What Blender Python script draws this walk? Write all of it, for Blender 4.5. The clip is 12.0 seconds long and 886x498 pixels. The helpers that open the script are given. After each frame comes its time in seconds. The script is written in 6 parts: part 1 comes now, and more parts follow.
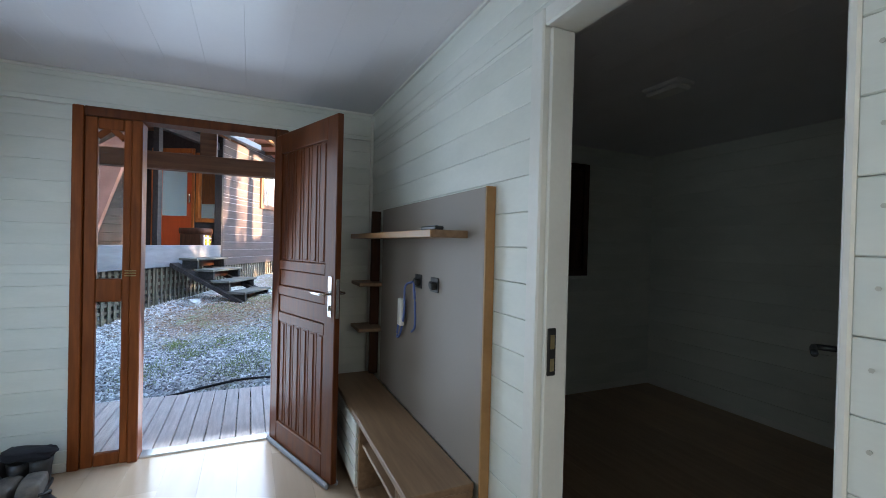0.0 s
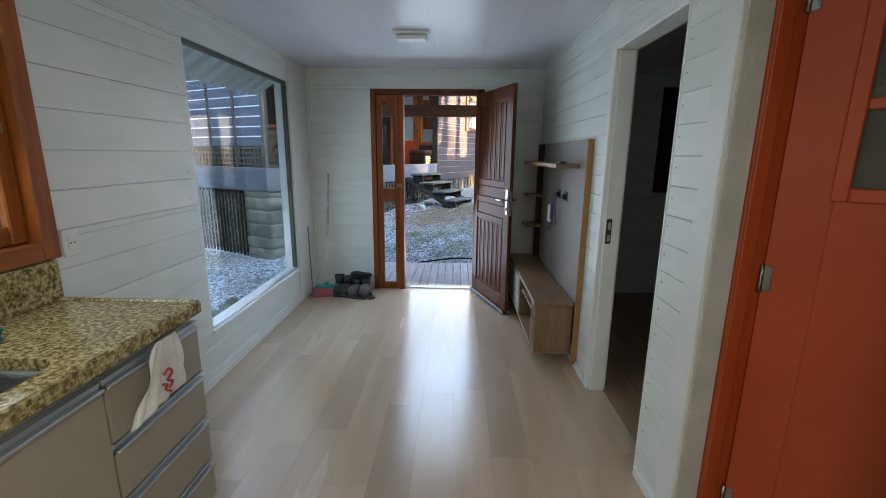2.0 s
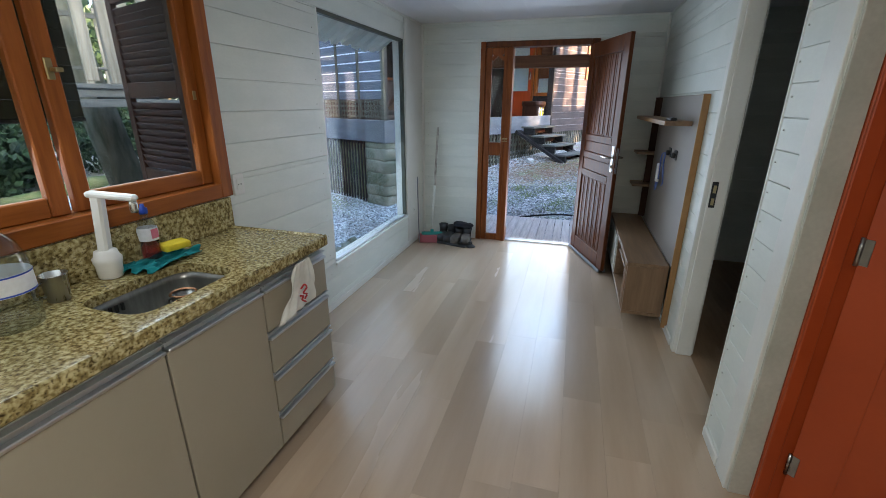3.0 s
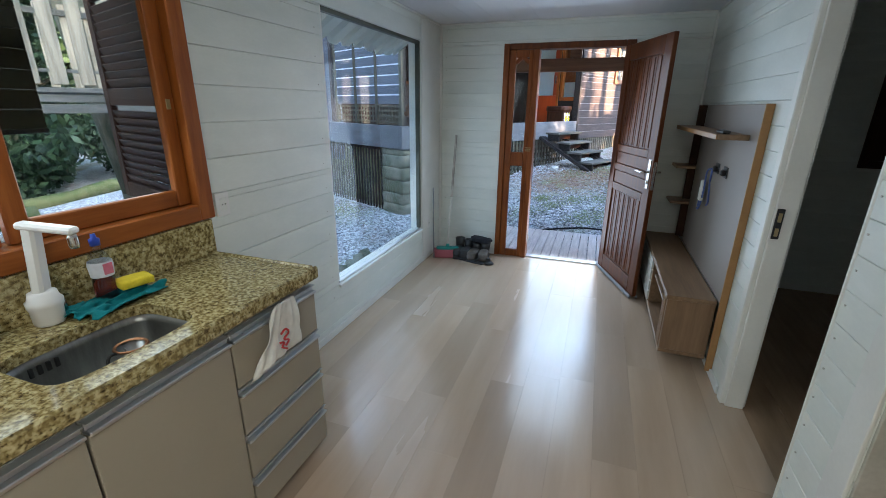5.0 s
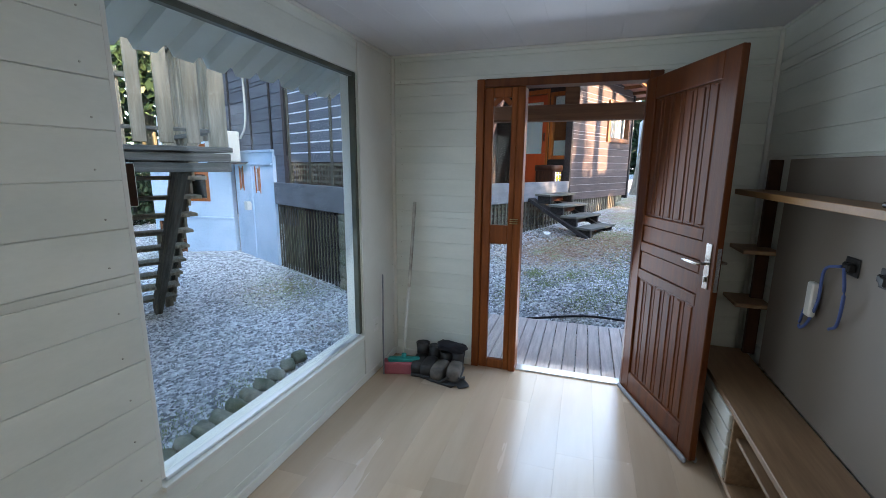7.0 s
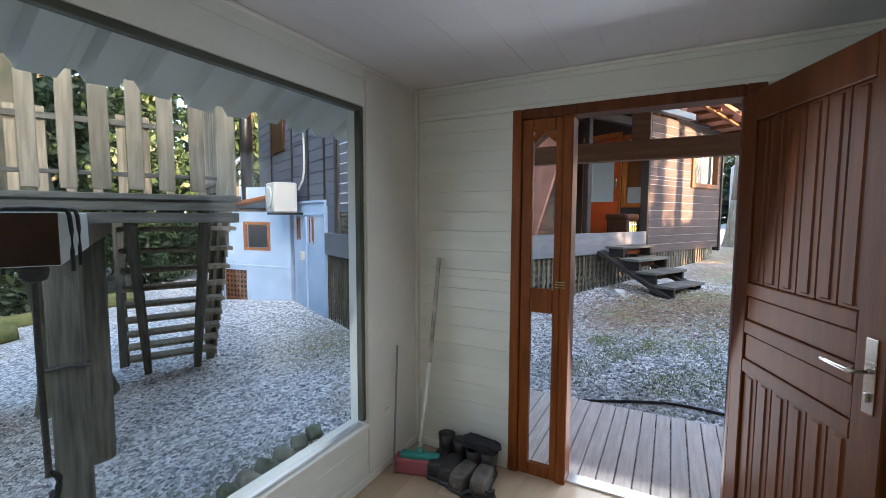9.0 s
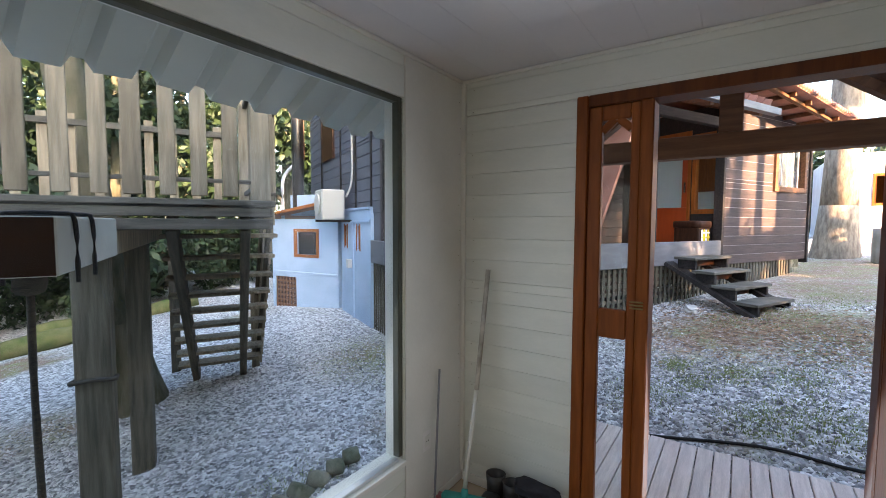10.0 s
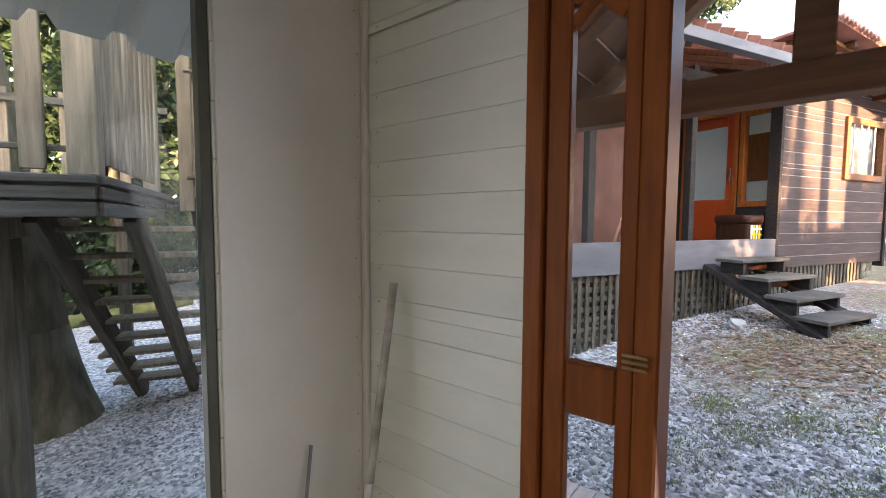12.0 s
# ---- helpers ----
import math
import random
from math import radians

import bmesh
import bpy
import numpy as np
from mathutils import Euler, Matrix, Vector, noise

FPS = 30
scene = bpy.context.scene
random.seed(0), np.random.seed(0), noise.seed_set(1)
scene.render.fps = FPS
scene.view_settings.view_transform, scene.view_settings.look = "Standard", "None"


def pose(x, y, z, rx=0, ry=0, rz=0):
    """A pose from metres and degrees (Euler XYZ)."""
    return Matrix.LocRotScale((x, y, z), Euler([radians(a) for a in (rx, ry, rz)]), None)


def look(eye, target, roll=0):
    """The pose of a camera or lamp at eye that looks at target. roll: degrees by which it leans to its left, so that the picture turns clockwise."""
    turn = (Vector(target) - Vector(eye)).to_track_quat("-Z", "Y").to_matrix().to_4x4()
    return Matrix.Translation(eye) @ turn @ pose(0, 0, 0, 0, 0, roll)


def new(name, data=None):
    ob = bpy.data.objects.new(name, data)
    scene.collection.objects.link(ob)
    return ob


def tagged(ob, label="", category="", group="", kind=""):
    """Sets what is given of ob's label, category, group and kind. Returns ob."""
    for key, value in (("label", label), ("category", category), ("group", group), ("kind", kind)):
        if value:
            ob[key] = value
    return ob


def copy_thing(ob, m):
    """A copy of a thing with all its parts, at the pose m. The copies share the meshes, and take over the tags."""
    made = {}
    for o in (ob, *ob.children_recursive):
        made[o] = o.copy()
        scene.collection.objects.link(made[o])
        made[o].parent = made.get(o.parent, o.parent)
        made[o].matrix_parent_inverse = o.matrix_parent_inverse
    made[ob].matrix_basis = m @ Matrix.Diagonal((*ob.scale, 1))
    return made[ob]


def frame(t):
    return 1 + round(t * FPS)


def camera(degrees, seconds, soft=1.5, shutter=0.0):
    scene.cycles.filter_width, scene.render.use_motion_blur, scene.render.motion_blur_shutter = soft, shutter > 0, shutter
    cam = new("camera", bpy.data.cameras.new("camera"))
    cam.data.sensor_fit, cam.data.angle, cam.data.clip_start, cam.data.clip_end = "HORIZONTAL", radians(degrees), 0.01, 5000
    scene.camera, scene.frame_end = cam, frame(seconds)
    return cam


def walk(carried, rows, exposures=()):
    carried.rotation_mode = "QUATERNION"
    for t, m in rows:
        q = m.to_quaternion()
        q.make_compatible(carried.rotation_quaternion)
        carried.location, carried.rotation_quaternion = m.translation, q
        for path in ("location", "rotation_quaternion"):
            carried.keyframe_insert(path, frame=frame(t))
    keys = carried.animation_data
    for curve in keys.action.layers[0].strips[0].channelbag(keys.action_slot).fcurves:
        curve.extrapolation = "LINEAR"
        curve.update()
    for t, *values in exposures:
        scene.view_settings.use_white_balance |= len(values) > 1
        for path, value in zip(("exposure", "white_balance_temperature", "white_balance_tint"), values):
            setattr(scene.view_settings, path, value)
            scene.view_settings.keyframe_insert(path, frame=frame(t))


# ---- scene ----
cam = camera(91.9, 12.0, soft=0.5)
PATH = [
    (0, (0.819, 0.447, 1.388), (1.64, 2.271, 1.37), 1.4),
    (0.5, (0.639, 0.033, 1.441), (1.295, 1.921, 1.37), 1.1),
    (1, (0.493, -0.46, 1.424), (0.949, 1.485, 1.318), 1.0),
    (1.5, (0.597, -0.848, 1.48), (0.855, 1.13, 1.345), 1.0),
    (2, (0.765, -1.038, 1.503), (0.711, 0.914, 1.072), 0.6),
    (2.5, (0.88, -1.155, 1.541), (0.529, 0.716, 0.93), 0.3),
    (3, (0.891, -1.241, 1.553), (0.354, 0.575, 0.907), 0.3),
    (3.2, (0.908, -1.259, 1.568), (0.337, 0.541, 0.909), 0.4),
    (5, (0.831, -0.888, 1.586), (0.203, 0.902, 0.951), 0.6),
    (5.5, (0.77, -0.577, 1.552), (0.144, 1.229, 0.962), 0.6),
    (6, (0.75, -0.14, 1.575), (0.117, 1.686, 1.06), 0.3),
    (6.5, (0.695, 0.202, 1.57), (0.07, 2.05, 1.131), 0.3),
    (7, (0.635, 0.523, 1.561), (0.022, 2.388, 1.181), 0.5),
    (8.8, (0.717, 1.124, 1.559), (-0.168, 2.91, 1.389), 0.2),
    (9, (0.691, 1.204, 1.557), (-0.245, 2.965, 1.401), 0.2),
    (9.5, (0.648, 1.352, 1.554), (-0.423, 3.036, 1.421), 0.2),
    (10, (0.533, 1.499, 1.546), (-0.601, 3.142, 1.426), 0.2),
    (10.5, (0.448, 1.687, 1.523), (-0.719, 3.308, 1.41), 0.3),
    (11, (0.444, 1.951, 1.514), (-0.746, 3.554, 1.401), 0.3),
    (11.5, (0.449, 2.211, 1.52), (-0.766, 3.795, 1.402), 0.4),
    (12, (0.417, 2.578, 1.497), (-0.833, 4.134, 1.366), 0.3),
]
walk(cam, [(t, look(eye, target, roll)) for t, eye, target, roll in PATH], exposures=[(0.0, 3.95, 5900, 9), (1.0, 3.65, 5950, 10), (3.2, 3.8, 5980, 9), (5.0, 3.85, 5850, 8), (7.2, 3.65, 6150, 10), (8.8, 3.6, 6750, 13), (10.5, 3.52, 7050, 17), (12.0, 3.7, 7550, 20)])

# ---- world, sun and window light ----
world = bpy.data.worlds.new("world")
scene.world = world
world.use_nodes = True
wn = world.node_tree
sky = wn.nodes.new("ShaderNodeTexSky")
sky.sky_type, sky.sun_disc = "NISHITA", False
SUN_EL, SUN_AZ = 17.0, 118.0        # degrees; azimuth clockwise from +y
sky.sun_elevation, sky.sun_rotation = radians(SUN_EL), radians(SUN_AZ)
sky.air_density, sky.dust_density = 1.0, 1.5
wn.links.new(sky.outputs[0], wn.nodes["Background"].inputs[0])
wn.nodes["Background"].inputs[1].default_value = 0.15
sun_data = bpy.data.lights.new("sun", "SUN")
sun_data.energy, sun_data.angle, sun_data.color = 3.8, radians(0.5), (1.0, 0.66, 0.40)
sun = new("sun", sun_data)
az, el = radians(SUN_AZ), radians(SUN_EL)
sun.matrix_world = look((0, 0, 0), (-math.sin(az) * math.cos(el), -math.cos(az) * math.cos(el), -math.sin(el)))


WEST, NORTH = -0.81, 3.64            # room faces with the openings


def sky_lamp(name, eye, target, sx, sy, watts, colour):
    """Skylight entering at an opening."""
    d = bpy.data.lights.new(name, "AREA")
    d.shape, d.size, d.size_y, d.energy, d.color = "RECTANGLE", sx, sy, watts, colour
    ob = new(name, d)
    ob.matrix_world = look(eye, target)
    return ob


sky_lamp("window_skylight", (WEST + 0.022, 2.32, 1.25), (1.6, 2.32, 0.2), 1.5, 1.72, 0.5, (0.80, 0.91, 1.0))
sky_lamp("doorway_skylight", (0.58, NORTH - 0.035, 1.05), (0.5, 0.6, 0.1), 0.72, 2.0, 1.1, (0.76, 0.88, 1.0))
sky_lamp("kitchen_skylight", (WEST + 0.03, -0.2, 1.62), (1.5, -0.2, 1.0), 1.2, 0.85, 0.55, (0.93, 1.0, 0.97))
sky_lamp("kitchen_lamp_light", (1.0, -1.75, 2.295), (1.0, -1.75, 0), 0.24, 0.14, 1.7, (1.0, 0.90, 0.76))

# ---- materials ----


def surface(name, c1, c2, scale=6.0, rough=0.5, bump=0.2, stretch=(1, 1, 1), metal=0.0, vary=0.0, fine=0.15, fine_scale=60.0, coat=0.0, spec=0.5):
    m = bpy.data.materials.new(name)
    m.use_nodes = True
    nt = m.node_tree
    N, L = nt.nodes, nt.links
    b = N["Principled BSDF"]
    tc, mp, oi = N.new("ShaderNodeTexCoord"), N.new("ShaderNodeMapping"), N.new("ShaderNodeObjectInfo")
    mp.inputs["Scale"].default_value = stretch
    off = N.new("ShaderNodeVectorMath")
    off.operation = "SCALE"
    off.inputs[0].default_value = (37.0, 11.0, 23.0)
    L.new(oi.outputs["Random"], off.inputs["Scale"])
    L.new(off.outputs[0], mp.inputs["Location"])
    L.new(tc.outputs["Object"], mp.inputs["Vector"])
    n1, n2 = N.new("ShaderNodeTexNoise"), N.new("ShaderNodeTexNoise")
    n1.inputs["Scale"].default_value, n1.inputs["Detail"].default_value = scale, 5.0
    n2.inputs["Scale"].default_value, n2.inputs["Detail"].default_value = fine_scale, 4.0
    L.new(mp.outputs[0], n1.inputs["Vector"])
    L.new(mp.outputs[0], n2.inputs["Vector"])
    rp = N.new("ShaderNodeValToRGB")
    rp.color_ramp.elements[0].position, rp.color_ramp.elements[1].position = 0.32, 0.68
    rp.color_ramp.elements[0].color, rp.color_ramp.elements[1].color = (*c1, 1), (*c2, 1)
    L.new(n1.outputs[0], rp.inputs[0])
    hs = N.new("ShaderNodeHueSaturation")
    L.new(rp.outputs[0], hs.inputs["Color"])
    v1 = N.new("ShaderNodeMapRange")
    v1.inputs[3].default_value, v1.inputs[4].default_value = 1 - fine, 1 + fine
    L.new(n2.outputs[0], v1.inputs[0])
    v2 = N.new("ShaderNodeMapRange")
    v2.inputs[3].default_value, v2.inputs[4].default_value = 1 - vary, 1 + vary
    L.new(oi.outputs["Random"], v2.inputs[0])
    mu = N.new("ShaderNodeMath")
    mu.operation = "MULTIPLY"
    L.new(v1.outputs[0], mu.inputs[0])
    L.new(v2.outputs[0], mu.inputs[1])
    L.new(mu.outputs[0], hs.inputs["Value"])
    L.new(hs.outputs[0], b.inputs["Base Color"])
    r = N.new("ShaderNodeMapRange")
    r.inputs[3].default_value, r.inputs[4].default_value = max(0.02, rough - 0.08), min(1.0, rough + 0.08)
    L.new(n1.outputs[0], r.inputs[0])
    L.new(r.outputs[0], b.inputs["Roughness"])
    b.inputs["Metallic"].default_value = metal
    b.inputs["Coat Weight"].default_value, b.inputs["Coat Roughness"].default_value = coat, 0.17
    b.inputs["Specular IOR Level"].default_value = spec
    if bump:
        bp = N.new("ShaderNodeBump")
        bp.inputs["Strength"].default_value, bp.inputs["Distance"].default_value = bump, 0.004
        L.new(n2.outputs[0], bp.inputs["Height"])
        L.new(bp.outputs[0], b.inputs["Normal"])
    return m


def glassy(name, colour=(1, 1, 1), rough=0.0, ior=1.45):
    m = bpy.data.materials.new(name)
    m.use_nodes = True
    b = m.node_tree.nodes["Principled BSDF"]
    b.inputs["Base Color"].default_value = (*colour, 1)
    b.inputs["Transmission Weight"].default_value, b.inputs["Roughness"].default_value, b.inputs["IOR"].default_value = 1.0, rough, ior
    return m


def pane_material(name, tint=(0.97, 0.985, 0.975), gloss=0.03):
    """Thin window glass: see-through with a weak mirror."""
    m = bpy.data.materials.new(name)
    m.use_nodes = True
    nt = m.node_tree
    N, L = nt.nodes, nt.links
    N.remove(N["Principled BSDF"])
    tr, gl, mx, fr = N.new("ShaderNodeBsdfTransparent"), N.new("ShaderNodeBsdfGlossy"), N.new("ShaderNodeMixShader"), N.new("ShaderNodeLayerWeight")
    tr.inputs[0].default_value = (*tint, 1)
    gl.inputs["Roughness"].default_value = 0.01
    pw, ad = N.new("ShaderNodeMath"), N.new("ShaderNodeMath")
    pw.operation, pw.inputs[1].default_value = "POWER", 5.0
    ad.operation, ad.inputs[1].default_value, ad.inputs[2].default_value = "MULTIPLY_ADD", 0.55, gloss / 2
    L.new(fr.outputs["Facing"], pw.inputs[0])
    L.new(pw.outputs[0], ad.inputs[0])
    L.new(ad.outputs[0], mx.inputs[0])
    L.new(tr.outputs[0], mx.inputs[1])
    L.new(gl.outputs[0], mx.inputs[2])
    L.new(mx.outputs[0], N["Material Output"].inputs[0])
    return m


def granite_material():
    m = bpy.data.materials.new("granite")
    m.use_nodes = True
    nt = m.node_tree
    N, L = nt.nodes, nt.links
    b = N["Principled BSDF"]
    tc = N.new("ShaderNodeTexCoord")
    n1, n2, vo = N.new("ShaderNodeTexNoise"), N.new("ShaderNodeTexNoise"), N.new("ShaderNodeTexNoise")
    for n, s, d in ((n1, 66, 6), (n2, 130, 5), (vo, 9, 4)):
        n.inputs["Scale"].default_value, n.inputs["Detail"].default_value = s, d
        L.new(tc.outputs["Object"], n.inputs["Vector"])
    r1, r2 = N.new("ShaderNodeValToRGB"), N.new("ShaderNodeValToRGB")
    e = r1.color_ramp.elements
    e[0].position, e[0].color = 0.30, (0.105, 0.075, 0.032, 1)
    e[1].position, e[1].color = 0.66, (0.58, 0.51, 0.28, 1)
    x = e.new(0.45)
    x.color = (0.26, 0.20, 0.075, 1)
    x = e.new(0.54)
    x.color = (0.42, 0.35, 0.165, 1)
    L.new(n1.outputs[0], r1.inputs[0])
    e = r2.color_ramp.elements
    e[0].position, e[0].color = 0.36, (0.09, 0.06, 0.035, 1)
    e[1].position, e[1].color = 0.43, (1, 1, 1, 1)
    L.new(n2.outputs[0], r2.inputs[0])
    mx = N.new("ShaderNodeMix")
    mx.data_type, mx.blend_type = "RGBA", "MULTIPLY"
    mx.inputs[0].default_value = 0.68
    L.new(r1.outputs[0], mx.inputs[6])
    L.new(r2.outputs[0], mx.inputs[7])
    hs = N.new("ShaderNodeHueSaturation")
    v = N.new("ShaderNodeMapRange")
    v.inputs[3].default_value, v.inputs[4].default_value = 0.75, 1.25
    L.new(vo.outputs[0], v.inputs[0])
    L.new(v.outputs[0], hs.inputs["Value"])
    L.new(mx.outputs[2], hs.inputs["Color"])
    L.new(hs.outputs[0], b.inputs["Base Color"])
    b.inputs["Roughness"].default_value = 0.11
    return m


def gravel_material():
    m = bpy.data.materials.new("gravel_ground")
    m.use_nodes = True
    nt = m.node_tree
    N, L = nt.nodes, nt.links
    b = N["Principled BSDF"]
    tc = N.new("ShaderNodeTexCoord")
    vo, n1, n2, n3 = N.new("ShaderNodeTexVoronoi"), N.new("ShaderNodeTexNoise"), N.new("ShaderNodeTexNoise"), N.new("ShaderNodeTexNoise")
    vo.inputs["Scale"].default_value = 30
    for n, s, d in ((n1, 0.55, 5), (n2, 3.2, 6), (n3, 60, 3)):
        n.inputs["Scale"].default_value, n.inputs["Detail"].default_value = s, d
    for n in (vo, n1, n2, n3):
        L.new(tc.outputs["Object"], n.inputs["Vector"])
    rv = N.new("ShaderNodeValToRGB")
    e = rv.color_ramp.elements
    e[0].position, e[0].color = 0.0, (0.17, 0.17, 0.175, 1)
    e[1].position, e[1].color = 1.0, (0.84, 0.83, 0.82, 1)
    sp = N.new("ShaderNodeSeparateColor")
    L.new(vo.outputs["Color"], sp.inputs[0])
    L.new(sp.outputs[0], rv.inputs[0])
    earth = N.new("ShaderNodeValToRGB")
    e = earth.color_ramp.elements
    e[0].position, e[0].color = 0.56, (0, 0, 0, 1)
    e[1].position, e[1].color = 0.70, (1, 1, 1, 1)
    L.new(n1.outputs[0], earth.inputs[0])
    col = N.new("ShaderNodeValToRGB")
    e = col.color_ramp.elements
    e[0].position, e[0].color = 0.40, (0.27, 0.175, 0.115, 1)
    e[1].position, e[1].color = 0.68, (0.24, 0.26, 0.10, 1)
    L.new(n2.outputs[0], col.inputs[0])
    worn = None
    # earth spots; the last two also dull over-bright gravel by colour
    for spot, r0, r1 in (((0.25, 7.1, 0.25), 0.3, 1.2), ((1.3, 7.9, 0.4), 0.4, 1.5), ((2.6, 7.4, 0.4), 0.4, 1.6), ((-3.4, 5.5, -0.2), 0.1, 1.0), ((1.9, 10.2, 0.5), 0.6, 2.0), ((2.4, 12.6, 0.7), 1.2, 3.0)):
        ds, mr = N.new("ShaderNodeVectorMath"), N.new("ShaderNodeMapRange")
        ds.operation = "DISTANCE"
        ds.inputs[1].default_value = spot
        L.new(tc.outputs["Object"], ds.inputs[0])
        for i, v in ((1, r0), (2, r1), (3, 0.95), (4, 0.0)):
            mr.inputs[i].default_value = v
        L.new(ds.outputs["Value"], mr.inputs[0])
        if worn is None:
            worn = mr.outputs[0]
        else:
            mxm = N.new("ShaderNodeMath")
            mxm.operation = "MAXIMUM"
            L.new(worn, mxm.inputs[0])
            L.new(mr.outputs[0], mxm.inputs[1])
            worn = mxm.outputs[0]
    both = N.new("ShaderNodeMath")
    both.operation = "MAXIMUM"
    L.new(earth.outputs[0], both.inputs[0])
    L.new(worn, both.inputs[1])
    k = N.new("ShaderNodeMath")
    k.operation = "MULTIPLY"
    L.new(both.outputs[0], k.inputs[0])
    sharp = N.new("ShaderNodeMapRange")
    for i, v in ((1, 0.28), (2, 0.48), (3, 0.0), (4, 1.0)):
        sharp.inputs[i].default_value = v
    L.new(n3.outputs[0], sharp.inputs[0])
    L.new(sharp.outputs[0], k.inputs[1])
    mx = N.new("ShaderNodeMix")
    mx.data_type = "RGBA"
    L.new(k.outputs[0], mx.inputs[0])
    L.new(rv.outputs[0], mx.inputs[6])
    L.new(col.outputs[0], mx.inputs[7])
    L.new(mx.outputs[2], b.inputs["Base Color"])
    b.inputs["Roughness"].default_value = 0.9
    bp = N.new("ShaderNodeBump")
    bp.inputs["Strength"].default_value, bp.inputs["Distance"].default_value = 0.9, 0.02
    L.new(vo.outputs["Distance"], bp.inputs["Height"])
    bp.invert = True
    L.new(bp.outputs[0], b.inputs["Normal"])
    return m


def island_material(name, dark, light, rough=0.8, trans=0.0):
    """Colour that varies from piece to piece of one joined mesh."""
    m = bpy.data.materials.new(name)
    m.use_nodes = True
    nt = m.node_tree
    N, L = nt.nodes, nt.links
    b = N["Principled BSDF"]
    g, rp = N.new("ShaderNodeNewGeometry"), N.new("ShaderNodeValToRGB")
    rp.color_ramp.elements[0].color, rp.color_ramp.elements[1].color = (*dark, 1), (*light, 1)
    L.new(g.outputs["Random Per Island"], rp.inputs[0])
    L.new(rp.outputs[0], b.inputs["Base Color"])
    b.inputs["Roughness"].default_value = rough
    if trans:
        t, a = N.new("ShaderNodeBsdfTranslucent"), N.new("ShaderNodeMixShader")
        L.new(rp.outputs[0], t.inputs[0])
        a.inputs[0].default_value = trans
        L.new(b.outputs[0], a.inputs[1])
        L.new(t.outputs[0], a.inputs[2])
        L.new(a.outputs[0], N["Material Output"].inputs[0])
    return m


WHITE_BOARD = surface("white_painted_boards", (0.68, 0.72, 0.67), (0.77, 0.80, 0.75), 2.2, 0.42, 0.12, (1, 1, 3), vary=0.03, fine=0.04, fine_scale=30)
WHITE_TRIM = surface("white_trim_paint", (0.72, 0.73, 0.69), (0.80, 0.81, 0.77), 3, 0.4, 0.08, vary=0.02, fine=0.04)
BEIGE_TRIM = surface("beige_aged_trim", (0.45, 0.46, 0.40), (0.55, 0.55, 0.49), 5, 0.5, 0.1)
CEILING_PVC = surface("ceiling_pvc", (0.66, 0.66, 0.70), (0.72, 0.72, 0.75), 1.5, 0.36, 0.02, vary=0.02, fine=0.02, spec=0.4)
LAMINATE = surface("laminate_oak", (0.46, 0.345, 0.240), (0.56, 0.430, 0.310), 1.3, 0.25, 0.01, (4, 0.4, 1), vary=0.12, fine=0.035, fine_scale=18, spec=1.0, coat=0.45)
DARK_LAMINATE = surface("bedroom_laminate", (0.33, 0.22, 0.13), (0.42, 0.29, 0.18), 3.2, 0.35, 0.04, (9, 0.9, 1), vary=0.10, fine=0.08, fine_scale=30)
DOOR_WOOD = surface("varnished_door_wood", (0.078, 0.021, 0.006), (0.135, 0.040, 0.010), 5, 0.42, 0.10, (7, 7, 0.7), vary=0.10, fine=0.12, fine_scale=30, spec=0.25)
FRAME_WOOD = surface("honey_frame_wood", (0.235, 0.064, 0.012), (0.36, 0.110, 0.020), 5, 0.45, 0.08, (7, 7, 0.7), vary=0.08, fine=0.1, fine_scale=30, spec=0.25)
ENTRY_WOOD = surface("red_brown_frame_wood", (0.175, 0.046, 0.010), (0.275, 0.080, 0.016), 5, 0.45, 0.08, (7, 7, 0.7), vary=0.08, fine=0.1, fine_scale=30, spec=0.25)
FRAME_WOOD_Y = surface("honey_frame_wood_level", (0.24, 0.066, 0.012), (0.37, 0.116, 0.021), 5, 0.45, 0.08, (7, 0.7, 7), vary=0.08, fine=0.1, fine_scale=30, spec=0.25)
ORANGE_PAINT = surface("orange_door_paint", (0.38, 0.056, 0.010), (0.43, 0.068, 0.014), 3, 0.42, 0.1, (1, 6, 1), fine=0.04)
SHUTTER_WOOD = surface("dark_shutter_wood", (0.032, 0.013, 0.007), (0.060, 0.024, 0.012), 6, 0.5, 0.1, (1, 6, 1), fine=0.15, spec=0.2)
RACK_WOOD = surface("brown_oak_laminate", (0.19, 0.115, 0.062), (0.28, 0.178, 0.102), 4, 0.42, 0.08, (10, 0.8, 10), vary=0.06, fine=0.06, fine_scale=25)
RACK_END = surface("brown_oak_upright", (0.19, 0.115, 0.062), (0.28, 0.178, 0.102), 4, 0.42, 0.05, (8, 8, 0.7), vary=0.06, fine=0.06, fine_scale=25)
RACK_EDGE = surface("golden_edge_band", (0.30, 0.16, 0.055), (0.38, 0.21, 0.08), 6, 0.4, 0.05)
GREIGE = surface("greige_laminate", (0.235, 0.205, 0.18), (0.275, 0.24, 0.21), 1.2, 0.45, 0.03, fine=0.02, spec=0.3)
CABINET = surface("taupe_cabinet_fronts", (0.32, 0.288, 0.222), (0.36, 0.322, 0.25), 1.2, 0.36, 0.03, fine=0.02)
CARCASS = surface("light_grey_carcass", (0.50, 0.50, 0.46), (0.56, 0.56, 0.52), 2, 0.5, 0.02, fine=0.03)
ALUMINIUM = surface("brushed_aluminium", (0.62, 0.64, 0.65), (0.70, 0.71, 0.72), 8, 0.32, 0.05, (1, 0.1, 1), metal=1.0, fine=0.05)
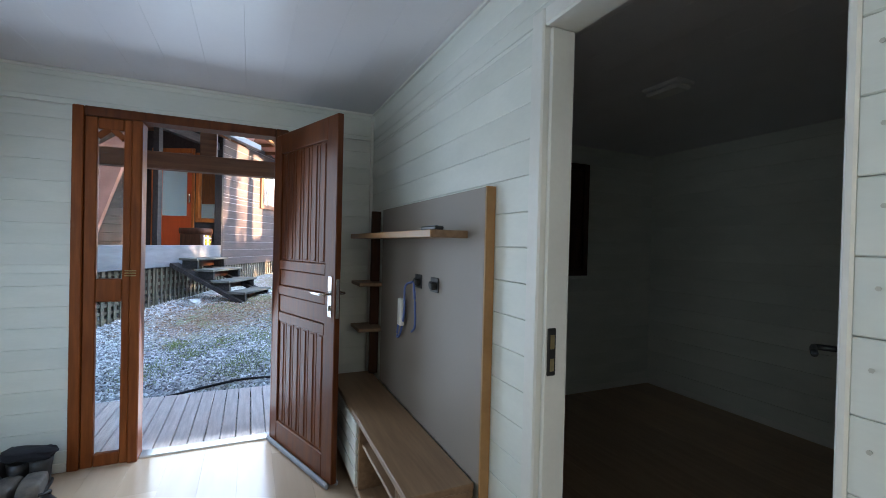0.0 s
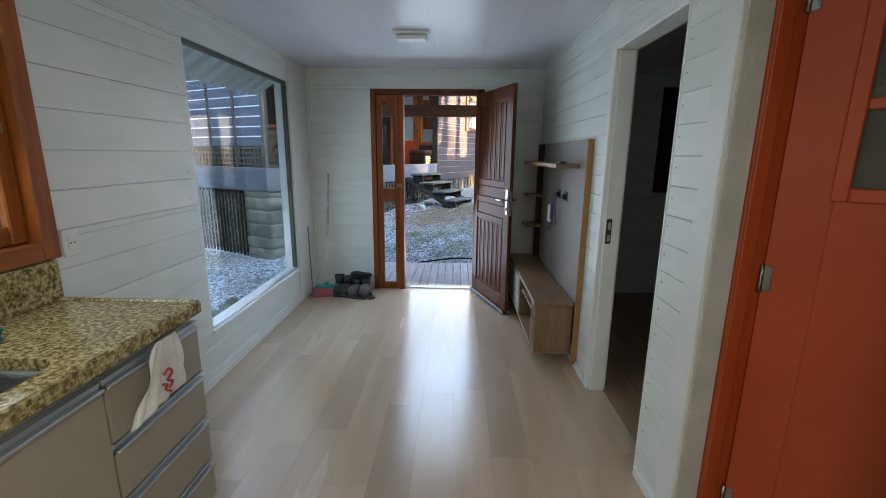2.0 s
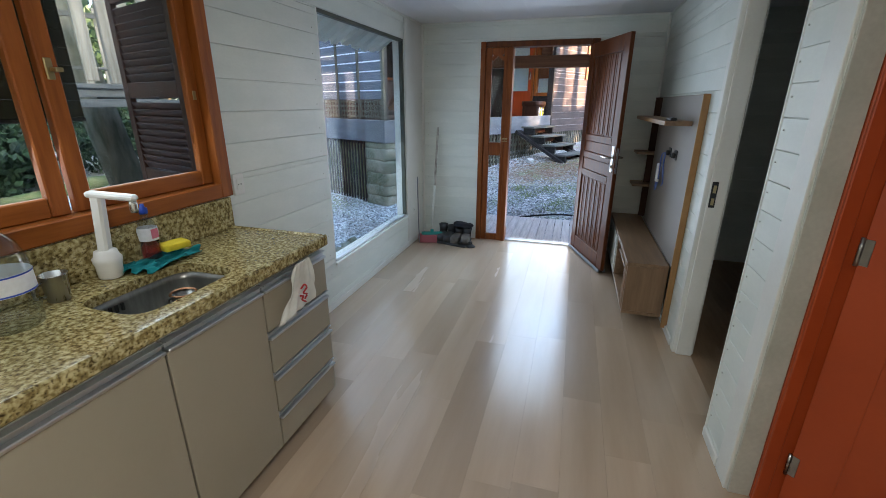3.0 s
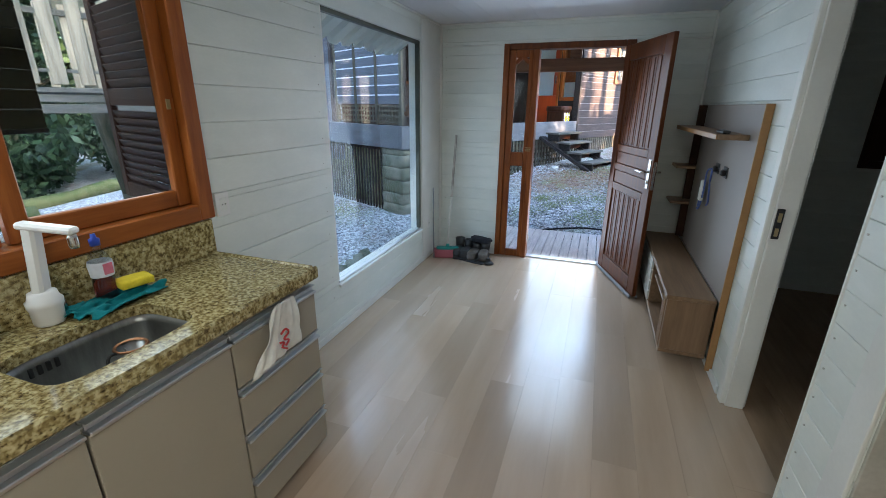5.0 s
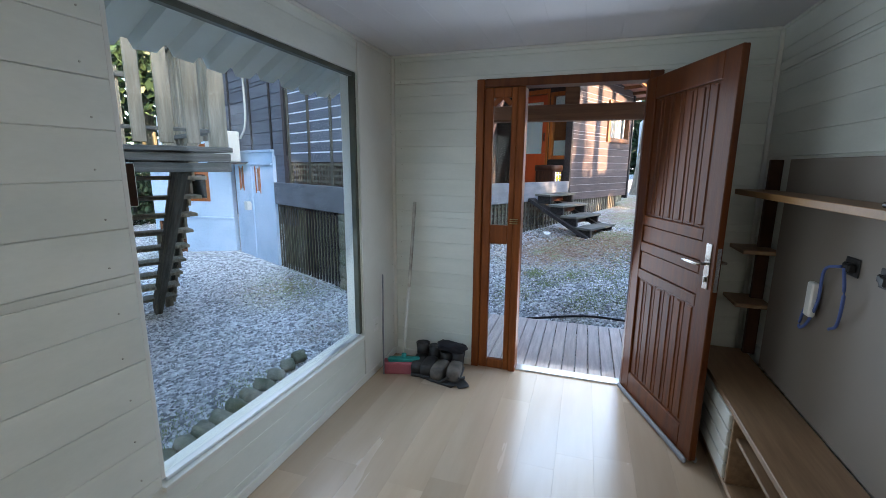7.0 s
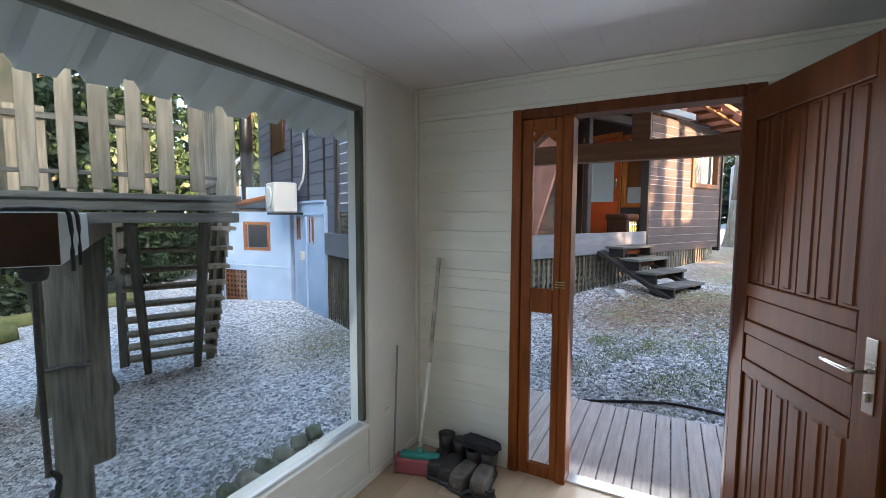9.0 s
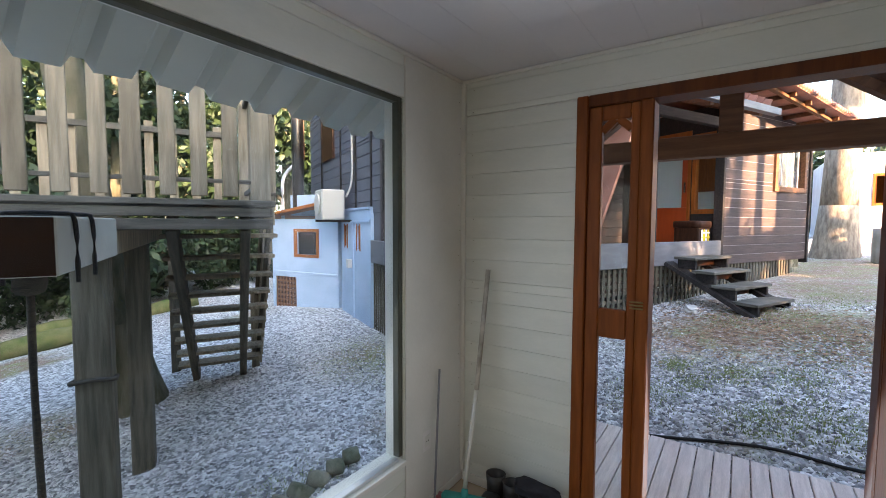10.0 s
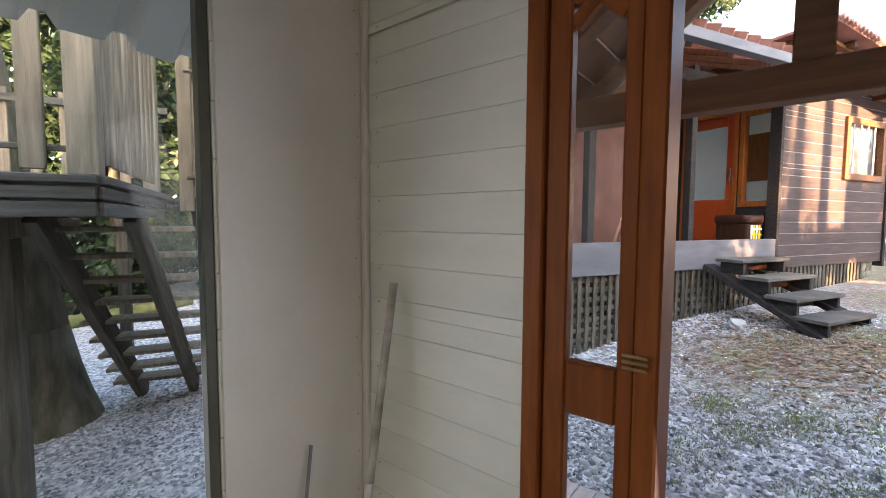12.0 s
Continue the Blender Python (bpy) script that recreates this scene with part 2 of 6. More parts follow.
CHROME = surface("chrome", (0.50, 0.48, 0.45), (0.58, 0.56, 0.53), 4, 0.24, 0.0, metal=1.0, fine=0.02)
BRASS = surface("aged_brass", (0.38, 0.30, 0.15), (0.5, 0.4, 0.22), 12, 0.35, 0.05, metal=1.0)
STEEL = surface("brushed_steel", (0.30, 0.30, 0.285), (0.40, 0.40, 0.385), 10, 0.28, 0.05, (1, 6, 1), metal=1.0, fine=0.06)
SINK_STEEL = surface("dull_sink_steel", (0.27, 0.275, 0.265), (0.38, 0.385, 0.375), 8, 0.36, 0.06, (1, 5, 1), metal=1.0, fine=0.1)
COPPER = surface("copper_rim", (0.26, 0.12, 0.06), (0.36, 0.18, 0.09), 12, 0.3, 0.05, metal=1.0)
BLIND = surface("dark_olive_blind", (0.035, 0.033, 0.018), (0.055, 0.050, 0.028), 3, 0.7, 0.1, (1, 1, 8), fine=0.1, spec=0.2)
BLACK_PLASTIC = surface("black_plastic", (0.012, 0.012, 0.013), (0.02, 0.02, 0.02), 5, 0.35, 0.02)
GREY_RUBBER = surface("grey_draught_strip", (0.20, 0.21, 0.24), (0.26, 0.27, 0.30), 8, 0.6, 0.2)
WHITE_PLASTIC = surface("white_plastic", (0.78, 0.78, 0.76), (0.82, 0.82, 0.80), 3, 0.3, 0.0, fine=0.02)
DARK_FRAME = surface("dark_olive_window_frame", (0.055, 0.062, 0.045), (0.085, 0.092, 0.07), 6, 0.4, 0.06)
GRANITE = granite_material()
GLASS = pane_material("window_glass")
DUSTY_GLASS = pane_material("dark_door_glass", (0.35, 0.35, 0.32))
DOOR_GLASS = surface("dusty_brown_glass", (0.060, 0.055, 0.042), (0.085, 0.080, 0.060), 5, 0.25, 0.05)
BOTTLE_PLASTIC = pane_material("clear_bottle_plastic", (0.86, 0.89, 0.90), 0.14)
PINK_SOAP = glassy("pink_washing_liquid", (0.75, 0.16, 0.18), 0.05, 1.25)
BLUE_PLASTIC = surface("blue_plastic", (0.02, 0.06, 0.42), (0.03, 0.08, 0.5), 4, 0.35, 0.0)
BLUE_CABLE = surface("blue_cable", (0.07, 0.11, 0.32), (0.09, 0.14, 0.38), 4, 0.45, 0.0)
TEAL = surface("teal_cloth", (0.0, 0.15, 0.17), (0.01, 0.22, 0.24), 20, 0.9, 0.5, fine=0.2, fine_scale=200)
TEAL_PLASTIC = surface("teal_plastic", (0.01, 0.22, 0.20), (0.02, 0.28, 0.25), 6, 0.45, 0.05)
PINK_BRISTLE = surface("faded_pink_bristles", (0.34, 0.09, 0.11), (0.46, 0.14, 0.17), 20, 0.85, 0.6, (40, 40, 2), fine=0.3, fine_scale=120)
YELLOW = surface("yellow_sponge", (0.72, 0.56, 0.02), (0.82, 0.66, 0.04), 30, 0.9, 0.6, fine=0.15, fine_scale=150)
BAG = surface("white_thin_plastic_bag", (0.72, 0.72, 0.68), (0.84, 0.84, 0.80), 14, 0.35, 0.5, fine=0.08, fine_scale=40)
RED_PRINT = surface("red_print", (0.50, 0.03, 0.03), (0.56, 0.05, 0.05), 5, 0.5, 0.0)
LABEL_PAPER = surface("white_label", (0.70, 0.72, 0.78), (0.80, 0.82, 0.86), 12, 0.45, 0.02)
PINK_LABEL = surface("pink_label", (0.62, 0.16, 0.24), (0.7, 0.25, 0.33), 12, 0.45, 0.02)
BOOT = surface("black_worn_rubber", (0.010, 0.010, 0.011), (0.035, 0.034, 0.034), 14, 0.5, 0.3, fine=0.3)
BOOT_TOE = surface("dusty_boot_leather", (0.055, 0.050, 0.046), (0.16, 0.14, 0.12), 12, 0.6, 0.3, fine=0.25)
JACKET = surface("dark_fabric", (0.010, 0.011, 0.016), (0.02, 0.02, 0.028), 20, 0.95, 0.4, fine=0.2)
RUST_STAIN = surface("stained_white_pole", (0.20, 0.18, 0.15), (0.62, 0.62, 0.58), 9, 0.5, 0.1, (1, 1, 1), fine=0.2)
POLE_WHITE = surface("white_pole", (0.60, 0.61, 0.57), (0.70, 0.70, 0.66), 9, 0.45, 0.05)
DECK_WOOD = surface("weathered_deck_boards", (0.50, 0.41, 0.36), (0.66, 0.56, 0.50), 5, 0.75, 0.35, (8, 0.7, 1), vary=0.10, fine=0.2, fine_scale=40)
OLD_TIMBER = surface("grey_weathered_timber", (0.060, 0.054, 0.040), (0.145, 0.130, 0.098), 4, 0.88, 0.5, (8, 8, 0.7), vary=0.15, fine=0.28, fine_scale=40, spec=0.2)
OLD_TIMBER_LEVEL = surface("grey_weathered_planks", (0.075, 0.072, 0.060), (0.150, 0.140, 0.118), 4, 0.88, 0.5, (0.7, 0.7, 8), vary=0.15, fine=0.28, fine_scale=40, spec=0.2)
FENCE_TIMBER = surface("pale_weathered_balusters", (0.160, 0.135, 0.095), (0.30, 0.250, 0.180), 4, 0.88, 0.4, (8, 8, 0.7), vary=0.2, fine=0.28, fine_scale=40, spec=0.15)
DARK_TIMBER = surface("dark_stained_timber", (0.018, 0.016, 0.015), (0.042, 0.036, 0.033), 5, 0.7, 0.35, (0.8, 8, 8), vary=0.15, fine=0.2, fine_scale=40, spec=0.2)
SIDING = surface("dark_purple_brown_siding", (0.050, 0.037, 0.037), (0.090, 0.068, 0.064), 4, 0.65, 0.3, (0.7, 8, 8), vary=0.14, fine=0.2, fine_scale=40, spec=0.25)
SIDING_BLUE = surface("slate_grey_siding", (0.085, 0.092, 0.115), (0.135, 0.145, 0.175), 4, 0.6, 0.3, (8, 0.7, 8), vary=0.10, fine=0.15, fine_scale=40)
GREY_FASCIA = surface("grey_painted_fascia", (0.10, 0.105, 0.115), (0.16, 0.165, 0.18), 3, 0.55, 0.2, (1, 1, 4), vary=0.05)
PORCH_WOOD = surface("porch_beam_wood", (0.11, 0.046, 0.02), (0.19, 0.085, 0.038), 4, 0.6, 0.25, (0.7, 8, 8), vary=0.1, fine=0.15, fine_scale=40, spec=0.3)
BLUE_WALL = surface("pale_blue_render", (0.34, 0.46, 0.60), (0.43, 0.55, 0.69), 2.5, 0.75, 0.25, fine=0.06)
STONE = surface("mossy_stone", (0.085, 0.10, 0.055), (0.33, 0.30, 0.23), 4, 0.9, 0.9, fine=0.3, fine_scale=25)
BRICK_TILE = surface("red_roof_tile", (0.30, 0.13, 0.09), (0.45, 0.22, 0.16), 4, 0.8, 0.3, vary=0.12, fine=0.2)
AWNING = surface("translucent_awning_sheet", (0.55, 0.57, 0.52), (0.64, 0.66, 0.61), 2, 0.45, 0.05, fine=0.05)
BARK = surface("pale_bark", (0.16, 0.13, 0.10), (0.38, 0.32, 0.25), 5, 0.95, 1.0, (3, 3, 0.8), fine=0.35, fine_scale=22)
MOSSY_BARK = surface("mossy_bark", (0.055, 0.058, 0.030), (0.15, 0.13, 0.09), 4, 0.95, 1.0, (3, 3, 0.8), fine=0.35, fine_scale=22)
GRAVEL = gravel_material()
PEBBLES = island_material("gravel_pieces", (0.12, 0.12, 0.125), (0.80, 0.79, 0.77), 0.85)
GRASS = island_material("grass_blades", (0.16, 0.21, 0.06), (0.36, 0.40, 0.17), 0.7, 0.25)
LEAVES = island_material("tree_leaves", (0.008, 0.026, 0.012), (0.052, 0.092, 0.036), 0.55, 0.25)
# leaf colour made paler and yellower to look sunlit
SUNNY_LEAVES = island_material("sunlit_yellow_green_leaves", (0.06, 0.10, 0.02), (0.30, 0.30, 0.10), 0.6, 0.4)
LITTER = island_material("fallen_leaves", (0.14, 0.075, 0.04), (0.42, 0.28, 0.17), 0.9)
ROPE = surface("dark_rope", (0.035, 0.032, 0.028), (0.07, 0.062, 0.05), 20, 0.9, 0.6, (1, 1, 6))
IRON = surface("black_iron", (0.015, 0.015, 0.016), (0.035, 0.033, 0.03), 10, 0.5, 0.2, metal=0.6)
MOSS = surface("moss_on_log", (0.07, 0.10, 0.025), (0.17, 0.16, 0.07), 5, 0.95, 0.8, fine=0.3)
CREAM_WALL = surface("cream_room_wall", (0.70, 0.71, 0.64), (0.78, 0.78, 0.71), 2, 0.6, 0.05)
FAR_WALL = surface("pale_far_wall", (0.55, 0.55, 0.58), (0.66, 0.66, 0.68), 2, 0.7, 0.1)
BANK = surface("mossy_earth_bank", (0.10, 0.12, 0.04), (0.34, 0.31, 0.20), 3, 0.95, 0.9, fine=0.3, fine_scale=25)
PALE_CORE = surface("pale_wall_core", (0.24, 0.22, 0.22), (0.34, 0.31, 0.31), 6, 0.8, 0.1)
CONCRETE = surface("grey_concrete", (0.22, 0.22, 0.20), (0.34, 0.33, 0.30), 3, 0.85, 0.4)

# ---- building helpers ----
SPACE = [Matrix.Identity(4)]
PLACED = {}
BOXES = {}


def place(name, mesh, parent=None, m=None, label=""):
    """One object at the pose m of the space in use, under its parent."""
    ob = new(name, mesh)
    w = SPACE[-1] @ (m if m is not None else Matrix.Identity(4))
    if parent is not None:
        ob.parent = parent
        ob.matrix_parent_inverse = PLACED[parent.name].inverted()
    ob.matrix_basis = w
    PLACED[ob.name] = w
    if label:
        ob["label"] = label
    return ob


def thing(name, x, y, z, label, category, group="", kind=""):
    return tagged(place(name, None, None, pose(x, y, z)), label, category, group, kind)


def mesh_of(name, bm, material, smooth=False):
    me = bpy.data.meshes.new(name)
    bm.to_mesh(me)
    bm.free()
    me.materials.append(material)
    if smooth:
        me.polygons.foreach_set("use_smooth", [True] * len(me.polygons))
    return me


def part(name, bm, material, parent=None, label="", m=None, smooth=False):
    return place(name, mesh_of(name, bm, material, smooth), parent, m, label)


def box_mesh(sx, sy, sz, material, bevel):
    key = (round(sx, 4), round(sy, 4), round(sz, 4), material.name, bevel)
    if key not in BOXES:
        bm = bmesh.new()
        bmesh.ops.create_cube(bm, size=1, matrix=Matrix.Diagonal((sx, sy, sz, 1)))
        if bevel:
            bmesh.ops.bevel(bm, geom=bm.edges[:], offset=min(bevel, 0.4 * min(sx, sy, sz)), segments=1, affect="EDGES")
        BOXES[key] = mesh_of("box", bm, material)
    return BOXES[key]


def slab(name, x0, x1, y0, y1, z0, z1, material, parent=None, label="", bevel=0.003, turn=None):
    """A bevelled block between two corners."""
    me = box_mesh(abs(x1 - x0), abs(y1 - y0), abs(z1 - z0), material, bevel)
    m = pose((x0 + x1) / 2, (y0 + y1) / 2, (z0 + z1) / 2)
    return place(name, me, parent, m @ turn if turn is not None else m, label)


def bar(name, a, b, sx, sy, material, parent=None, label="", bevel=0.003, twist=0.0):
    """A squared bar from a to b."""
    a, b = Vector(a), Vector(b)
    q = (b - a).to_track_quat("Z", "X").to_matrix().to_4x4()
    me = box_mesh(sx, sy, (b - a).length, material, bevel)
    return place(name, me, parent, Matrix.Translation((a + b) / 2) @ q @ pose(0, 0, 0, 0, 0, twist), label)


def add_box(bm, x0, x1, y0, y1, z0, z1):
    m = Matrix.Translation(((x0 + x1) / 2, (y0 + y1) / 2, (z0 + z1) / 2)) @ Matrix.Diagonal((abs(x1 - x0), abs(y1 - y0), abs(z1 - z0), 1))
    bmesh.ops.create_cube(bm, size=1, matrix=m)


def lathe(name, profile, material, parent=None, m=None, label="", n=20, smooth=True, closed=True):
    """A turned shape from (radius, height) pairs, open ended for bands and rings."""
    bm = bmesh.new()
    rings = []
    for r, z in profile:
        rings.append([bm.verts.new((r * math.cos(2 * math.pi * i / n), r * math.sin(2 * math.pi * i / n), z)) for i in range(n)])
    for a, b in zip(rings, rings[1:]):
        for i in range(n):
            bm.faces.new((a[i], a[(i + 1) % n], b[(i + 1) % n], b[i]))
    if closed:
        bm.faces.new(list(reversed(rings[0])))
        bm.faces.new(rings[-1])
    return part(name, bm, material, parent, label, m, smooth)


def tube(name, points, radius, material, parent=None, label="", n=8, radii=None):
    """A round bar along a smooth line of points."""
    bm = bmesh.new()
    pts = [Vector(p) for p in points]
    rings = []
    for i, p in enumerate(pts):
        d = (pts[min(i + 1, len(pts) - 1)] - pts[max(i - 1, 0)]).normalized()
        q = d.to_track_quat("Z", "X")
        r = radii[i] if radii else radius
        rings.append([bm.verts.new(p + q @ Vector((r * math.cos(2 * math.pi * k / n), r * math.sin(2 * math.pi * k / n), 0))) for k in range(n)])
    for a, b in zip(rings, rings[1:]):
        for i in range(n):
            bm.faces.new((a[i], a[(i + 1) % n], b[(i + 1) % n], b[i]))
    bm.faces.new(list(reversed(rings[0])))
    bm.faces.new(rings[-1])
    return part(name, bm, material, parent, label, None, True)


def bend(points, steps=6):
    """Catmull-Rom through the points."""
    p = [Vector(a) for a in points]
    p = [2 * p[0] - p[1]] + p + [2 * p[-1] - p[-2]]
    out = []
    for i in range(1, len(p) - 2):
        for k in range(steps):
            t = k / steps
            out.append(0.5 * (2 * p[i] + (p[i + 1] - p[i - 1]) * t + (2 * p[i - 1] - 5 * p[i] + 4 * p[i + 1] - p[i + 2]) * t * t + (3 * p[i] - p[i - 1] - 3 * p[i + 1] + p[i + 2]) * t * t * t))
    out.append(p[-2])
    return out


def cut(u0, u1, z0, z1, holes):
    """The rectangles that are left of a wall once its holes are taken out."""
    us = sorted({u0, u1, *[u for h in holes for u in h[:2] if u0 < u < u1]})
    zs = sorted({z0, z1, *[z for h in holes for z in h[2:] if z0 < z < z1]})
    out = []
    for c, d in zip(zs, zs[1:]):
        run = None
        for a, b in zip(us, us[1:]):
            hole = any(h[0] < (a + b) / 2 < h[1] and h[2] < (c + d) / 2 < h[3] for h in holes)
            if not hole:
                run = (run[0], b) if run else (a, b)
            if (hole or b == us[-1]) and run:
                out.append((*run, c, d))
                run = None
    return out


def wall(name, axis, inner, outer, u0, u1, z0, z1, holes, core, label, boards=None, pitch=0.12, proud=0.012, start=0.0, both=False):
    """A wall along u with openings and, on its inner face, one board a row."""
    bm = bmesh.new()
    for a, b, c, d in cut(u0, u1, z0, z1, holes):
        if axis == "x":
            add_box(bm, min(inner, outer), max(inner, outer), a, b, c, d)
        else:
            add_box(bm, a, b, min(inner, outer), max(inner, outer), c, d)
    w = tagged(part(name, bm, core), label, "wall", kind="structure")
    if boards is None:
        return w
    s = 1 if inner > outer else -1
    f0, f1 = inner - s * 0.001, inner + s * proud
    z = z0 + start
    rows = [z0] + [z + i * pitch for i in range(1 if start == 0 else 0, 60) if z0 + 0.02 < z + i * pitch < z1 - 0.02] + [z1]
    rg = random.Random(len(name))
    for c, d in zip(rows, rows[1:]):
        d -= (0.0020 if axis == "x" else 0.0007) * rg.random() ** 2
        for a, b, e, f in cut(u0, u1, c, d, holes):
            if f - e < 0.012 or b - a < 0.01:
                continue
            if axis == "x":
                slab("board", f0, f1, a, b, e + 0.0004, f - 0.0004, boards, w, bevel=0.0026)
            else:
                slab("board", a, b, f0, f1, e + 0.0003, f - 0.0003, boards, w, bevel=0.0016)
    return w


def soft_box(name, sx, sy, sz, material, parent=None, m=None, label="", r=0.3, cuts=2, wobble=0.0, seed=0):
    """A cushion-like block with rounded sides."""
    bm = bmesh.new()
    bmesh.ops.create_cube(bm, size=2)
    bmesh.ops.subdivide_edges(bm, edges=bm.edges[:], cuts=cuts + 1, use_grid_fill=True)
    for v in bm.verts:
        s = v.co.normalized() * 1.25
        v.co = v.co.lerp(s, r)
        if wobble:
            v.co += wobble * noise.noise_vector(v.co * 1.7 + Vector((seed, 0, 0)))
        v.co = Vector((v.co.x * sx / 2, v.co.y * sy / 2, v.co.z * sz / 2))
    return part(name, bm, material, parent, label, m, True)


def scatter_mesh(name, verts, faces, material):
    me = bpy.data.meshes.new(name)
    me.from_pydata(verts.tolist() if hasattr(verts, "tolist") else verts, [], faces.tolist() if hasattr(faces, "tolist") else faces)
    me.materials.append(material)
    return me
# ---- the cabin: shell ----
WX, EX, NY, SY, TOP = -0.81, 1.655, 3.64, -2.7, 2.36     # room faces: west, east, north, south, ceiling
WIN = (1.545, 3.105, 0.36, 2.145)                        # big fixed window in the west wall
KWIN = (-1.05, 0.50, 1.16, 2.09)                         # kitchen window
DOOR = (-0.14, 1.05, -0.3, 2.16)                         # front door with sidelight
BED = (0.785, 1.565, -0.3, 2.09)                           # bedroom doorway
ODOOR = (-0.56, 0.445, -0.3, 2.16)                        # orange door

wall("wall_west", "x", WX - 0.012, WX - 0.12, SY, NY + 0.1, -0.3, TOP + 0.25, [WIN, KWIN], WHITE_TRIM, "white painted horizontal timber board wall with windows", WHITE_BOARD, 0.157, start=0.235)
wall("wall_north", "y", NY + 0.012, NY + 0.11, WX - 0.012, 4.75, -0.3, TOP + 0.25, [DOOR, (2.91, 3.73, 1.17, 2.15)], WHITE_TRIM, "white painted horizontal timber board wall round the front door", WHITE_BOARD, 0.1215, start=0.06)
wall("wall_east", "x", EX + 0.012, EX + 0.10, SY, NY + 0.012, -0.3, TOP + 0.25, [BED, ODOOR], WHITE_TRIM, "white painted timber board wall with the bedroom doorway", WHITE_BOARD, 0.1205, start=0.12)
wall("wall_south", "y", SY, SY - 0.1, WX - 0.13, 4.75, -0.3, TOP + 0.25, [], WHITE_TRIM, "plain white painted kitchen end wall")
wall("wall_bedroom_east", "x", 4.65, 4.75, SY, NY + 0.012, -0.3, TOP + 0.25, [], WHITE_TRIM, "plain pale bedroom wall in shade", WHITE_BOARD, 0.16)
wall("wall_bedroom_south", "y", 0.62, 0.52, EX + 0.11, 4.65, -0.3, TOP + 0.25, [], WHITE_TRIM, "plain pale bedroom partition wall")

bm = bmesh.new()
add_box(bm, WX - 0.13, 4.75, SY - 0.1, NY + 0.11, TOP + 0.02, TOP + 0.06)
x = WX - 0.012
while x < 4.65:                                            # tongue-and-groove PVC strips
    add_box(bm, x + 0.0003, min(x + 0.1997, 4.65), SY, NY + 0.01, TOP, TOP + 0.02)
    x += 0.2
bmesh.ops.bevel(bm, geom=[e for e in bm.edges if abs(e.verts[0].co.z - TOP) < 1e-4 and abs(e.verts[1].co.z - TOP) < 1e-4], offset=0.0006, segments=1, affect="EDGES")
tagged(part("ceiling", bm, CEILING_PVC), "glossy white PVC strip ceiling", "ceiling", kind="structure")

bm = bmesh.new()
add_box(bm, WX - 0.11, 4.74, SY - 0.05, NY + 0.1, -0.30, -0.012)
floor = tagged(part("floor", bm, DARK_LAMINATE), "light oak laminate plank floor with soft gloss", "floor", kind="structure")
rnd = random.Random(4)
x, k = WX, 0
while x < EX + 0.1:
    y = SY - rnd.random() * 1.2
    while y < NY + 0.02:
        a, b = max(y, SY), min(y + 1.28, NY + 0.03)
        if b - a > 0.02:
            slab("plank", x + 0.0002, min(x + 0.1978, EX + 0.1), a + 0.0002, b - 0.0002, -0.012, 0.0, LAMINATE, floor, bevel=0.0003)
        y += 1.28
    x += 0.198
x = EX + 0.1
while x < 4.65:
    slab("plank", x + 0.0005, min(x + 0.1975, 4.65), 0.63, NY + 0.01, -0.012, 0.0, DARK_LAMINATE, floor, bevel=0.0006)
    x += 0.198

# skirting and corner trims
trim = thing("baseboard", WX, 2.1, 0, "white painted low skirting along the walls", "baseboard", kind="structure")
slab("skirting", WX, WX + 0.014, 0.56, NY - 0.004, 0.001, 0.055, WHITE_TRIM, trim)
slab("skirting", WX + 0.016, DOOR[0] - 0.004, NY - 0.014, NY, 0.001, 0.055, WHITE_TRIM, trim)
slab("skirting", DOOR[1] + 0.004, EX - 0.016, NY - 0.014, NY, 0.001, 0.055, WHITE_TRIM, trim)
slab("skirting", EX - 0.014, EX, 1.64, NY - 0.004, 0.001, 0.05, WHITE_TRIM, trim)
slab("skirting", EX - 0.014, EX, 0.565, 0.78, 0.001, 0.05, WHITE_TRIM, trim)
slab("skirting", EX + 0.12, 4.646, NY - 0.003, NY + 0.011, 0.001, 0.06, WHITE_TRIM, trim)
slab("skirting", 4.636, 4.649, 0.63, NY - 0.006, 0.001, 0.06, WHITE_TRIM, trim)
coving = thing("trim", 0.4, 3.6, TOP, "thin white ceiling edge bead", "trim", kind="structure")
slab("bead", WX, EX, NY - 0.016, NY - 0.001, TOP - 0.018, TOP - 0.001, WHITE_TRIM, coving)
slab("bead", WX, WX + 0.015, SY, NY - 0.02, TOP - 0.018, TOP - 0.001, WHITE_TRIM, coving)
slab("bead", EX - 0.015, EX, SY, NY - 0.02, TOP - 0.018, TOP - 0.001, WHITE_TRIM, coving)
slab("corner_strip", WX + 0.0005, WX + 0.03, NY - 0.022, NY - 0.001, 0.06, TOP - 0.02, WHITE_TRIM, coving)
slab("corner_strip", EX - 0.022, EX - 0.0005, NY - 0.022, NY - 0.001, 0.06, TOP - 0.02, WHITE_TRIM, coving)

slab("cover_board", WX + 0.0005, WX + 0.009, 3.112, NY - 0.024, 0.058, TOP - 0.02, WHITE_TRIM, coving, "plain white board beside the window", bevel=0.002)
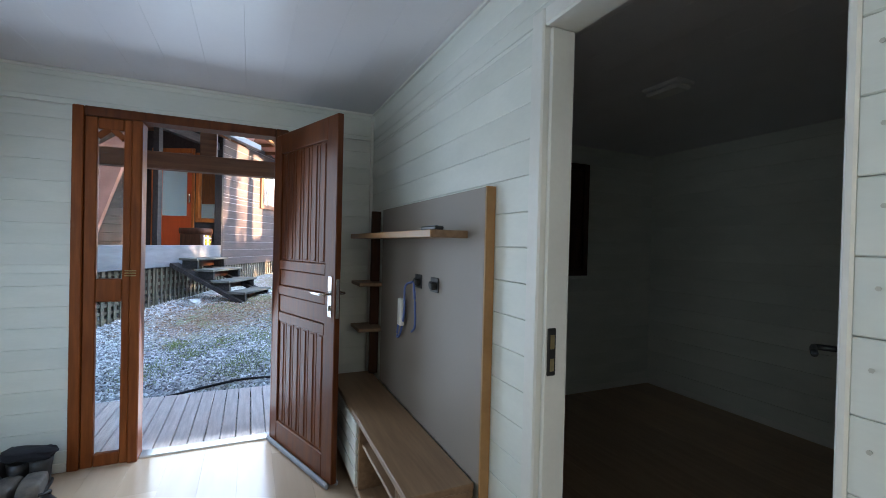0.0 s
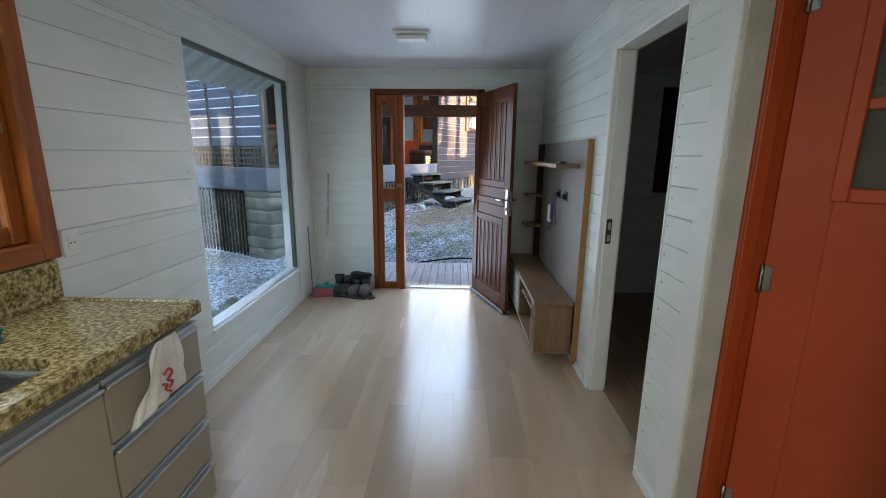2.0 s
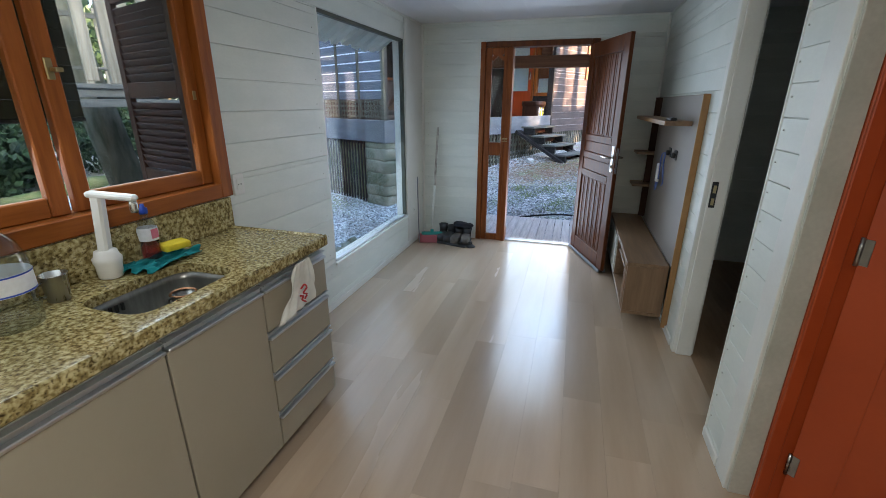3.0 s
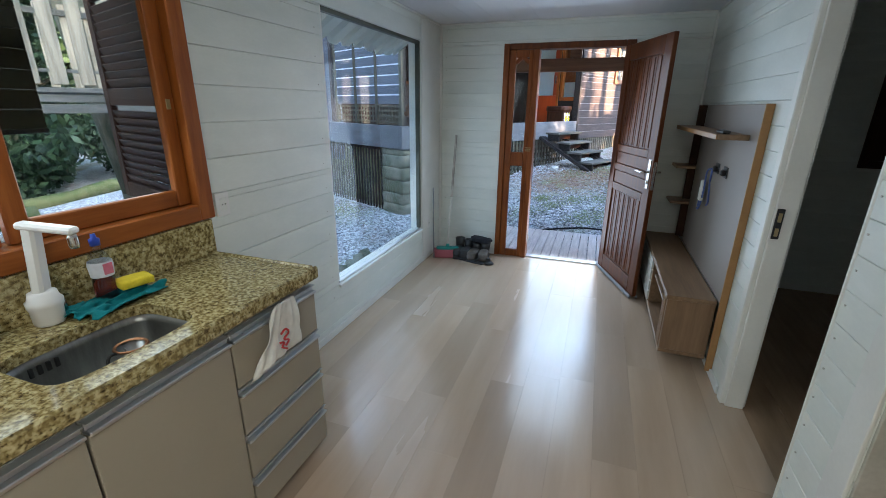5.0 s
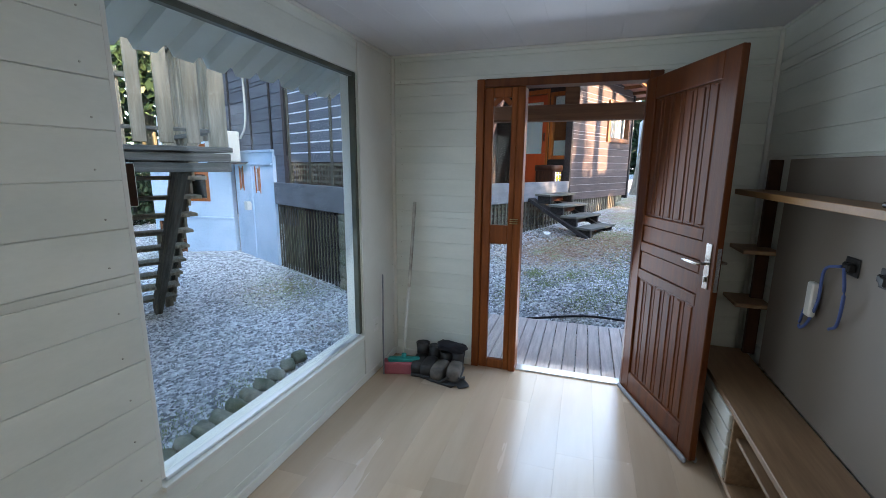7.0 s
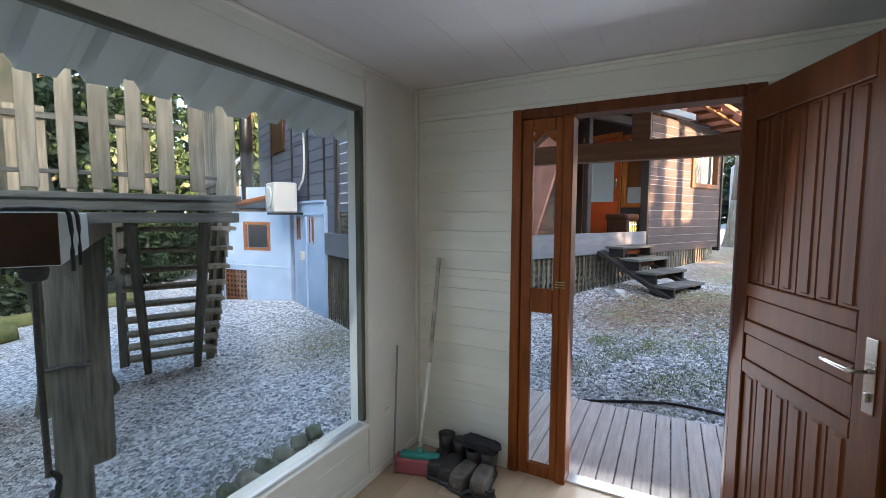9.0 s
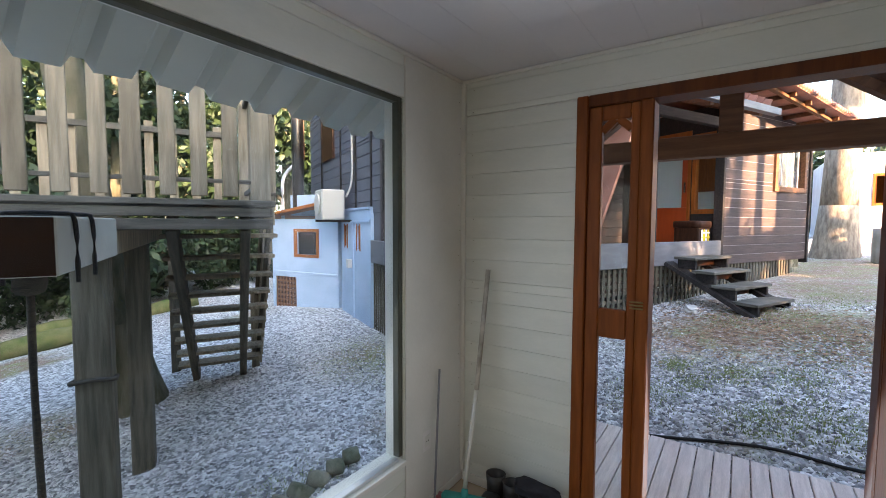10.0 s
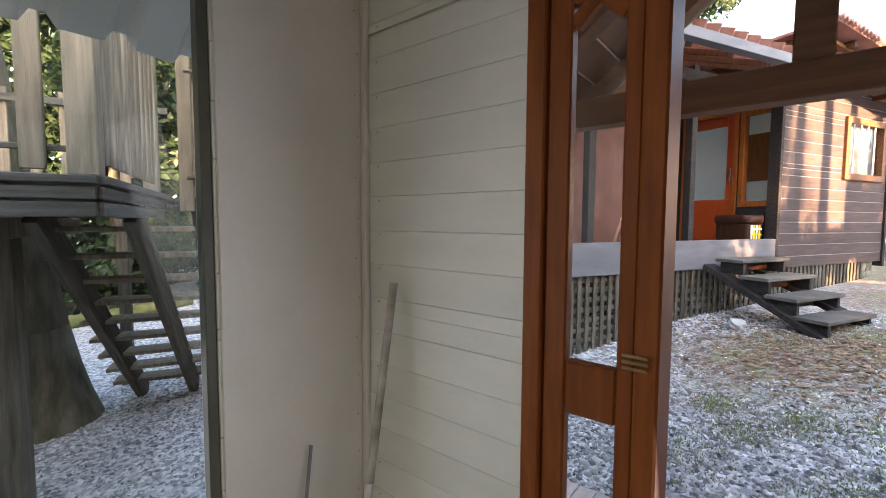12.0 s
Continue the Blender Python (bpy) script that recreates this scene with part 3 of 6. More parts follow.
# nail heads in the boards, too small to count
bm = bmesh.new()
for i in range(19):
    z = 0.06 + 0.1215 * i + 0.05
    for xx in (-0.735,):
        bmesh.ops.create_cone(bm, segments=6, radius1=0.0035, radius2=0.0025, depth=0.004, cap_ends=True, matrix=pose(xx + 0.006 * math.sin(7 * i), NY - 0.002, z, 90))
for i in range(15):
    bmesh.ops.create_cone(bm, segments=6, radius1=0.0035, radius2=0.0025, depth=0.004, cap_ends=True, matrix=pose(WX + 0.010, 3.595 + 0.006 * math.sin(3 * i), 0.2 + 0.145 * i, 0, 90))
for i in range(19):
    z = 0.12 + 0.1205 * i + 0.015
    bmesh.ops.create_cone(bm, segments=6, radius1=0.004, radius2=0.003, depth=0.004, cap_ends=True, matrix=pose(EX - 0.002, 0.755 + 0.004 * math.sin(5 * i), z, 0, 90))
for i in range(14):
    z = 0.235 + 0.157 * i + 0.05
    for yy in (1.47,):
        bmesh.ops.create_cone(bm, segments=6, radius1=0.0035, radius2=0.0025, depth=0.004, cap_ends=True, matrix=pose(WX + 0.002, yy + 0.006 * math.sin(3 * i), z, 0, 90))
tagged(part("nail_heads", bm, BEIGE_TRIM), "small painted nail heads in the painted boards", "nails", kind="stuff")

# ---- big fixed window ----
win = thing("window_1", WX - 0.06, 2.32, 0.36, "large fixed glass window with dark slim frame", "window", kind="structure")
y0, y1, z0, z1 = WIN
slab("frame_side", WX - 0.045, WX - 0.006, y0 + 0.001, y0 + 0.022, z0 + 0.02, z1 - 0.001, WHITE_TRIM, win)
slab("frame_side", WX - 0.045, WX - 0.006, y1 - 0.03, y1 - 0.001, z0 + 0.02, z1 - 0.001, DARK_FRAME, win)
slab("frame_head", WX - 0.045, WX - 0.006, y0 + 0.023, y1 - 0.031, z1 - 0.028, z1 - 0.001, DARK_FRAME, win)
slab("frame_foot", WX - 0.045, WX - 0.006, y0 + 0.023, y1 - 0.031, z0 + 0.001, z0 + 0.018, ALUMINIUM, win)
slab("window_sill", WX - 0.044, WX + 0.018, y0 - 0.003, y1 + 0.003, z0 - 0.024, z0 + 0.0005, WHITE_TRIM, win, "white painted sill")
p = slab("pane", WX - 0.032, WX - 0.026, y0 + 0.02, y1 - 0.028, z0 + 0.016, z1 - 0.026, GLASS, win, "clear glass", bevel=0)
p.visible_shadow = False

# ---- kitchen window with sashes and an outer louvred shutter ----
kw = thing("window_2", WX, -0.27, 1.10, "honey varnished wooden kitchen window with sashes", "window", kind="structure")
y0, y1, z0, z1 = KWIN
for n, a, b, c, d in (("casing", y1 - 0.002, y1 + 0.072, z0 - 0.07, z1 + 0.07), ("casing", y0 - 0.072, y0 + 0.002, z0 - 0.07, z1 + 0.07)):
    slab(n, WX - 0.10, WX + 0.022, a, b, c, d, FRAME_WOOD, kw, bevel=0.005)
slab("casing", WX - 0.10, WX + 0.024, y0 + 0.003, y1 - 0.003, z0 - 0.07, z0 + 0.002, FRAME_WOOD_Y, kw, bevel=0.005)
slab("casing", WX - 0.10, WX + 0.024, y0 + 0.003, y1 - 0.003, z1 - 0.002, z1 + 0.07, FRAME_WOOD_Y, kw, bevel=0.005)


def sash(y0, y1, x0, x1, z0, z1):
    s = slab("sash", x0, x1, y0, y0 + 0.062, z0, z1, FRAME_WOOD, kw, bevel=0.005)
    slab("stile", x0, x1, y1 - 0.062, y1, z0, z1, FRAME_WOOD, s, bevel=0.005)
    slab("rail", x0 + 0.002, x1 - 0.002, y0 + 0.063, y1 - 0.063, z0, z0 + 0.07, FRAME_WOOD_Y, s, bevel=0.005)
    slab("rail", x0 + 0.002, x1 - 0.002, y0 + 0.063, y1 - 0.063, z1 - 0.06, z1, FRAME_WOOD_Y, s, bevel=0.005)
    g = slab("pane", (x0 + x1) / 2 - 0.002, (x0 + x1) / 2 + 0.002, y0 + 0.062, y1 - 0.062, z0 + 0.069, z1 - 0.059, GLASS, s, bevel=0)
    g.visible_shadow = False
    return s


s1 = sash(-0.150, 0.495, WX - 0.055, WX - 0.02, z0 + 0.004, z1 - 0.004)
s2 = sash(-1.045, -0.170, WX - 0.055, WX - 0.02, z0 + 0.004, z1 - 0.004)
la = slab("latch", WX - 0.02, WX - 0.012, -0.135, -0.11, 1.62, 1.69, BRASS, s1, "brass latch")
slab("latch_pin", WX - 0.012, WX + 0.02, -0.125, -0.10, 1.645, 1.66, BRASS, kw, "brass latch pin")
slab("latch_hole", WX - 0.02, WX - 0.016, 0.455, 0.475, 1.56, 1.60, BRASS, s1)


def shutter(hinge, ang, w, h, name, label):
    """A louvred shutter that hangs outside on its hinge."""
    SPACE.append(pose(*hinge, 0, 0, ang))
    s = thing(name, 0, 0, 0, label, "shutter")
    slab("stile", 0, 0.06, -0.016, 0.016, 0, h, SHUTTER_WOOD, s)
    slab("stile", w - 0.06, w, -0.016, 0.016, 0, h, SHUTTER_WOOD, s)
    for a, b in ((0, 0.08), (h / 2 - 0.04, h / 2 + 0.04), (h - 0.08, h)):
        slab("rail", 0.061, w - 0.061, -0.015, 0.015, a, b, SHUTTER_WOOD, s)
    n = 0
    for a, b in ((0.09, h / 2 - 0.05), (h / 2 + 0.05, h - 0.09)):
        z = a + 0.012
        while z < b:
            place("louvre", box_mesh(w - 0.124, 0.045, 0.007, SHUTTER_WOOD, 0.002), s, pose(w / 2, 0, z, 62))
            z += 0.036
    SPACE.pop()
    return s


shutter((WX - 0.14, 0.545, 1.10), 162, 0.68, 1.02, "louvred_shutter", "dark brown louvred wooden shutter standing open outside")
shutter((WX - 0.14, -1.02, 1.10), 192, 0.62, 1.02, "louvred_shutter", "dark brown louvred wooden shutter standing open outside")

bl = thing("window_blind", WX - 0.53, -0.45, 1.46, "dark olive strip blind hanging from the awning edge", "blind")
for i in range(8):
    slab("strip", WX - 0.536, WX - 0.524, -1.25, 0.305, 1.482 + i * 0.074, 1.555 + i * 0.074, BLIND, bl, bevel=0.002)
slab("foot_rail", WX - 0.540, WX - 0.520, -1.255, 0.308, 1.462, 1.481, DARK_TIMBER, bl)

# ---- front door, sidelight and frame ----
df = thing("door_1", 0.45, NY, 0, "reddish varnished wooden door frame with glazed sidelight", "door frame", kind="structure")
fy0, fy1 = NY - 0.022, NY + 0.115
slab("jamb", -0.14, -0.085, fy0, fy1, 0, 2.16, ENTRY_WOOD, df, bevel=0.005)
slab("jamb", 0.97, 1.05, fy0, fy1, 0, 2.16, DOOR_WOOD, df, bevel=0.005)
slab("head", -0.084, 0.969, fy0 + 0.001, fy1 - 0.001, 2.105, 2.16, DOOR_WOOD, df, bevel=0.005)
slab("mullion", 0.150, 0.205, fy0 + 0.001, fy1, 0, 2.104, ENTRY_WOOD, df, bevel=0.006)
slab("threshold", 0.206, 0.969, NY + 0.02, fy1, -0.01, 0.012, ALUMINIUM, df, "worn metal threshold")
sl = slab("sidelight_sash", -0.084, -0.022, NY - 0.006, NY + 0.034, 0.0, 2.104, ENTRY_WOOD, df, "narrow glazed sidelight", bevel=0.005)
slab("stile", 0.108, 0.149, NY - 0.006, NY + 0.034, 0.0, 2.104, ENTRY_WOOD, sl, bevel=0.005)
for a, b in ((0.0, 0.075), (0.995, 1.135), (2.035, 2.104)):
    slab("rail", -0.021, 0.107, NY - 0.005, NY + 0.033, a, b, ENTRY_WOOD, sl, bevel=0.005)
for a, b in (((-0.022, 1.985), (0.035, 2.04)), ((0.108, 1.985), (0.051, 2.04))):
    bar("corner_fillet", (a[0], NY + 0.014, a[1]), (b[0], NY + 0.014, b[1]), 0.036, 0.03, ENTRY_WOOD, sl, bevel=0.003)
for a, b in ((0.07, 1.0), (1.13, 2.04)):
    g = slab("pane", -0.026, 0.112, NY + 0.012, NY + 0.016, a, b, GLASS, sl, bevel=0)
    g.visible_shadow = False
for z in (1.185, 1.17, 1.155):
    slab("sidelight_catch", 0.125, 0.185, NY - 0.03, NY - 0.023, z - 0.004, z + 0.004, BRASS, df, "old brass catch")

HX, HY = 0.965, NY + 0.0
SPACE.append(pose(HX, HY, 0.012, 0, 0, -69.9))
lf = thing("front_door", 0, 0, 0, "open reddish-brown panelled wooden front door", "door")
W, H = 0.835, 2.095
# local: x from hinge outwards, y thickness 0..0.036 (room side at y=0)
slab("stile", 0, 0.105, 0, 0.036, 0.02, H, DOOR_WOOD, lf, bevel=0.004)
slab("stile", W - 0.115, W, 0, 0.036, 0.02, H, DOOR_WOOD, lf, bevel=0.004)
for a, b in ((0.02, 0.16), (0.84, 0.90), (1.02, 1.08), (1.19, 1.25), (H - 0.13, H)):
    slab("rail", 0.106, W - 0.116, 0.0005, 0.0355, a, b, DOOR_WOOD, lf, bevel=0.004)
for a, b in ((0.16, 0.84), (1.25, H - 0.13)):
    n = 6
    w = (W - 0.116 - 0.106) / n
    for i in range(n):
        x0 = 0.106 + i * w
        slab("panel_board", x0 + 0.001, x0 + w - 0.001, 0.012, 0.026, a, b, DOOR_WOOD, lf, bevel=0.004)
        slab("bead", x0 + w * 0.28, x0 + w * 0.72, 0.0065, 0.0305, a + 0.012, b - 0.012, DOOR_WOOD, lf, bevel=0.0055)
for a, b in ((0.90, 1.02), (1.08, 1.19)):
    slab("raised_panel", 0.107, W - 0.117, 0.008, 0.028, a + 0.001, b - 0.001, DOOR_WOOD, lf, bevel=0.007)
hd = slab("escutcheon", W - 0.072, W - 0.030, -0.004, -0.0005, 0.955, 1.185, CHROME, lf, "chrome lock plate", bevel=0.003)
tube("lever", bend([(W - 0.05, -0.003, 1.085), (W - 0.05, -0.05, 1.085), (W - 0.075, -0.058, 1.085), (W - 0.17, -0.055, 1.085)], 4), 0.008, CHROME, hd, "chrome lever handle")
slab("key_cylinder", W - 0.058, W - 0.044, -0.014, -0.004, 0.99, 1.02, CHROME, hd)
he = slab("escutcheon", W - 0.072, W - 0.030, 0.0365, 0.040, 0.955, 1.185, CHROME, lf, "chrome lock plate", bevel=0.003)
tube("lever", bend([(W - 0.05, 0.038, 1.085), (W - 0.05, 0.088, 1.085), (W - 0.075, 0.094, 1.085), (W - 0.17, 0.092, 1.085)], 4), 0.008, CHROME, he, "chrome lever handle")
slab("lock_edge", W + 0.0002, W + 0.002, 0.008, 0.028, 0.95, 1.17, CHROME, lf)
slab("draught_strip", 0.0, W - 0.01, -0.024, -0.002, -0.005, 0.03, GREY_RUBBER, lf, "grey foam draught stopper", bevel=0.01)
slab("draught_strip", 0.0, W - 0.01, 0.038, 0.06, -0.005, 0.03, GREY_RUBBER, lf, "grey foam draught stopper", bevel=0.01)
for z in (0.25, 1.05, 1.85):
    slab("hinge", -0.006, 0.02, 0.0365, 0.042, z, z + 0.09, BRASS, lf)
SPACE.pop()

# ---- bedroom doorway ----
bd = thing("door_2", EX, 1.18, 0, "white painted bedroom door frame", "door frame", kind="structure")
slab("casing", EX - 0.012, EX + 0.115, 1.552, 1.616, 0, 2.14, WHITE_TRIM, bd, bevel=0.006)
slab("casing", EX - 0.004, EX + 0.115, 0.784, 0.8005, 0, 2.10, WHITE_TRIM, bd, bevel=0.004)
slab("head", EX - 0.010, EX + 0.115, 0.8015, 1.551, 2.08, 2.14, WHITE_TRIM, bd, bevel=0.006)
slab("stop", EX + 0.012, EX + 0.10, 1.535, 1.5515, 0, 2.079, WHITE_TRIM, bd)
lk = slab("strike_plate", EX + 0.018, EX + 0.050, 1.527, 1.5345, 0.985, 1.135, BLACK_PLASTIC, bd, "black lock strike plate", bevel=0.003)
slab("latch_hole", EX + 0.026, EX + 0.042, 1.525, 1.5268, 1.0, 1.04, BRASS, lk)
slab("latch_hole", EX + 0.026, EX + 0.042, 1.525, 1.5268, 1.07, 1.115, BRASS, lk)
SPACE.append(pose(EX + 0.10, 0.81, 0.008, 0, 0, 25))
bl = thing("bedroom_door", 0, 0, 0, "white flush bedroom door standing open", "door")
slab("leaf", 0, 0.72, -0.035, 0, 0, 2.06, WHITE_TRIM, bl, bevel=0.003)
ep = slab("escutcheon", 0.64, 0.68, 0.0005, 0.006, 0.98, 1.16, BLACK_PLASTIC, bl, "black lock plate")
tube("lever", bend([(0.66, 0.004, 1.11), (0.66, 0.05, 1.11), (0.64, 0.058, 1.11), (0.54, 0.056, 1.11)], 4), 0.009, BLACK_PLASTIC, ep, "black lever handle")
SPACE.pop()

# closed shutter window in the bedroom and a jacket that hangs under it
bw = thing("window_3", 3.32, NY, 1.13, "closed dark red wooden shutters in bedroom window", "window", kind="structure")
for a, b in ((2.930, 3.318), (3.322, 3.710)):
    leaf = slab("shutter_leaf", a, b, NY + 0.002, NY + 0.03, 1.19, 2.13, SHUTTER_WOOD, bw)
    for i in range(5):
        slab("leaf_board", a + 0.004 + i * 0.0768, a + 0.078 + i * 0.0768, NY - 0.005, NY + 0.0015, 1.195, 2.125, SHUTTER_WOOD, leaf)
for a, b, c, d in ((2.870, 2.929, 1.13, 2.19), (3.711, 3.770, 1.13, 2.19), (2.930, 3.710, 1.13, 1.189), (2.930, 3.710, 2.131, 2.19)):
    slab("casing", a, b, NY - 0.02, NY + 0.04, c, d, SHUTTER_WOOD, bw)
jk = thing("jacket", 3.26, NY - 0.07, 0.55, "dark jacket hanging from a hook under the shutters", "jacket")
soft_box("body", 0.20, 0.09, 0.52, JACKET, jk, pose(3.26, NY - 0.065, 0.80), wobble=0.22, r=0.4, cuts=4, seed=3)
soft_box("sleeve", 0.08, 0.07, 0.46, JACKET, jk, pose(3.37, NY - 0.06, 0.76, 0, -6), wobble=0.18, r=0.4, cuts=4, seed=5)
tube("hook", [(3.26, NY, 1.08), (3.26, NY - 0.06, 1.075), (3.26, NY - 0.065, 1.02)], 0.006, IRON, jk)
bc = thing("ceiling_lamp", 3.04, 2.22, TOP, "small white ceiling lamp in the dark bedroom", "ceiling lamp")
slab("base", 2.97, 3.11, 2.10, 2.34, TOP - 0.02, TOP - 0.001, WHITE_PLASTIC, bc)
slab("diffuser", 2.98, 3.10, 2.11, 2.33, TOP - 0.05, TOP - 0.021, WHITE_PLASTIC, bc, bevel=0.012)

# ---- orange door: frame set back in the wall, leaf ajar ----
od = thing("door_3", EX + 0.12, -0.06, 0, "orange painted interior door frame set back in the wall", "door frame", kind="structure")
slab("jamb", EX + 0.082, EX + 0.19, 0.420, 0.444, 0, 2.13, ORANGE_PAINT, od, bevel=0.004)
slab("stop", EX + 0.082, EX + 0.128, 0.405, 0.4195, 0, 2.105, ORANGE_PAINT, od, bevel=0.003)
slab("jamb", EX + 0.082, EX + 0.19, -0.559, -0.535, 0, 2.13, ORANGE_PAINT, od, bevel=0.004)
slab("head", EX + 0.083, EX + 0.189, -0.534, 0.419, 2.106, 2.13, ORANGE_PAINT, od, bevel=0.004)
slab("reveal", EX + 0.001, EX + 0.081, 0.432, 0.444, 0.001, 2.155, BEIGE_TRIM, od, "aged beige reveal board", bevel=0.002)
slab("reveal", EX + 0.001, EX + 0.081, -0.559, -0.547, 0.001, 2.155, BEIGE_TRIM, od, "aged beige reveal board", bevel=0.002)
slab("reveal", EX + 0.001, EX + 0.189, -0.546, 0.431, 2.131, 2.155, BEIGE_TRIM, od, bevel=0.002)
SPACE.append(pose(EX + 0.165, 0.412, 0, 0, 0, -45))
ol = thing("orange_door", 0, 0, 0, "orange painted door with glazed upper part, ajar", "door")
OW = 0.80                                       # local: x from the hinge, room side at y = 0
slab("stile", 0.004, 0.145, 0, 0.035, 0.01, 2.095, ORANGE_PAINT, ol, bevel=0.0008)
slab("stile", OW - 0.15, OW, 0, 0.035, 0.01, 2.095, ORANGE_PAINT, ol, bevel=0.0008)
slab("lower_panel", 0.1452, OW - 0.1502, 0, 0.035, 0.01, 1.41, ORANGE_PAINT, ol, bevel=0.0008)
slab("head_rail", 0.1452, OW - 0.1502, 0, 0.035, 1.93, 2.095, ORANGE_PAINT, ol, bevel=0.0008)
for a, b, c, d in ((0.135, 0.177, 1.375, 1.96), (OW - 0.182, OW - 0.14, 1.375, 1.96), (0.1775, OW - 0.1825, 1.375, 1.417), (0.1775, OW - 0.1825, 1.918, 1.96), (0.1775, OW - 0.1825, 1.640, 1.672)):
    slab("glazing_bead", a, b, -0.011, -0.0005, c, d, ORANGE_PAINT, ol, bevel=0.005)
slab("pane", 0.1452, OW - 0.1502, 0.012, 0.016, 1.411, 1.929, DOOR_GLASS, ol, "dark dusty glass", bevel=0)
for z in (0.22, 1.10, 1.98):
    h = slab("hinge", 0.001, 0.030, -0.003, -0.0005, z - 0.045, z + 0.045, STEEL, ol, "steel butt hinge", bevel=0.001)
    tube("pin", [(0.0, -0.004, z - 0.048), (0.0, -0.004, z + 0.048)], 0.007, STEEL, h)
SPACE.pop()
slab("edge_trim", EX - 0.012, EX + 0.0005, 0.446, 0.560, 0.001, TOP - 0.02, WHITE_TRIM, coving, bevel=0.003)
bx = thing("wall_behind_door", 2.2, -1.2, 0, "plain dim hallway beyond the glazed orange door", "wall", kind="structure")
slab("hall_wall", 3.2, 3.3, SY, 0.515, 0, TOP, CREAM_WALL, bx)

# ---- ceiling lamp ----
cl = thing("ceiling_lamp", 0.43, 2.31, TOP, "white rectangular ceiling lamp, switched off", "ceiling lamp")
slab("base", 0.30, 0.56, 2.235, 2.385, TOP - 0.018, TOP - 0.0005, WHITE_PLASTIC, cl)
slab("diffuser", 0.315, 0.545, 2.25, 2.37, TOP - 0.055, TOP - 0.0185, WHITE_PLASTIC, cl, bevel=0.014)

kl = thing("ceiling_lamp", 1.0, -1.75, TOP, "white rectangular kitchen ceiling lamp, switched on", "ceiling lamp")
slab("base", 0.87, 1.13, -1.83, -1.67, TOP - 0.018, TOP - 0.0005, WHITE_PLASTIC, kl)
slab("diffuser", 0.885, 1.115, -1.815, -1.685, TOP - 0.055, TOP - 0.0185, WHITE_PLASTIC, kl, bevel=0.014)

# ---- television panel, rack and shelves ----
tp = thing("wall_panel", EX, 2.5, 0.42, "greige wall panel with golden wood edge for a television", "wall panel")
slab("board", EX - 0.040, EX - 0.018, 1.842, 3.19, 0.487, 1.61, GREIGE, tp, bevel=0.002)
slab("edge_band", EX - 0.041, EX - 0.001, 1.830, 1.841, 0.03, 1.612, RACK_EDGE, tp, "golden wood edge", bevel=0.002)
slab("backing", EX - 0.0175, EX - 0.001, 1.842, 3.19, 0.487, 1.60, RACK_EDGE, tp, bevel=0.001)
for y in (2.505, 2.295):
    s = slab("socket", EX - 0.046, EX - 0.0405, y - 0.045, y + 0.045, 1.165, 1.235, BLACK_PLASTIC, tp, "black twin socket", bevel=0.003)
    slab("plug", EX - 0.075, EX - 0.0465, y - 0.035, y - 0.002, 1.18, 1.215, BLACK_PLASTIC, s, bevel=0.006)
    slab("plug", EX - 0.062, EX - 0.0465, y + 0.008, y + 0.036, 1.185, 1.215, BLACK_PLASTIC, s, bevel=0.006)
cb = thing("cable", EX - 0.05, 2.66, 0.93, "blue network cable with white plug hanging loose", "cable")
tube("cord", bend([(EX - 0.075, 2.49, 1.195), (EX - 0.085, 2.44, 1.10), (EX - 0.06, 2.50, 0.97), (EX - 0.055, 2.56, 0.93)], 6), 0.006, BLUE_CABLE, cb)
tube("cord", bend([(EX - 0.065, 2.53, 1.195), (EX - 0.075, 2.62, 1.16), (EX - 0.07, 2.64, 1.02), (EX - 0.06, 2.72, 0.90), (EX - 0.06, 2.78, 0.86), (EX - 0.06, 2.76, 0.95), (EX - 0.065, 2.70, 1.0)], 6), 0.006, BLUE_CABLE, cb)
slab("adapter", EX - 0.085, EX - 0.058, 2.665, 2.715, 0.94, 1.09, WHITE_PLASTIC, cb, "white adapter", bevel=0.006)

rk = thing("tv_rack", 1.49, 2.6, 0.07, "brown oak low hanging television rack with slatted drawer", "tv rack")
RX0, RX1, RY0, RY1, RZ0, RZ1 = 1.345, EX - 0.042, 1.875, 3.42, 0.085, 0.487
slab("top", RX0 - 0.006, EX - 0.0425, RY0 - 0.006, RY1, RZ1 - 0.03, RZ1 - 0.001, RACK_WOOD, rk)
slab("bottom", RX0, RX1, RY0, RY1, RZ0, RZ0 + 0.025, RACK_WOOD, rk)
slab("end_panel", RX0 + 0.002, RX1, RY0 + 0.001, RY0 + 0.026, RZ0 + 0.0255, RZ1 - 0.0305, RACK_END, rk)
slab("end_panel", RX0 + 0.002, RX1, RY1 - 0.026, RY1 - 0.001, RZ0 + 0.0255, RZ1 - 0.0305, RACK_WOOD, rk)
slab("divider", RX0 + 0.004, RX1, 2.62, 2.64, RZ0 + 0.0255, RZ1 - 0.0305, RACK_WOOD, rk)
slab("shelf", RX0 + 0.02, RX1, 1.99, 2.619, 0.335, 0.352, RACK_WOOD, rk)
slab("back", RX1 - 0.012, RX1 - 0.002, RY0 + 0.03, RY1 - 0.03, RZ0 + 0.026, RZ1 - 0.031, RACK_WOOD, rk)
for i in range(5):
    slab("rib", RX0 - 0.004, RX0 + 0.012, 1.905 + i * 0.021, 1.918 + i * 0.021, RZ0 + 0.0255, RZ1 - 0.0305, RACK_WOOD, rk, bevel=0.003)
slab("inner_panel", RX0 + 0.013, RX1, 1.995, 2.005, RZ0 + 0.0255, RZ1 - 0.0305, RACK_WOOD, rk)
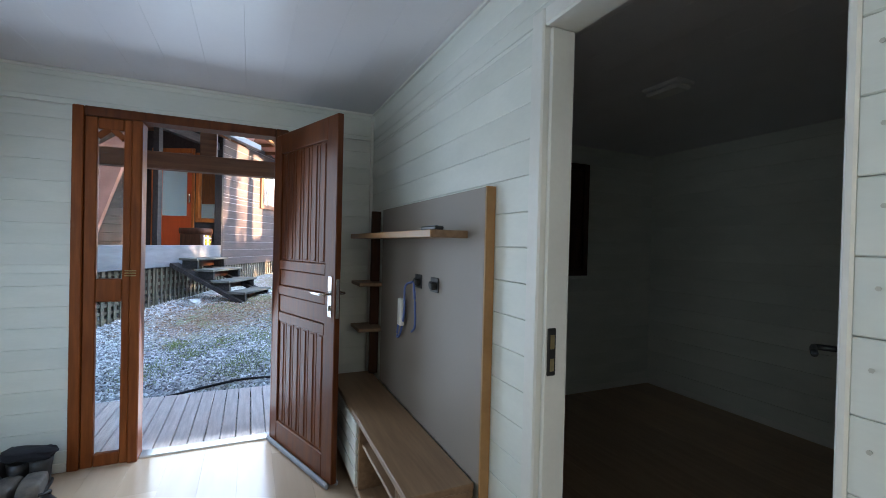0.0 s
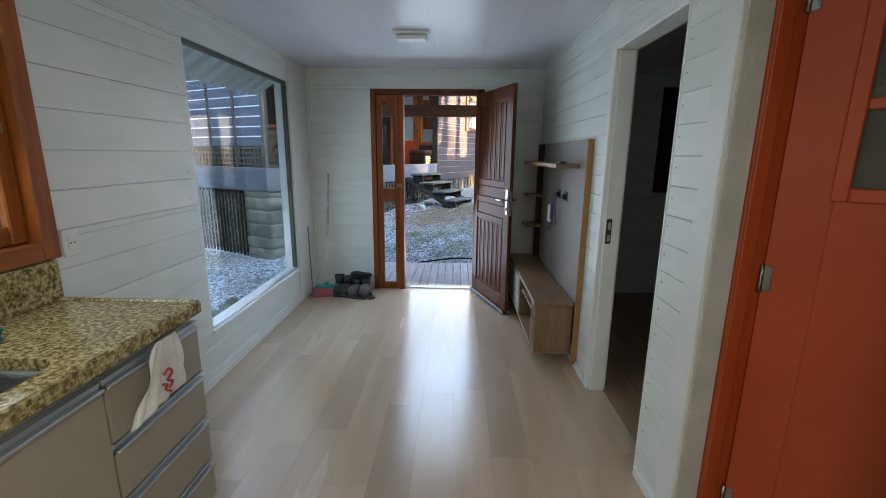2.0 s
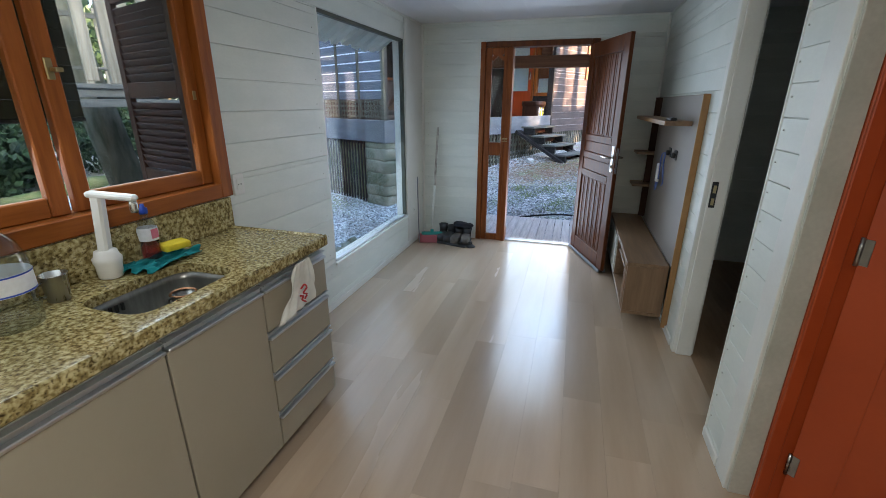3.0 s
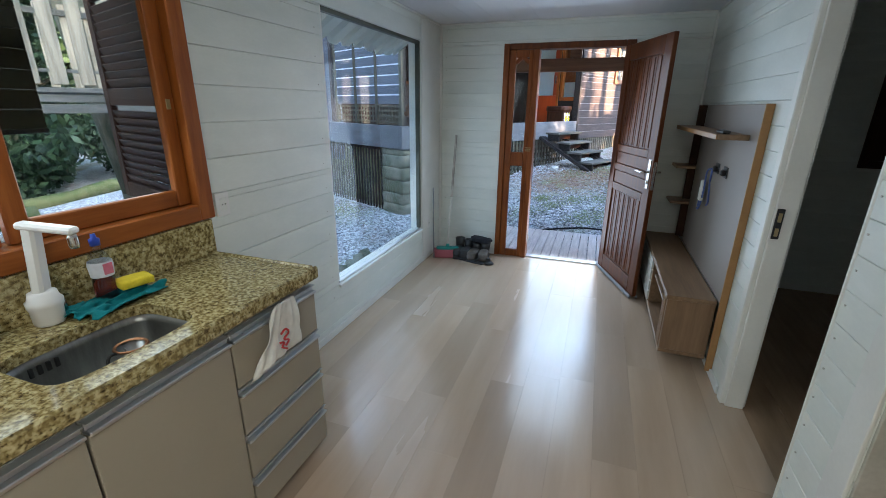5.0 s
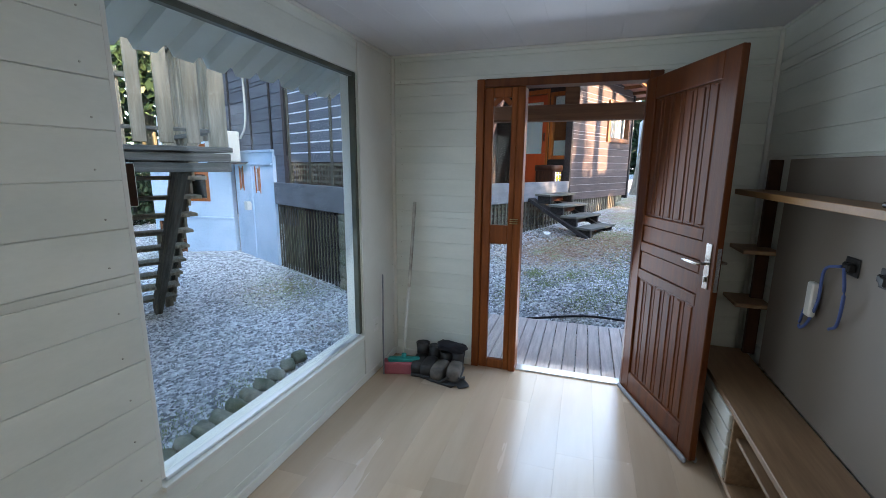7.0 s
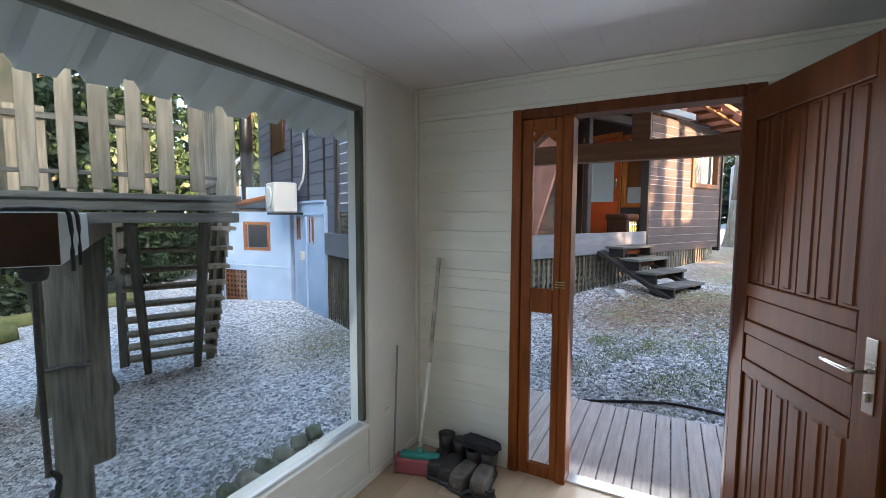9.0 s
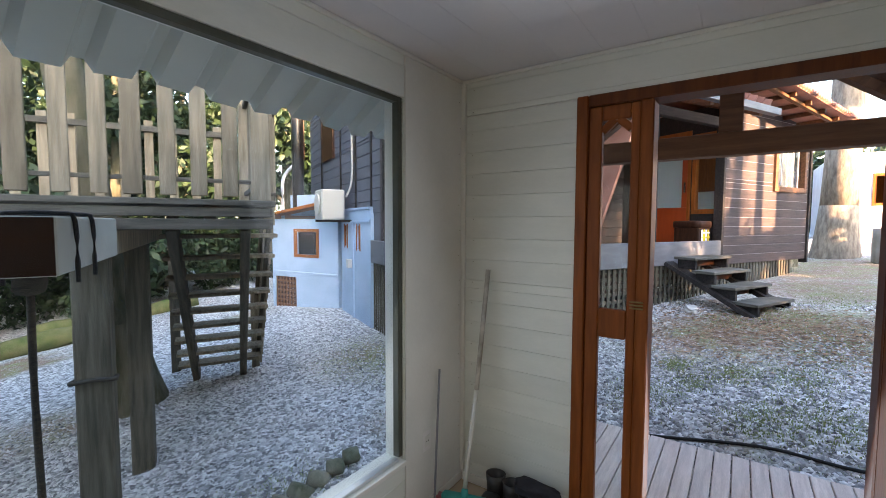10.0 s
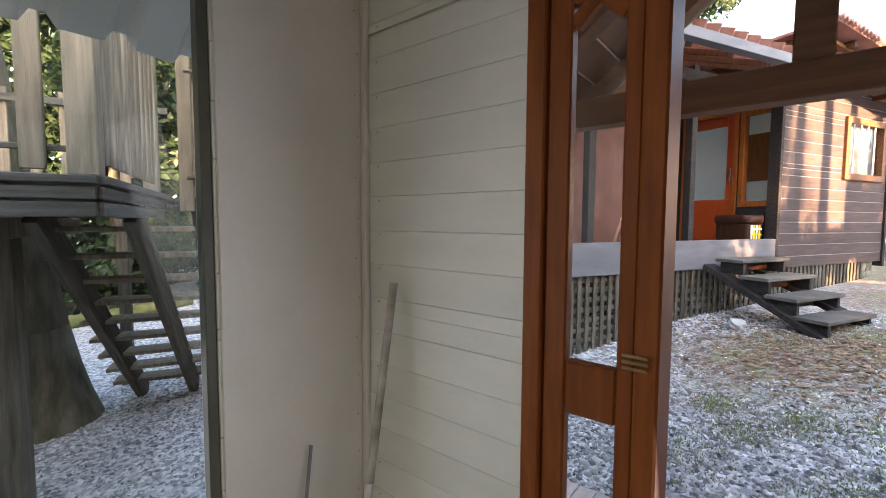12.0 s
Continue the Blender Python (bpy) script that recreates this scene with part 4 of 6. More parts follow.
dr = slab("drawer", RX0 + 0.010, RX0 + 0.022, 2.645, 3.39, RZ0 + 0.03, RZ1 - 0.034, RACK_WOOD, rk)
for i in range(4):
    z = RZ0 + 0.032 + i * 0.085
    slab("slat", RX0 - 0.008, RX0 + 0.0095, 2.645, 3.39, z, z + 0.075, CARCASS, dr, "white slat", bevel=0.004)

sf = thing("wall_shelf", 1.55, 2.5, 1.42, "brown wooden wall shelf across the panel", "shelf")
slab("board", 1.455, EX - 0.042, 1.97, 3.40, 1.418, 1.448, RACK_WOOD, sf, bevel=0.002)
slab("front_edge", 1.449, 1.4545, 1.97, 3.40, 1.418, 1.448, RACK_EDGE, sf, bevel=0.002)
up = thing("shelf_upright", 1.59, 3.36, 0.49, "dark wooden upright that carries small corner shelves", "shelf upright")
slab("upright", 1.585, 1.645, 3.345, 3.375, 0.4875, 1.61, SHUTTER_WOOD, up)
for z in (1.105, 0.805):
    c = slab("small_shelf", 1.47, 1.645, 3.20, 3.44, z, z + 0.022, RACK_WOOD, up, "small brown corner shelf")
rc = thing("remote_control", 1.52, 2.10, 1.449, "black remote control lying on the shelf", "remote control")
slab("body", 1.49, 1.53, 2.02, 2.18, 1.4485, 1.466, BLACK_PLASTIC, rc, bevel=0.005)
slab("buttons", 1.50, 1.52, 2.05, 2.14, 1.4662, 1.469, GREY_RUBBER, rc)

# ---- kitchen run ----
def counter_cabinet(y0, y1, drawers, label, top=0.888):
    c = thing("base_cabinet", -0.53, (y0 + y1) / 2, 0, label, "kitchen cabinet", "kitchen base cabinets")
    slab("carcass", WX + 0.002, -0.272, y0 + 0.001, y1 - 0.001, 0.085, top, CARCASS, c)
    if top < 0.888:
        slab("top_rail", -0.288, -0.272, y0 + 0.001, y1 - 0.001, top + 0.001, 0.888, CARCASS, c)
    slab("plinth", WX + 0.05, -0.31, y0 + 0.001, y1 - 0.001, 0.0, 0.084, SHUTTER_WOOD, c, "dark recessed plinth")
    edges = [0.055, 0.237, 0.437, 0.637, 0.852] if drawers else [0.055, 0.852]
    for a, b in zip(edges, edges[1:]):
        f = slab("drawer" if drawers else "cabinet_door", -0.271, -0.25, y0 + 0.003, y1 - 0.003, a + 0.006, b - 0.034, CABINET, c, bevel=0.0015)
        h = slab("handle_profile", -0.271, -0.238, y0 + 0.003, y1 - 0.003, b - 0.0335, b - 0.021, ALUMINIUM, f, "aluminium finger profile", bevel=0.003)
        slab("lip", -0.262, -0.256, y0 + 0.003, y1 - 0.003, b - 0.0208, b, ALUMINIUM, h, bevel=0.002)
        slab("cap", -0.271, -0.243, y0 + 0.003, y1 - 0.003, b + 0.0003, b + 0.004, ALUMINIUM, h, bevel=0.001)
    return c


counter_cabinet(0.062, 0.525, True, "taupe kitchen drawer unit with aluminium edge handles")
counter_cabinet(-0.385, 0.060, False, "taupe kitchen cabinet under the sink", 0.70)
counter_cabinet(-0.832, -0.387, False, "taupe kitchen cabinet with one door")
counter_cabinet(-1.28, -0.834, False, "taupe kitchen cabinet with one door")
counter_cabinet(-1.73, -1.282, False, "taupe kitchen cabinet with one door")

SINK = (-0.622, -0.328, -0.378, 0.045)       # x0, x1, y0, y1
wt = thing("granite_worktop", -0.53, -0.6, 0.89, "tan speckled granite worktop with raised rim", "worktop")
bm = bmesh.new()
add_box(bm, WX + 0.002, -0.2565, -1.75, -0.46, 0.889, 0.925)
add_box(bm, WX + 0.002, -0.2565, 0.12, 0.5245, 0.889, 0.925)
cx, cy, hx, hy = (SINK[0] + SINK[1]) / 2, (SINK[2] + SINK[3]) / 2, (SINK[1] - SINK[0]) / 2, (SINK[3] - SINK[2]) / 2


def sink_ring(mesh, k, z, e, n=48):
    out = []
    for i in range(n):
        c, s = math.cos(2 * math.pi * i / n), math.sin(2 * math.pi * i / n)
        out.append(mesh.verts.new((cx + hx * k * math.copysign(abs(c) ** e, c), cy + hy * k * math.copysign(abs(s) ** e, s), z)))
    return out


def rim_ring(mesh, z, n=48):
    out = []
    for i in range(n):
        c, s = math.cos(2 * math.pi * i / n), math.sin(2 * math.pi * i / n)
        q = max(abs(c), abs(s))
        x = (WX + 0.002 - cx) * -c / q if c < 0 else (-0.2565 - cx) * c / q
        y = (-0.46 - cy) * -s / q if s < 0 else (0.12 - cy) * s / q
        out.append(mesh.verts.new((cx + x, cy + y, z)))
    return out


lo_hole, hi_hole, lo_rim, hi_rim = sink_ring(bm, 1, 0.889, 0.42), sink_ring(bm, 1, 0.925, 0.42), rim_ring(bm, 0.889), rim_ring(bm, 0.925)
for i in range(48):
    j = (i + 1) % 48
    bm.faces.new((hi_rim[i], hi_rim[j], hi_hole[j], hi_hole[i]))
    bm.faces.new((lo_rim[j], lo_rim[i], lo_hole[i], lo_hole[j]))
    bm.faces.new((lo_hole[i], hi_hole[i], hi_hole[j], lo_hole[j]))
part("slab", bm, GRANITE, wt)
slab("front_edge", -0.256, -0.236, -1.75, 0.549, 0.878, 0.933, GRANITE, wt, bevel=0.007)
slab("end_rim", WX + 0.004, -0.2565, 0.525, 0.549, 0.878, 0.933, GRANITE, wt, bevel=0.007)
slab("splashback", WX + 0.001, WX + 0.022, -1.75, 0.548, 0.9255, 1.085, GRANITE, wt, bevel=0.003)

sk = thing("kitchen_sink", -0.45, -0.2, 0.74, "brushed steel undermount kitchen sink with wet basin", "sink")
bm = bmesh.new()
rings = [sink_ring(bm, k, z, e) for k, z, e in ((1.05, 0.888, 0.42), (1.01, 0.888, 0.42), (0.99, 0.86, 0.42), (0.95, 0.765, 0.42), (0.84, 0.738, 0.45), (0.10, 0.732, 1.0))]
for a, b in zip(rings, rings[1:]):
    for i in range(48):
        bm.faces.new((a[i], a[(i + 1) % 48], b[(i + 1) % 48], b[i]))
bm.faces.new(rings[-1])
bo = part("basin", bm, SINK_STEEL, sk, smooth=True)
sol = bo.modifiers.new("thickness", "SOLIDIFY")
sol.thickness = 0.002
lathe("drain", [(0.045, 0.731), (0.045, 0.738), (0.036, 0.738), (0.034, 0.733)], CHROME, sk, pose(cx - 0.03, cy, 0), "chrome drain ring", closed=False)
for i in range(4):
    slab("overflow_slot", SINK[0] + 0.002, SINK[0] + 0.010, -0.30 + i * 0.022, -0.288 + i * 0.022, 0.835, 0.865, BLACK_PLASTIC, sk, bevel=0.002)
st = thing("sink_strainer", -0.37, -0.09, 0.76, "copper-rimmed sieve cup standing in the sink", "strainer")
lathe("cup", [(0.032, 0.0), (0.038, 0.10), (0.042, 0.125), (0.046, 0.135), (0.040, 0.135), (0.034, 0.02), (0.002, 0.015)], STEEL, st, pose(-0.44, -0.125, 0.745))
lathe("rim", [(0.043, 0.0), (0.048, 0.004), (0.043, 0.009), (0.037, 0.004)], COPPER, st, pose(-0.44, -0.125, 0.879), "copper rim", closed=False)
tube("wire_handle", bend([(-0.44, -0.170, 0.882), (-0.43, -0.200, 0.880), (-0.40, -0.235, 0.80), (-0.39, -0.24, 0.76)], 4), 0.0045, IRON, st)

# white tap: round foot, flat upright and flat spout
fc = thing("kitchen_tap", -0.725, -0.17, 0.926, "white plastic swan-neck kitchen tap", "tap")
lathe("foot", [(0.036, 0), (0.040, 0.006), (0.042, 0.05), (0.046, 0.062), (0.047, 0.078), (0.040, 0.086), (0.036, 0.105), (0.02, 0.110)], WHITE_PLASTIC, fc, pose(-0.732, -0.160, 0.9255))
bar("column", (-0.732, -0.160, 1.02), (-0.735, -0.138, 1.232), 0.050, 0.034, WHITE_PLASTIC, fc, bevel=0.008, twist=25)
bar("spout", (-0.757, -0.156, 1.240), (-0.602, -0.098, 1.222), 0.022, 0.040, WHITE_PLASTIC, fc, bevel=0.007)
lathe("nozzle", [(0.012, 0), (0.014, 0.01), (0.014, 0.032), (0.011, 0.044)], CHROME, fc, pose(-0.614, -0.105, 1.170), "chrome nozzle", n=14)
lathe("lever", [(0.009, 0), (0.010, 0.03), (0.007, 0.06)], CHROME, fc, pose(-0.752, -0.105, 0.9265), "small chrome side lever", n=12)

sp = thing("soap_bottle", -0.735, 0.02, 0.926, "clear bottle of pink washing-up liquid with blue cap", "bottle")
lathe("bottle", [(0.030, 0), (0.036, 0.008), (0.037, 0.05), (0.033, 0.09), (0.036, 0.13), (0.028, 0.165), (0.014, 0.185), (0.014, 0.20)], BOTTLE_PLASTIC, sp, pose(-0.735, 0.02, 0.926))
lathe("liquid", [(0.028, 0.004), (0.033, 0.01), (0.034, 0.05), (0.031, 0.088)], PINK_SOAP, sp, pose(-0.735, 0.02, 0.926), "pink liquid")
lathe("label", [(0.0345, 0.092), (0.0375, 0.13), (0.0350, 0.145)], LABEL_PAPER, sp, pose(-0.735, 0.02, 0.926), "white and pink label", closed=False)
lathe("cap", [(0.015, 0.2002), (0.016, 0.222), (0.009, 0.226), (0.007, 0.24)], BLUE_PLASTIC, sp, pose(-0.735, 0.02, 0.926), "blue cap", n=14)
slab("label_band", -0.7, -0.6965, 0.005, 0.035, 1.028, 1.066, PINK_LABEL, sp, bevel=0.001)

tl = thing("dish_cloth", -0.70, 0.0, 0.926, "crumpled teal dish cloth on the worktop", "cloth")
bm = bmesh.new()
bmesh.ops.create_grid(bm, x_segments=26, y_segments=26, size=0.5)
for v in bm.verts:
    x, y = v.co.x, v.co.y
    n1 = noise.noise(Vector((x * 5, y * 6, 3))) + 0.5 * noise.noise(Vector((x * 13, y * 11, 9)))
    v.co = Vector((-0.685 + x * 0.15 + 0.016 * n1 - 0.03 * y, 0.005 + y * 0.27 + 0.022 * n1 + 0.05 * x, 0.944 + 0.016 * n1 + 0.010 * math.sin(x * 17 + y * 7) * (0.4 + abs(y))))
p = part("cloth", bm, TEAL, tl, smooth=True)
p.modifiers.new("thickness", "SOLIDIFY").thickness = 0.003
sg = thing("sponge", -0.665, 0.10, 0.95, "yellow kitchen sponge lying on the cloth", "sponge")
soft_box("foam", 0.068, 0.105, 0.026, YELLOW, sg, pose(-0.690, 0.088, 0.978, 0, 3, -12), r=0.12, cuts=3, wobble=0.03)

mg = thing("steel_cup", -0.70, -0.36, 0.926, "small brushed steel cup with handle", "cup")
lathe("cup", [(0.030, 0), (0.032, 0.004), (0.037, 0.088), (0.040, 0.092), (0.036, 0.092), (0.030, 0.008), (0.002, 0.006)], STEEL, mg, pose(-0.70, -0.36, 0.926))
tube("handle", bend([(-0.695, -0.397, 1.0), (-0.69, -0.425, 0.995), (-0.69, -0.428, 0.96), (-0.697, -0.395, 0.95)], 5), 0.005, STEEL, mg)
jg = thing("water_jug", -0.62, -0.53, 0.926, "large clear plastic water bottle with white label", "water bottle")
lathe("bottle", [(0.060, 0), (0.072, 0.008), (0.074, 0.03), (0.070, 0.045), (0.075, 0.06), (0.070, 0.078), (0.075, 0.095), (0.075, 0.20), (0.070, 0.215), (0.060, 0.25), (0.030, 0.29), (0.022, 0.30), (0.022, 0.325)], BOTTLE_PLASTIC, jg, pose(-0.625, -0.53, 0.926), n=28)
lathe("label", [(0.0762, 0.112), (0.0762, 0.172)], LABEL_PAPER, jg, pose(-0.625, -0.53, 0.926), "white paper label with faint print", n=28, closed=False)
for z in (0.113, 0.166):
    lathe("label_stripe", [(0.0768, z), (0.0768, z + 0.005)], BLUE_PLASTIC, jg, pose(-0.625, -0.53, 0.926), n=28, closed=False)
lathe("cap", [(0.024, 0.326), (0.025, 0.345), (0.02, 0.35)], BLUE_PLASTIC, jg, pose(-0.625, -0.53, 0.926), "blue screw cap")

bg = thing("plastic_bag", -0.235, 0.25, 0.68, "white thin plastic bag with red print hung over a drawer", "plastic bag")
bm = bmesh.new()
bmesh.ops.create_grid(bm, x_segments=18, y_segments=26, size=0.5)
for v in bm.verts:
    u, t = v.co.x, 0.5 - v.co.y
    w = 0.10 + 0.165 * t
    n1 = noise.noise(Vector((u * 4, t * 1.5, 2))) + 0.6 * noise.noise(Vector((u * 12, t * 3, 7)))
    z = 0.880 - 0.205 * t - (0.05 * max(0, -u - 0.1) * t)
    v.co = Vector((-0.222 + 0.018 * n1 * (0.3 + t) + 0.006 * math.sin(u * 26 + 3 * n1) * (1 - 0.5 * t) + 0.008 * t, 0.305 - 0.065 * t + u * w + 0.008 * n1, z + 0.012 * n1 * t))
p = part("bag", bm, BAG, bg, smooth=True)
p.modifiers.new("thickness", "SOLIDIFY").thickness = 0.0015
tube("red_print", bend([(-0.198, 0.24, 0.775), (-0.197, 0.265, 0.785), (-0.197, 0.28, 0.765), (-0.196, 0.25, 0.75), (-0.195, 0.275, 0.735), (-0.195, 0.255, 0.72)], 4), 0.004, RED_PRINT, bg, "red printed mark", n=6)
tube("red_print", bend([(-0.198, 0.23, 0.745), (-0.196, 0.25, 0.735), (-0.195, 0.235, 0.725), (-0.194, 0.26, 0.705)], 4), 0.004, RED_PRINT, bg, n=6)


def outlet(y, z):
    o = thing("wall_outlet", WX, y, z, "white wall socket on the boarded wall", "socket")
    slab("plate", WX + 0.0005, WX + 0.010, y - 0.038, y + 0.038, z - 0.056, z + 0.056, WHITE_PLASTIC, o, bevel=0.003)
    slab("insert", WX + 0.0102, WX + 0.014, y - 0.02, y + 0.02, z - 0.03, z + 0.03, WHITE_TRIM, o, bevel=0.002)
    for d in (-0.009, 0.009):
        slab("hole", WX + 0.0138, WX + 0.0146, y + d - 0.003, y + d + 0.003, z - 0.003, z + 0.003, BLACK_PLASTIC, o, bevel=0)
    return o


outlet(0.633, 1.136)
outlet(3.285, 0.385)

# ---- broom, grey line, boots and slippers by the door ----
br = thing("broom", -0.6, 3.35, 0, "broom with stained white pole and faded pink bristles", "broom")
tube("pole", [(-0.615, 3.365, 0.10), (-0.613, 3.43, 0.40), (-0.610, 3.48, 0.64)], 0.0125, POLE_WHITE, br)
tube("pole_top", [(-0.610, 3.481, 0.645), (-0.606, 3.53, 0.95), (-0.602, 3.585, 1.29)], 0.0135, RUST_STAIN, br, "peeling stained grip")
SPACE.append(pose(-0.60, 3.345, 0, 0, 0, 17))
soft_box("bristles", 0.31, 0.085, 0.092, PINK_BRISTLE, br, pose(0, 0, 0.047), r=0.10, cuts=4, wobble=0.06)
soft_box("head", 0.24, 0.055, 0.028, TEAL_PLASTIC, br, pose(0, 0, 0.105), "teal plastic head", r=0.25, cuts=3)
lathe("socket", [(0.022, 0), (0.018, 0.05)], TEAL_PLASTIC, br, pose(0, 0.0, 0.10, -12), n=12)
SPACE.pop()
# thin grey tube for the dark line beside the broom
ws = thing("thin_stick", -0.76, 3.3, 0, "thin grey line slanting up by the white wall", "stick")
tube("stick", [(-0.72, 3.24, 0.012), (-0.755, 3.31, 0.35), (-0.785, 3.38, 0.75)], 0.006, GREY_RUBBER, ws)


def boot(x, y, ang, upper, height, label, group):
    """A boot that points along local -y."""
    SPACE.append(pose(x, y, 0, 0, 0, ang))
    b = thing("boot", 0, 0, 0, label, "boot", group)
    soft_box("sole", 0.095, 0.27, 0.028, BOOT, b, pose(0, -0.02, 0.0145), r=0.22, cuts=3)
    soft_box("toe", 0.092, 0.19, 0.085, upper, b, pose(0, -0.06, 0.066), r=0.42, cuts=4, wobble=0.05, seed=x)
    lathe("shaft", [(0.044, 0.03), (0.046, 0.09), (0.048, height * 0.7), (0.055, height), (0.049, height), (0.043, height * 0.7), (0.03, 0.1)], BOOT, b, pose(0, 0.065, 0, -4))
    SPACE.pop()
    return b


boot(-0.50, 3.45, 8, BOOT, 0.185, "black rubber boot beside the broom", "boots by the door")
boot(-0.405, 3.44, 0, BOOT, 0.175, "black rubber boot beside the broom", "boots by the door")
boot(-0.305, 3.41, -4, BOOT_TOE, 0.155, "dusty black work boot by the door frame", "boots by the door")
boot(-0.205, 3.42, 5, BOOT_TOE, 0.16, "dusty black work boot by the door frame", "boots by the door")
rg = thing("rag", -0.25, 3.47, 0.2, "dark rag slung over the work boots", "cloth")
soft_box("rag", 0.20, 0.11, 0.05, JACKET, rg, pose(-0.262, 3.49, 0.195, 0, 6, 10), wobble=0.35, r=0.4, cuts=4, seed=8)
for x, y, a in ((-0.17, 3.34, 40), (-0.28, 3.29, 75)):
    SPACE.append(pose(x, y, 0, 0, 0, a))
    s = thing("slipper", 0, 0, 0, "flat dark grey rubber slipper on the floor", "slipper", "slippers by the door")
    soft_box("sole", 0.085, 0.24, 0.022, BOOT, s, pose(0, 0, 0.0115), r=0.3, cuts=3)
    tube("strap", bend([(-0.04, -0.02, 0.02), (-0.03, -0.05, 0.05), (0, -0.07, 0.055), (0.03, -0.05, 0.05), (0.04, -0.02, 0.02)], 4), 0.008, BOOT, s)
    SPACE.pop()
# ---- outdoors: ground ----


def ground_z(x, y):
    """The yard falls to the west and rises to the north."""
    xx = max(-14.0, min(8.0, x)) + 0.25 * (x - max(-14.0, min(8.0, x)))
    yy = max(-4.0, min(15.0, y)) + 0.25 * (y - max(-4.0, min(15.0, y)))
    z = -0.63 + 0.06 * xx + 0.12 * min(yy, 8.3) + 0.045 * max(0.0, yy - 8.3)
    z -= 0.10 * math.exp(-((max(0.0, abs(x - 0.5) - 1.4)) ** 2) / 0.3 - (max(0.0, y - 4.95)) ** 2 / 0.08)
    if -0.85 < x < 5.3 and -3.0 < y < 3.66:
        z = min(z, -0.36)
    return z + 0.025 * noise.noise(Vector((x * 0.7, y * 0.7, 0))) * (1 if abs(x) < 30 else 0)


def steps(lo, hi, inner0, inner1, fine):
    out, v, d = [], inner0, fine
    while v > lo:
        d *= 1.45
        v -= d
        out.append(max(v, lo))
    out.reverse()
    v = inner0
    while v < inner1:
        out.append(v)
        v += fine
    out.append(inner1)
    d = fine
    while v < hi:
        d *= 1.45
        v += d
        out.append(min(v, hi))
    return sorted(set(out))


gx, gy = steps(-400, 400, -9, 4, 0.18), steps(-400, 400, 0, 14, 0.18)
verts = [(x, y, ground_z(x, y)) for y in gy for x in gx]
nx = len(gx)
faces = [(j * nx + i, j * nx + i + 1, (j + 1) * nx + i + 1, (j + 1) * nx + i) for j in range(len(gy) - 1) for i in range(nx - 1)]
tagged(place("ground", scatter_mesh("ground", verts, faces, GRAVEL)), "grey gravel yard with patches of earth and grass", "ground", kind="structure")

# loose gravel pieces on the near yard
rng = np.random.default_rng(5)


def strewn(name, n, region, size, material, label, category, flat=0.6, lift=0.2):
    base = np.array([(1, 0, 0), (-0.5, 0.87, 0), (-0.5, -0.87, 0), (0.1, 0.1, 1), (0, 0, -0.8)])
    tri = np.array([(0, 1, 3), (1, 2, 3), (2, 0, 3), (1, 0, 4), (2, 1, 4), (0, 2, 4)])
    vs, fs = [], []
    for i in range(n):
        x, y = region(rng)
        s = size * (0.5 + rng.random() ** 2)
        a = rng.random() * 6.28
        c, d = math.cos(a), math.sin(a)
        p = base * (1 + 0.35 * rng.standard_normal((5, 3))) * s * np.array((1, 0.75, flat))
        q = np.stack([p[:, 0] * c - p[:, 1] * d + x, p[:, 0] * d + p[:, 1] * c + y, p[:, 2] + ground_z(x, y) + lift * s], 1)
        vs.append(q)
        fs.append(tri + 5 * i)
    tagged(place(name, scatter_mesh(name, np.concatenate(vs), np.concatenate(fs), material)), label, category, kind="stuff")


def yard_near(r):
    if r.random() < 0.6:
        return -1.4 - 4.2 * r.random(), 2.0 + 4.4 * r.random()
    while True:                                            # few stones on the trodden earth before the steps
        x, y = -0.9 + 3.4 * r.random(), 5.02 + 4.0 * r.random()
        bare = 1.0 - min(math.hypot(x - 0.35, (y - 7.45) * 1.2), math.hypot(x - 1.4, y - 8.2), math.hypot(x - 2.6, y - 7.4)) / 1.3
        if r.random() > 1.5 * bare + 0.5 * noise.noise(Vector((x * 2, y * 2, 4))):
            return x, y


strewn("gravel", 30000, yard_near, 0.017, PEBBLES, "loose grey gravel strewn over the yard", "gravel")


def litter_spot(r):
    return 0.9 + 0.9 * r.standard_normal(), 7.55 + 0.5 * r.standard_normal()


strewn("fallen_leaves", 5500, litter_spot, 0.024, LITTER, "dry brown leaves scattered on the gravel", "leaves", flat=0.15, lift=0.5)


def blades(name, n, spots, label, height=0.018):
    vs, fs = [], []
    for i in range(n):
        cx, cy, r = spots[int(rng.integers(len(spots)))]
        x, y = cx + r * rng.standard_normal() * 0.5, cy + r * rng.standard_normal() * 0.5
        if y < 5.0 and x > -1.3:
            continue
        z, a, h = ground_z(x, y) - 0.005, rng.random() * 6.28, height * (0.5 + rng.random())
        w = 0.004 + 0.003 * rng.random()
        k = len(vs)
        vs += [(x - w * math.cos(a), y - w * math.sin(a), z), (x + w * math.cos(a), y + w * math.sin(a), z), (x + h * 0.5 * math.sin(a), y - h * 0.5 * math.cos(a), z + h)]
        fs.append((k, k + 1, k + 2))
    tagged(place(name, scatter_mesh(name, vs, fs, GRASS)), label, "grass", kind="stuff")


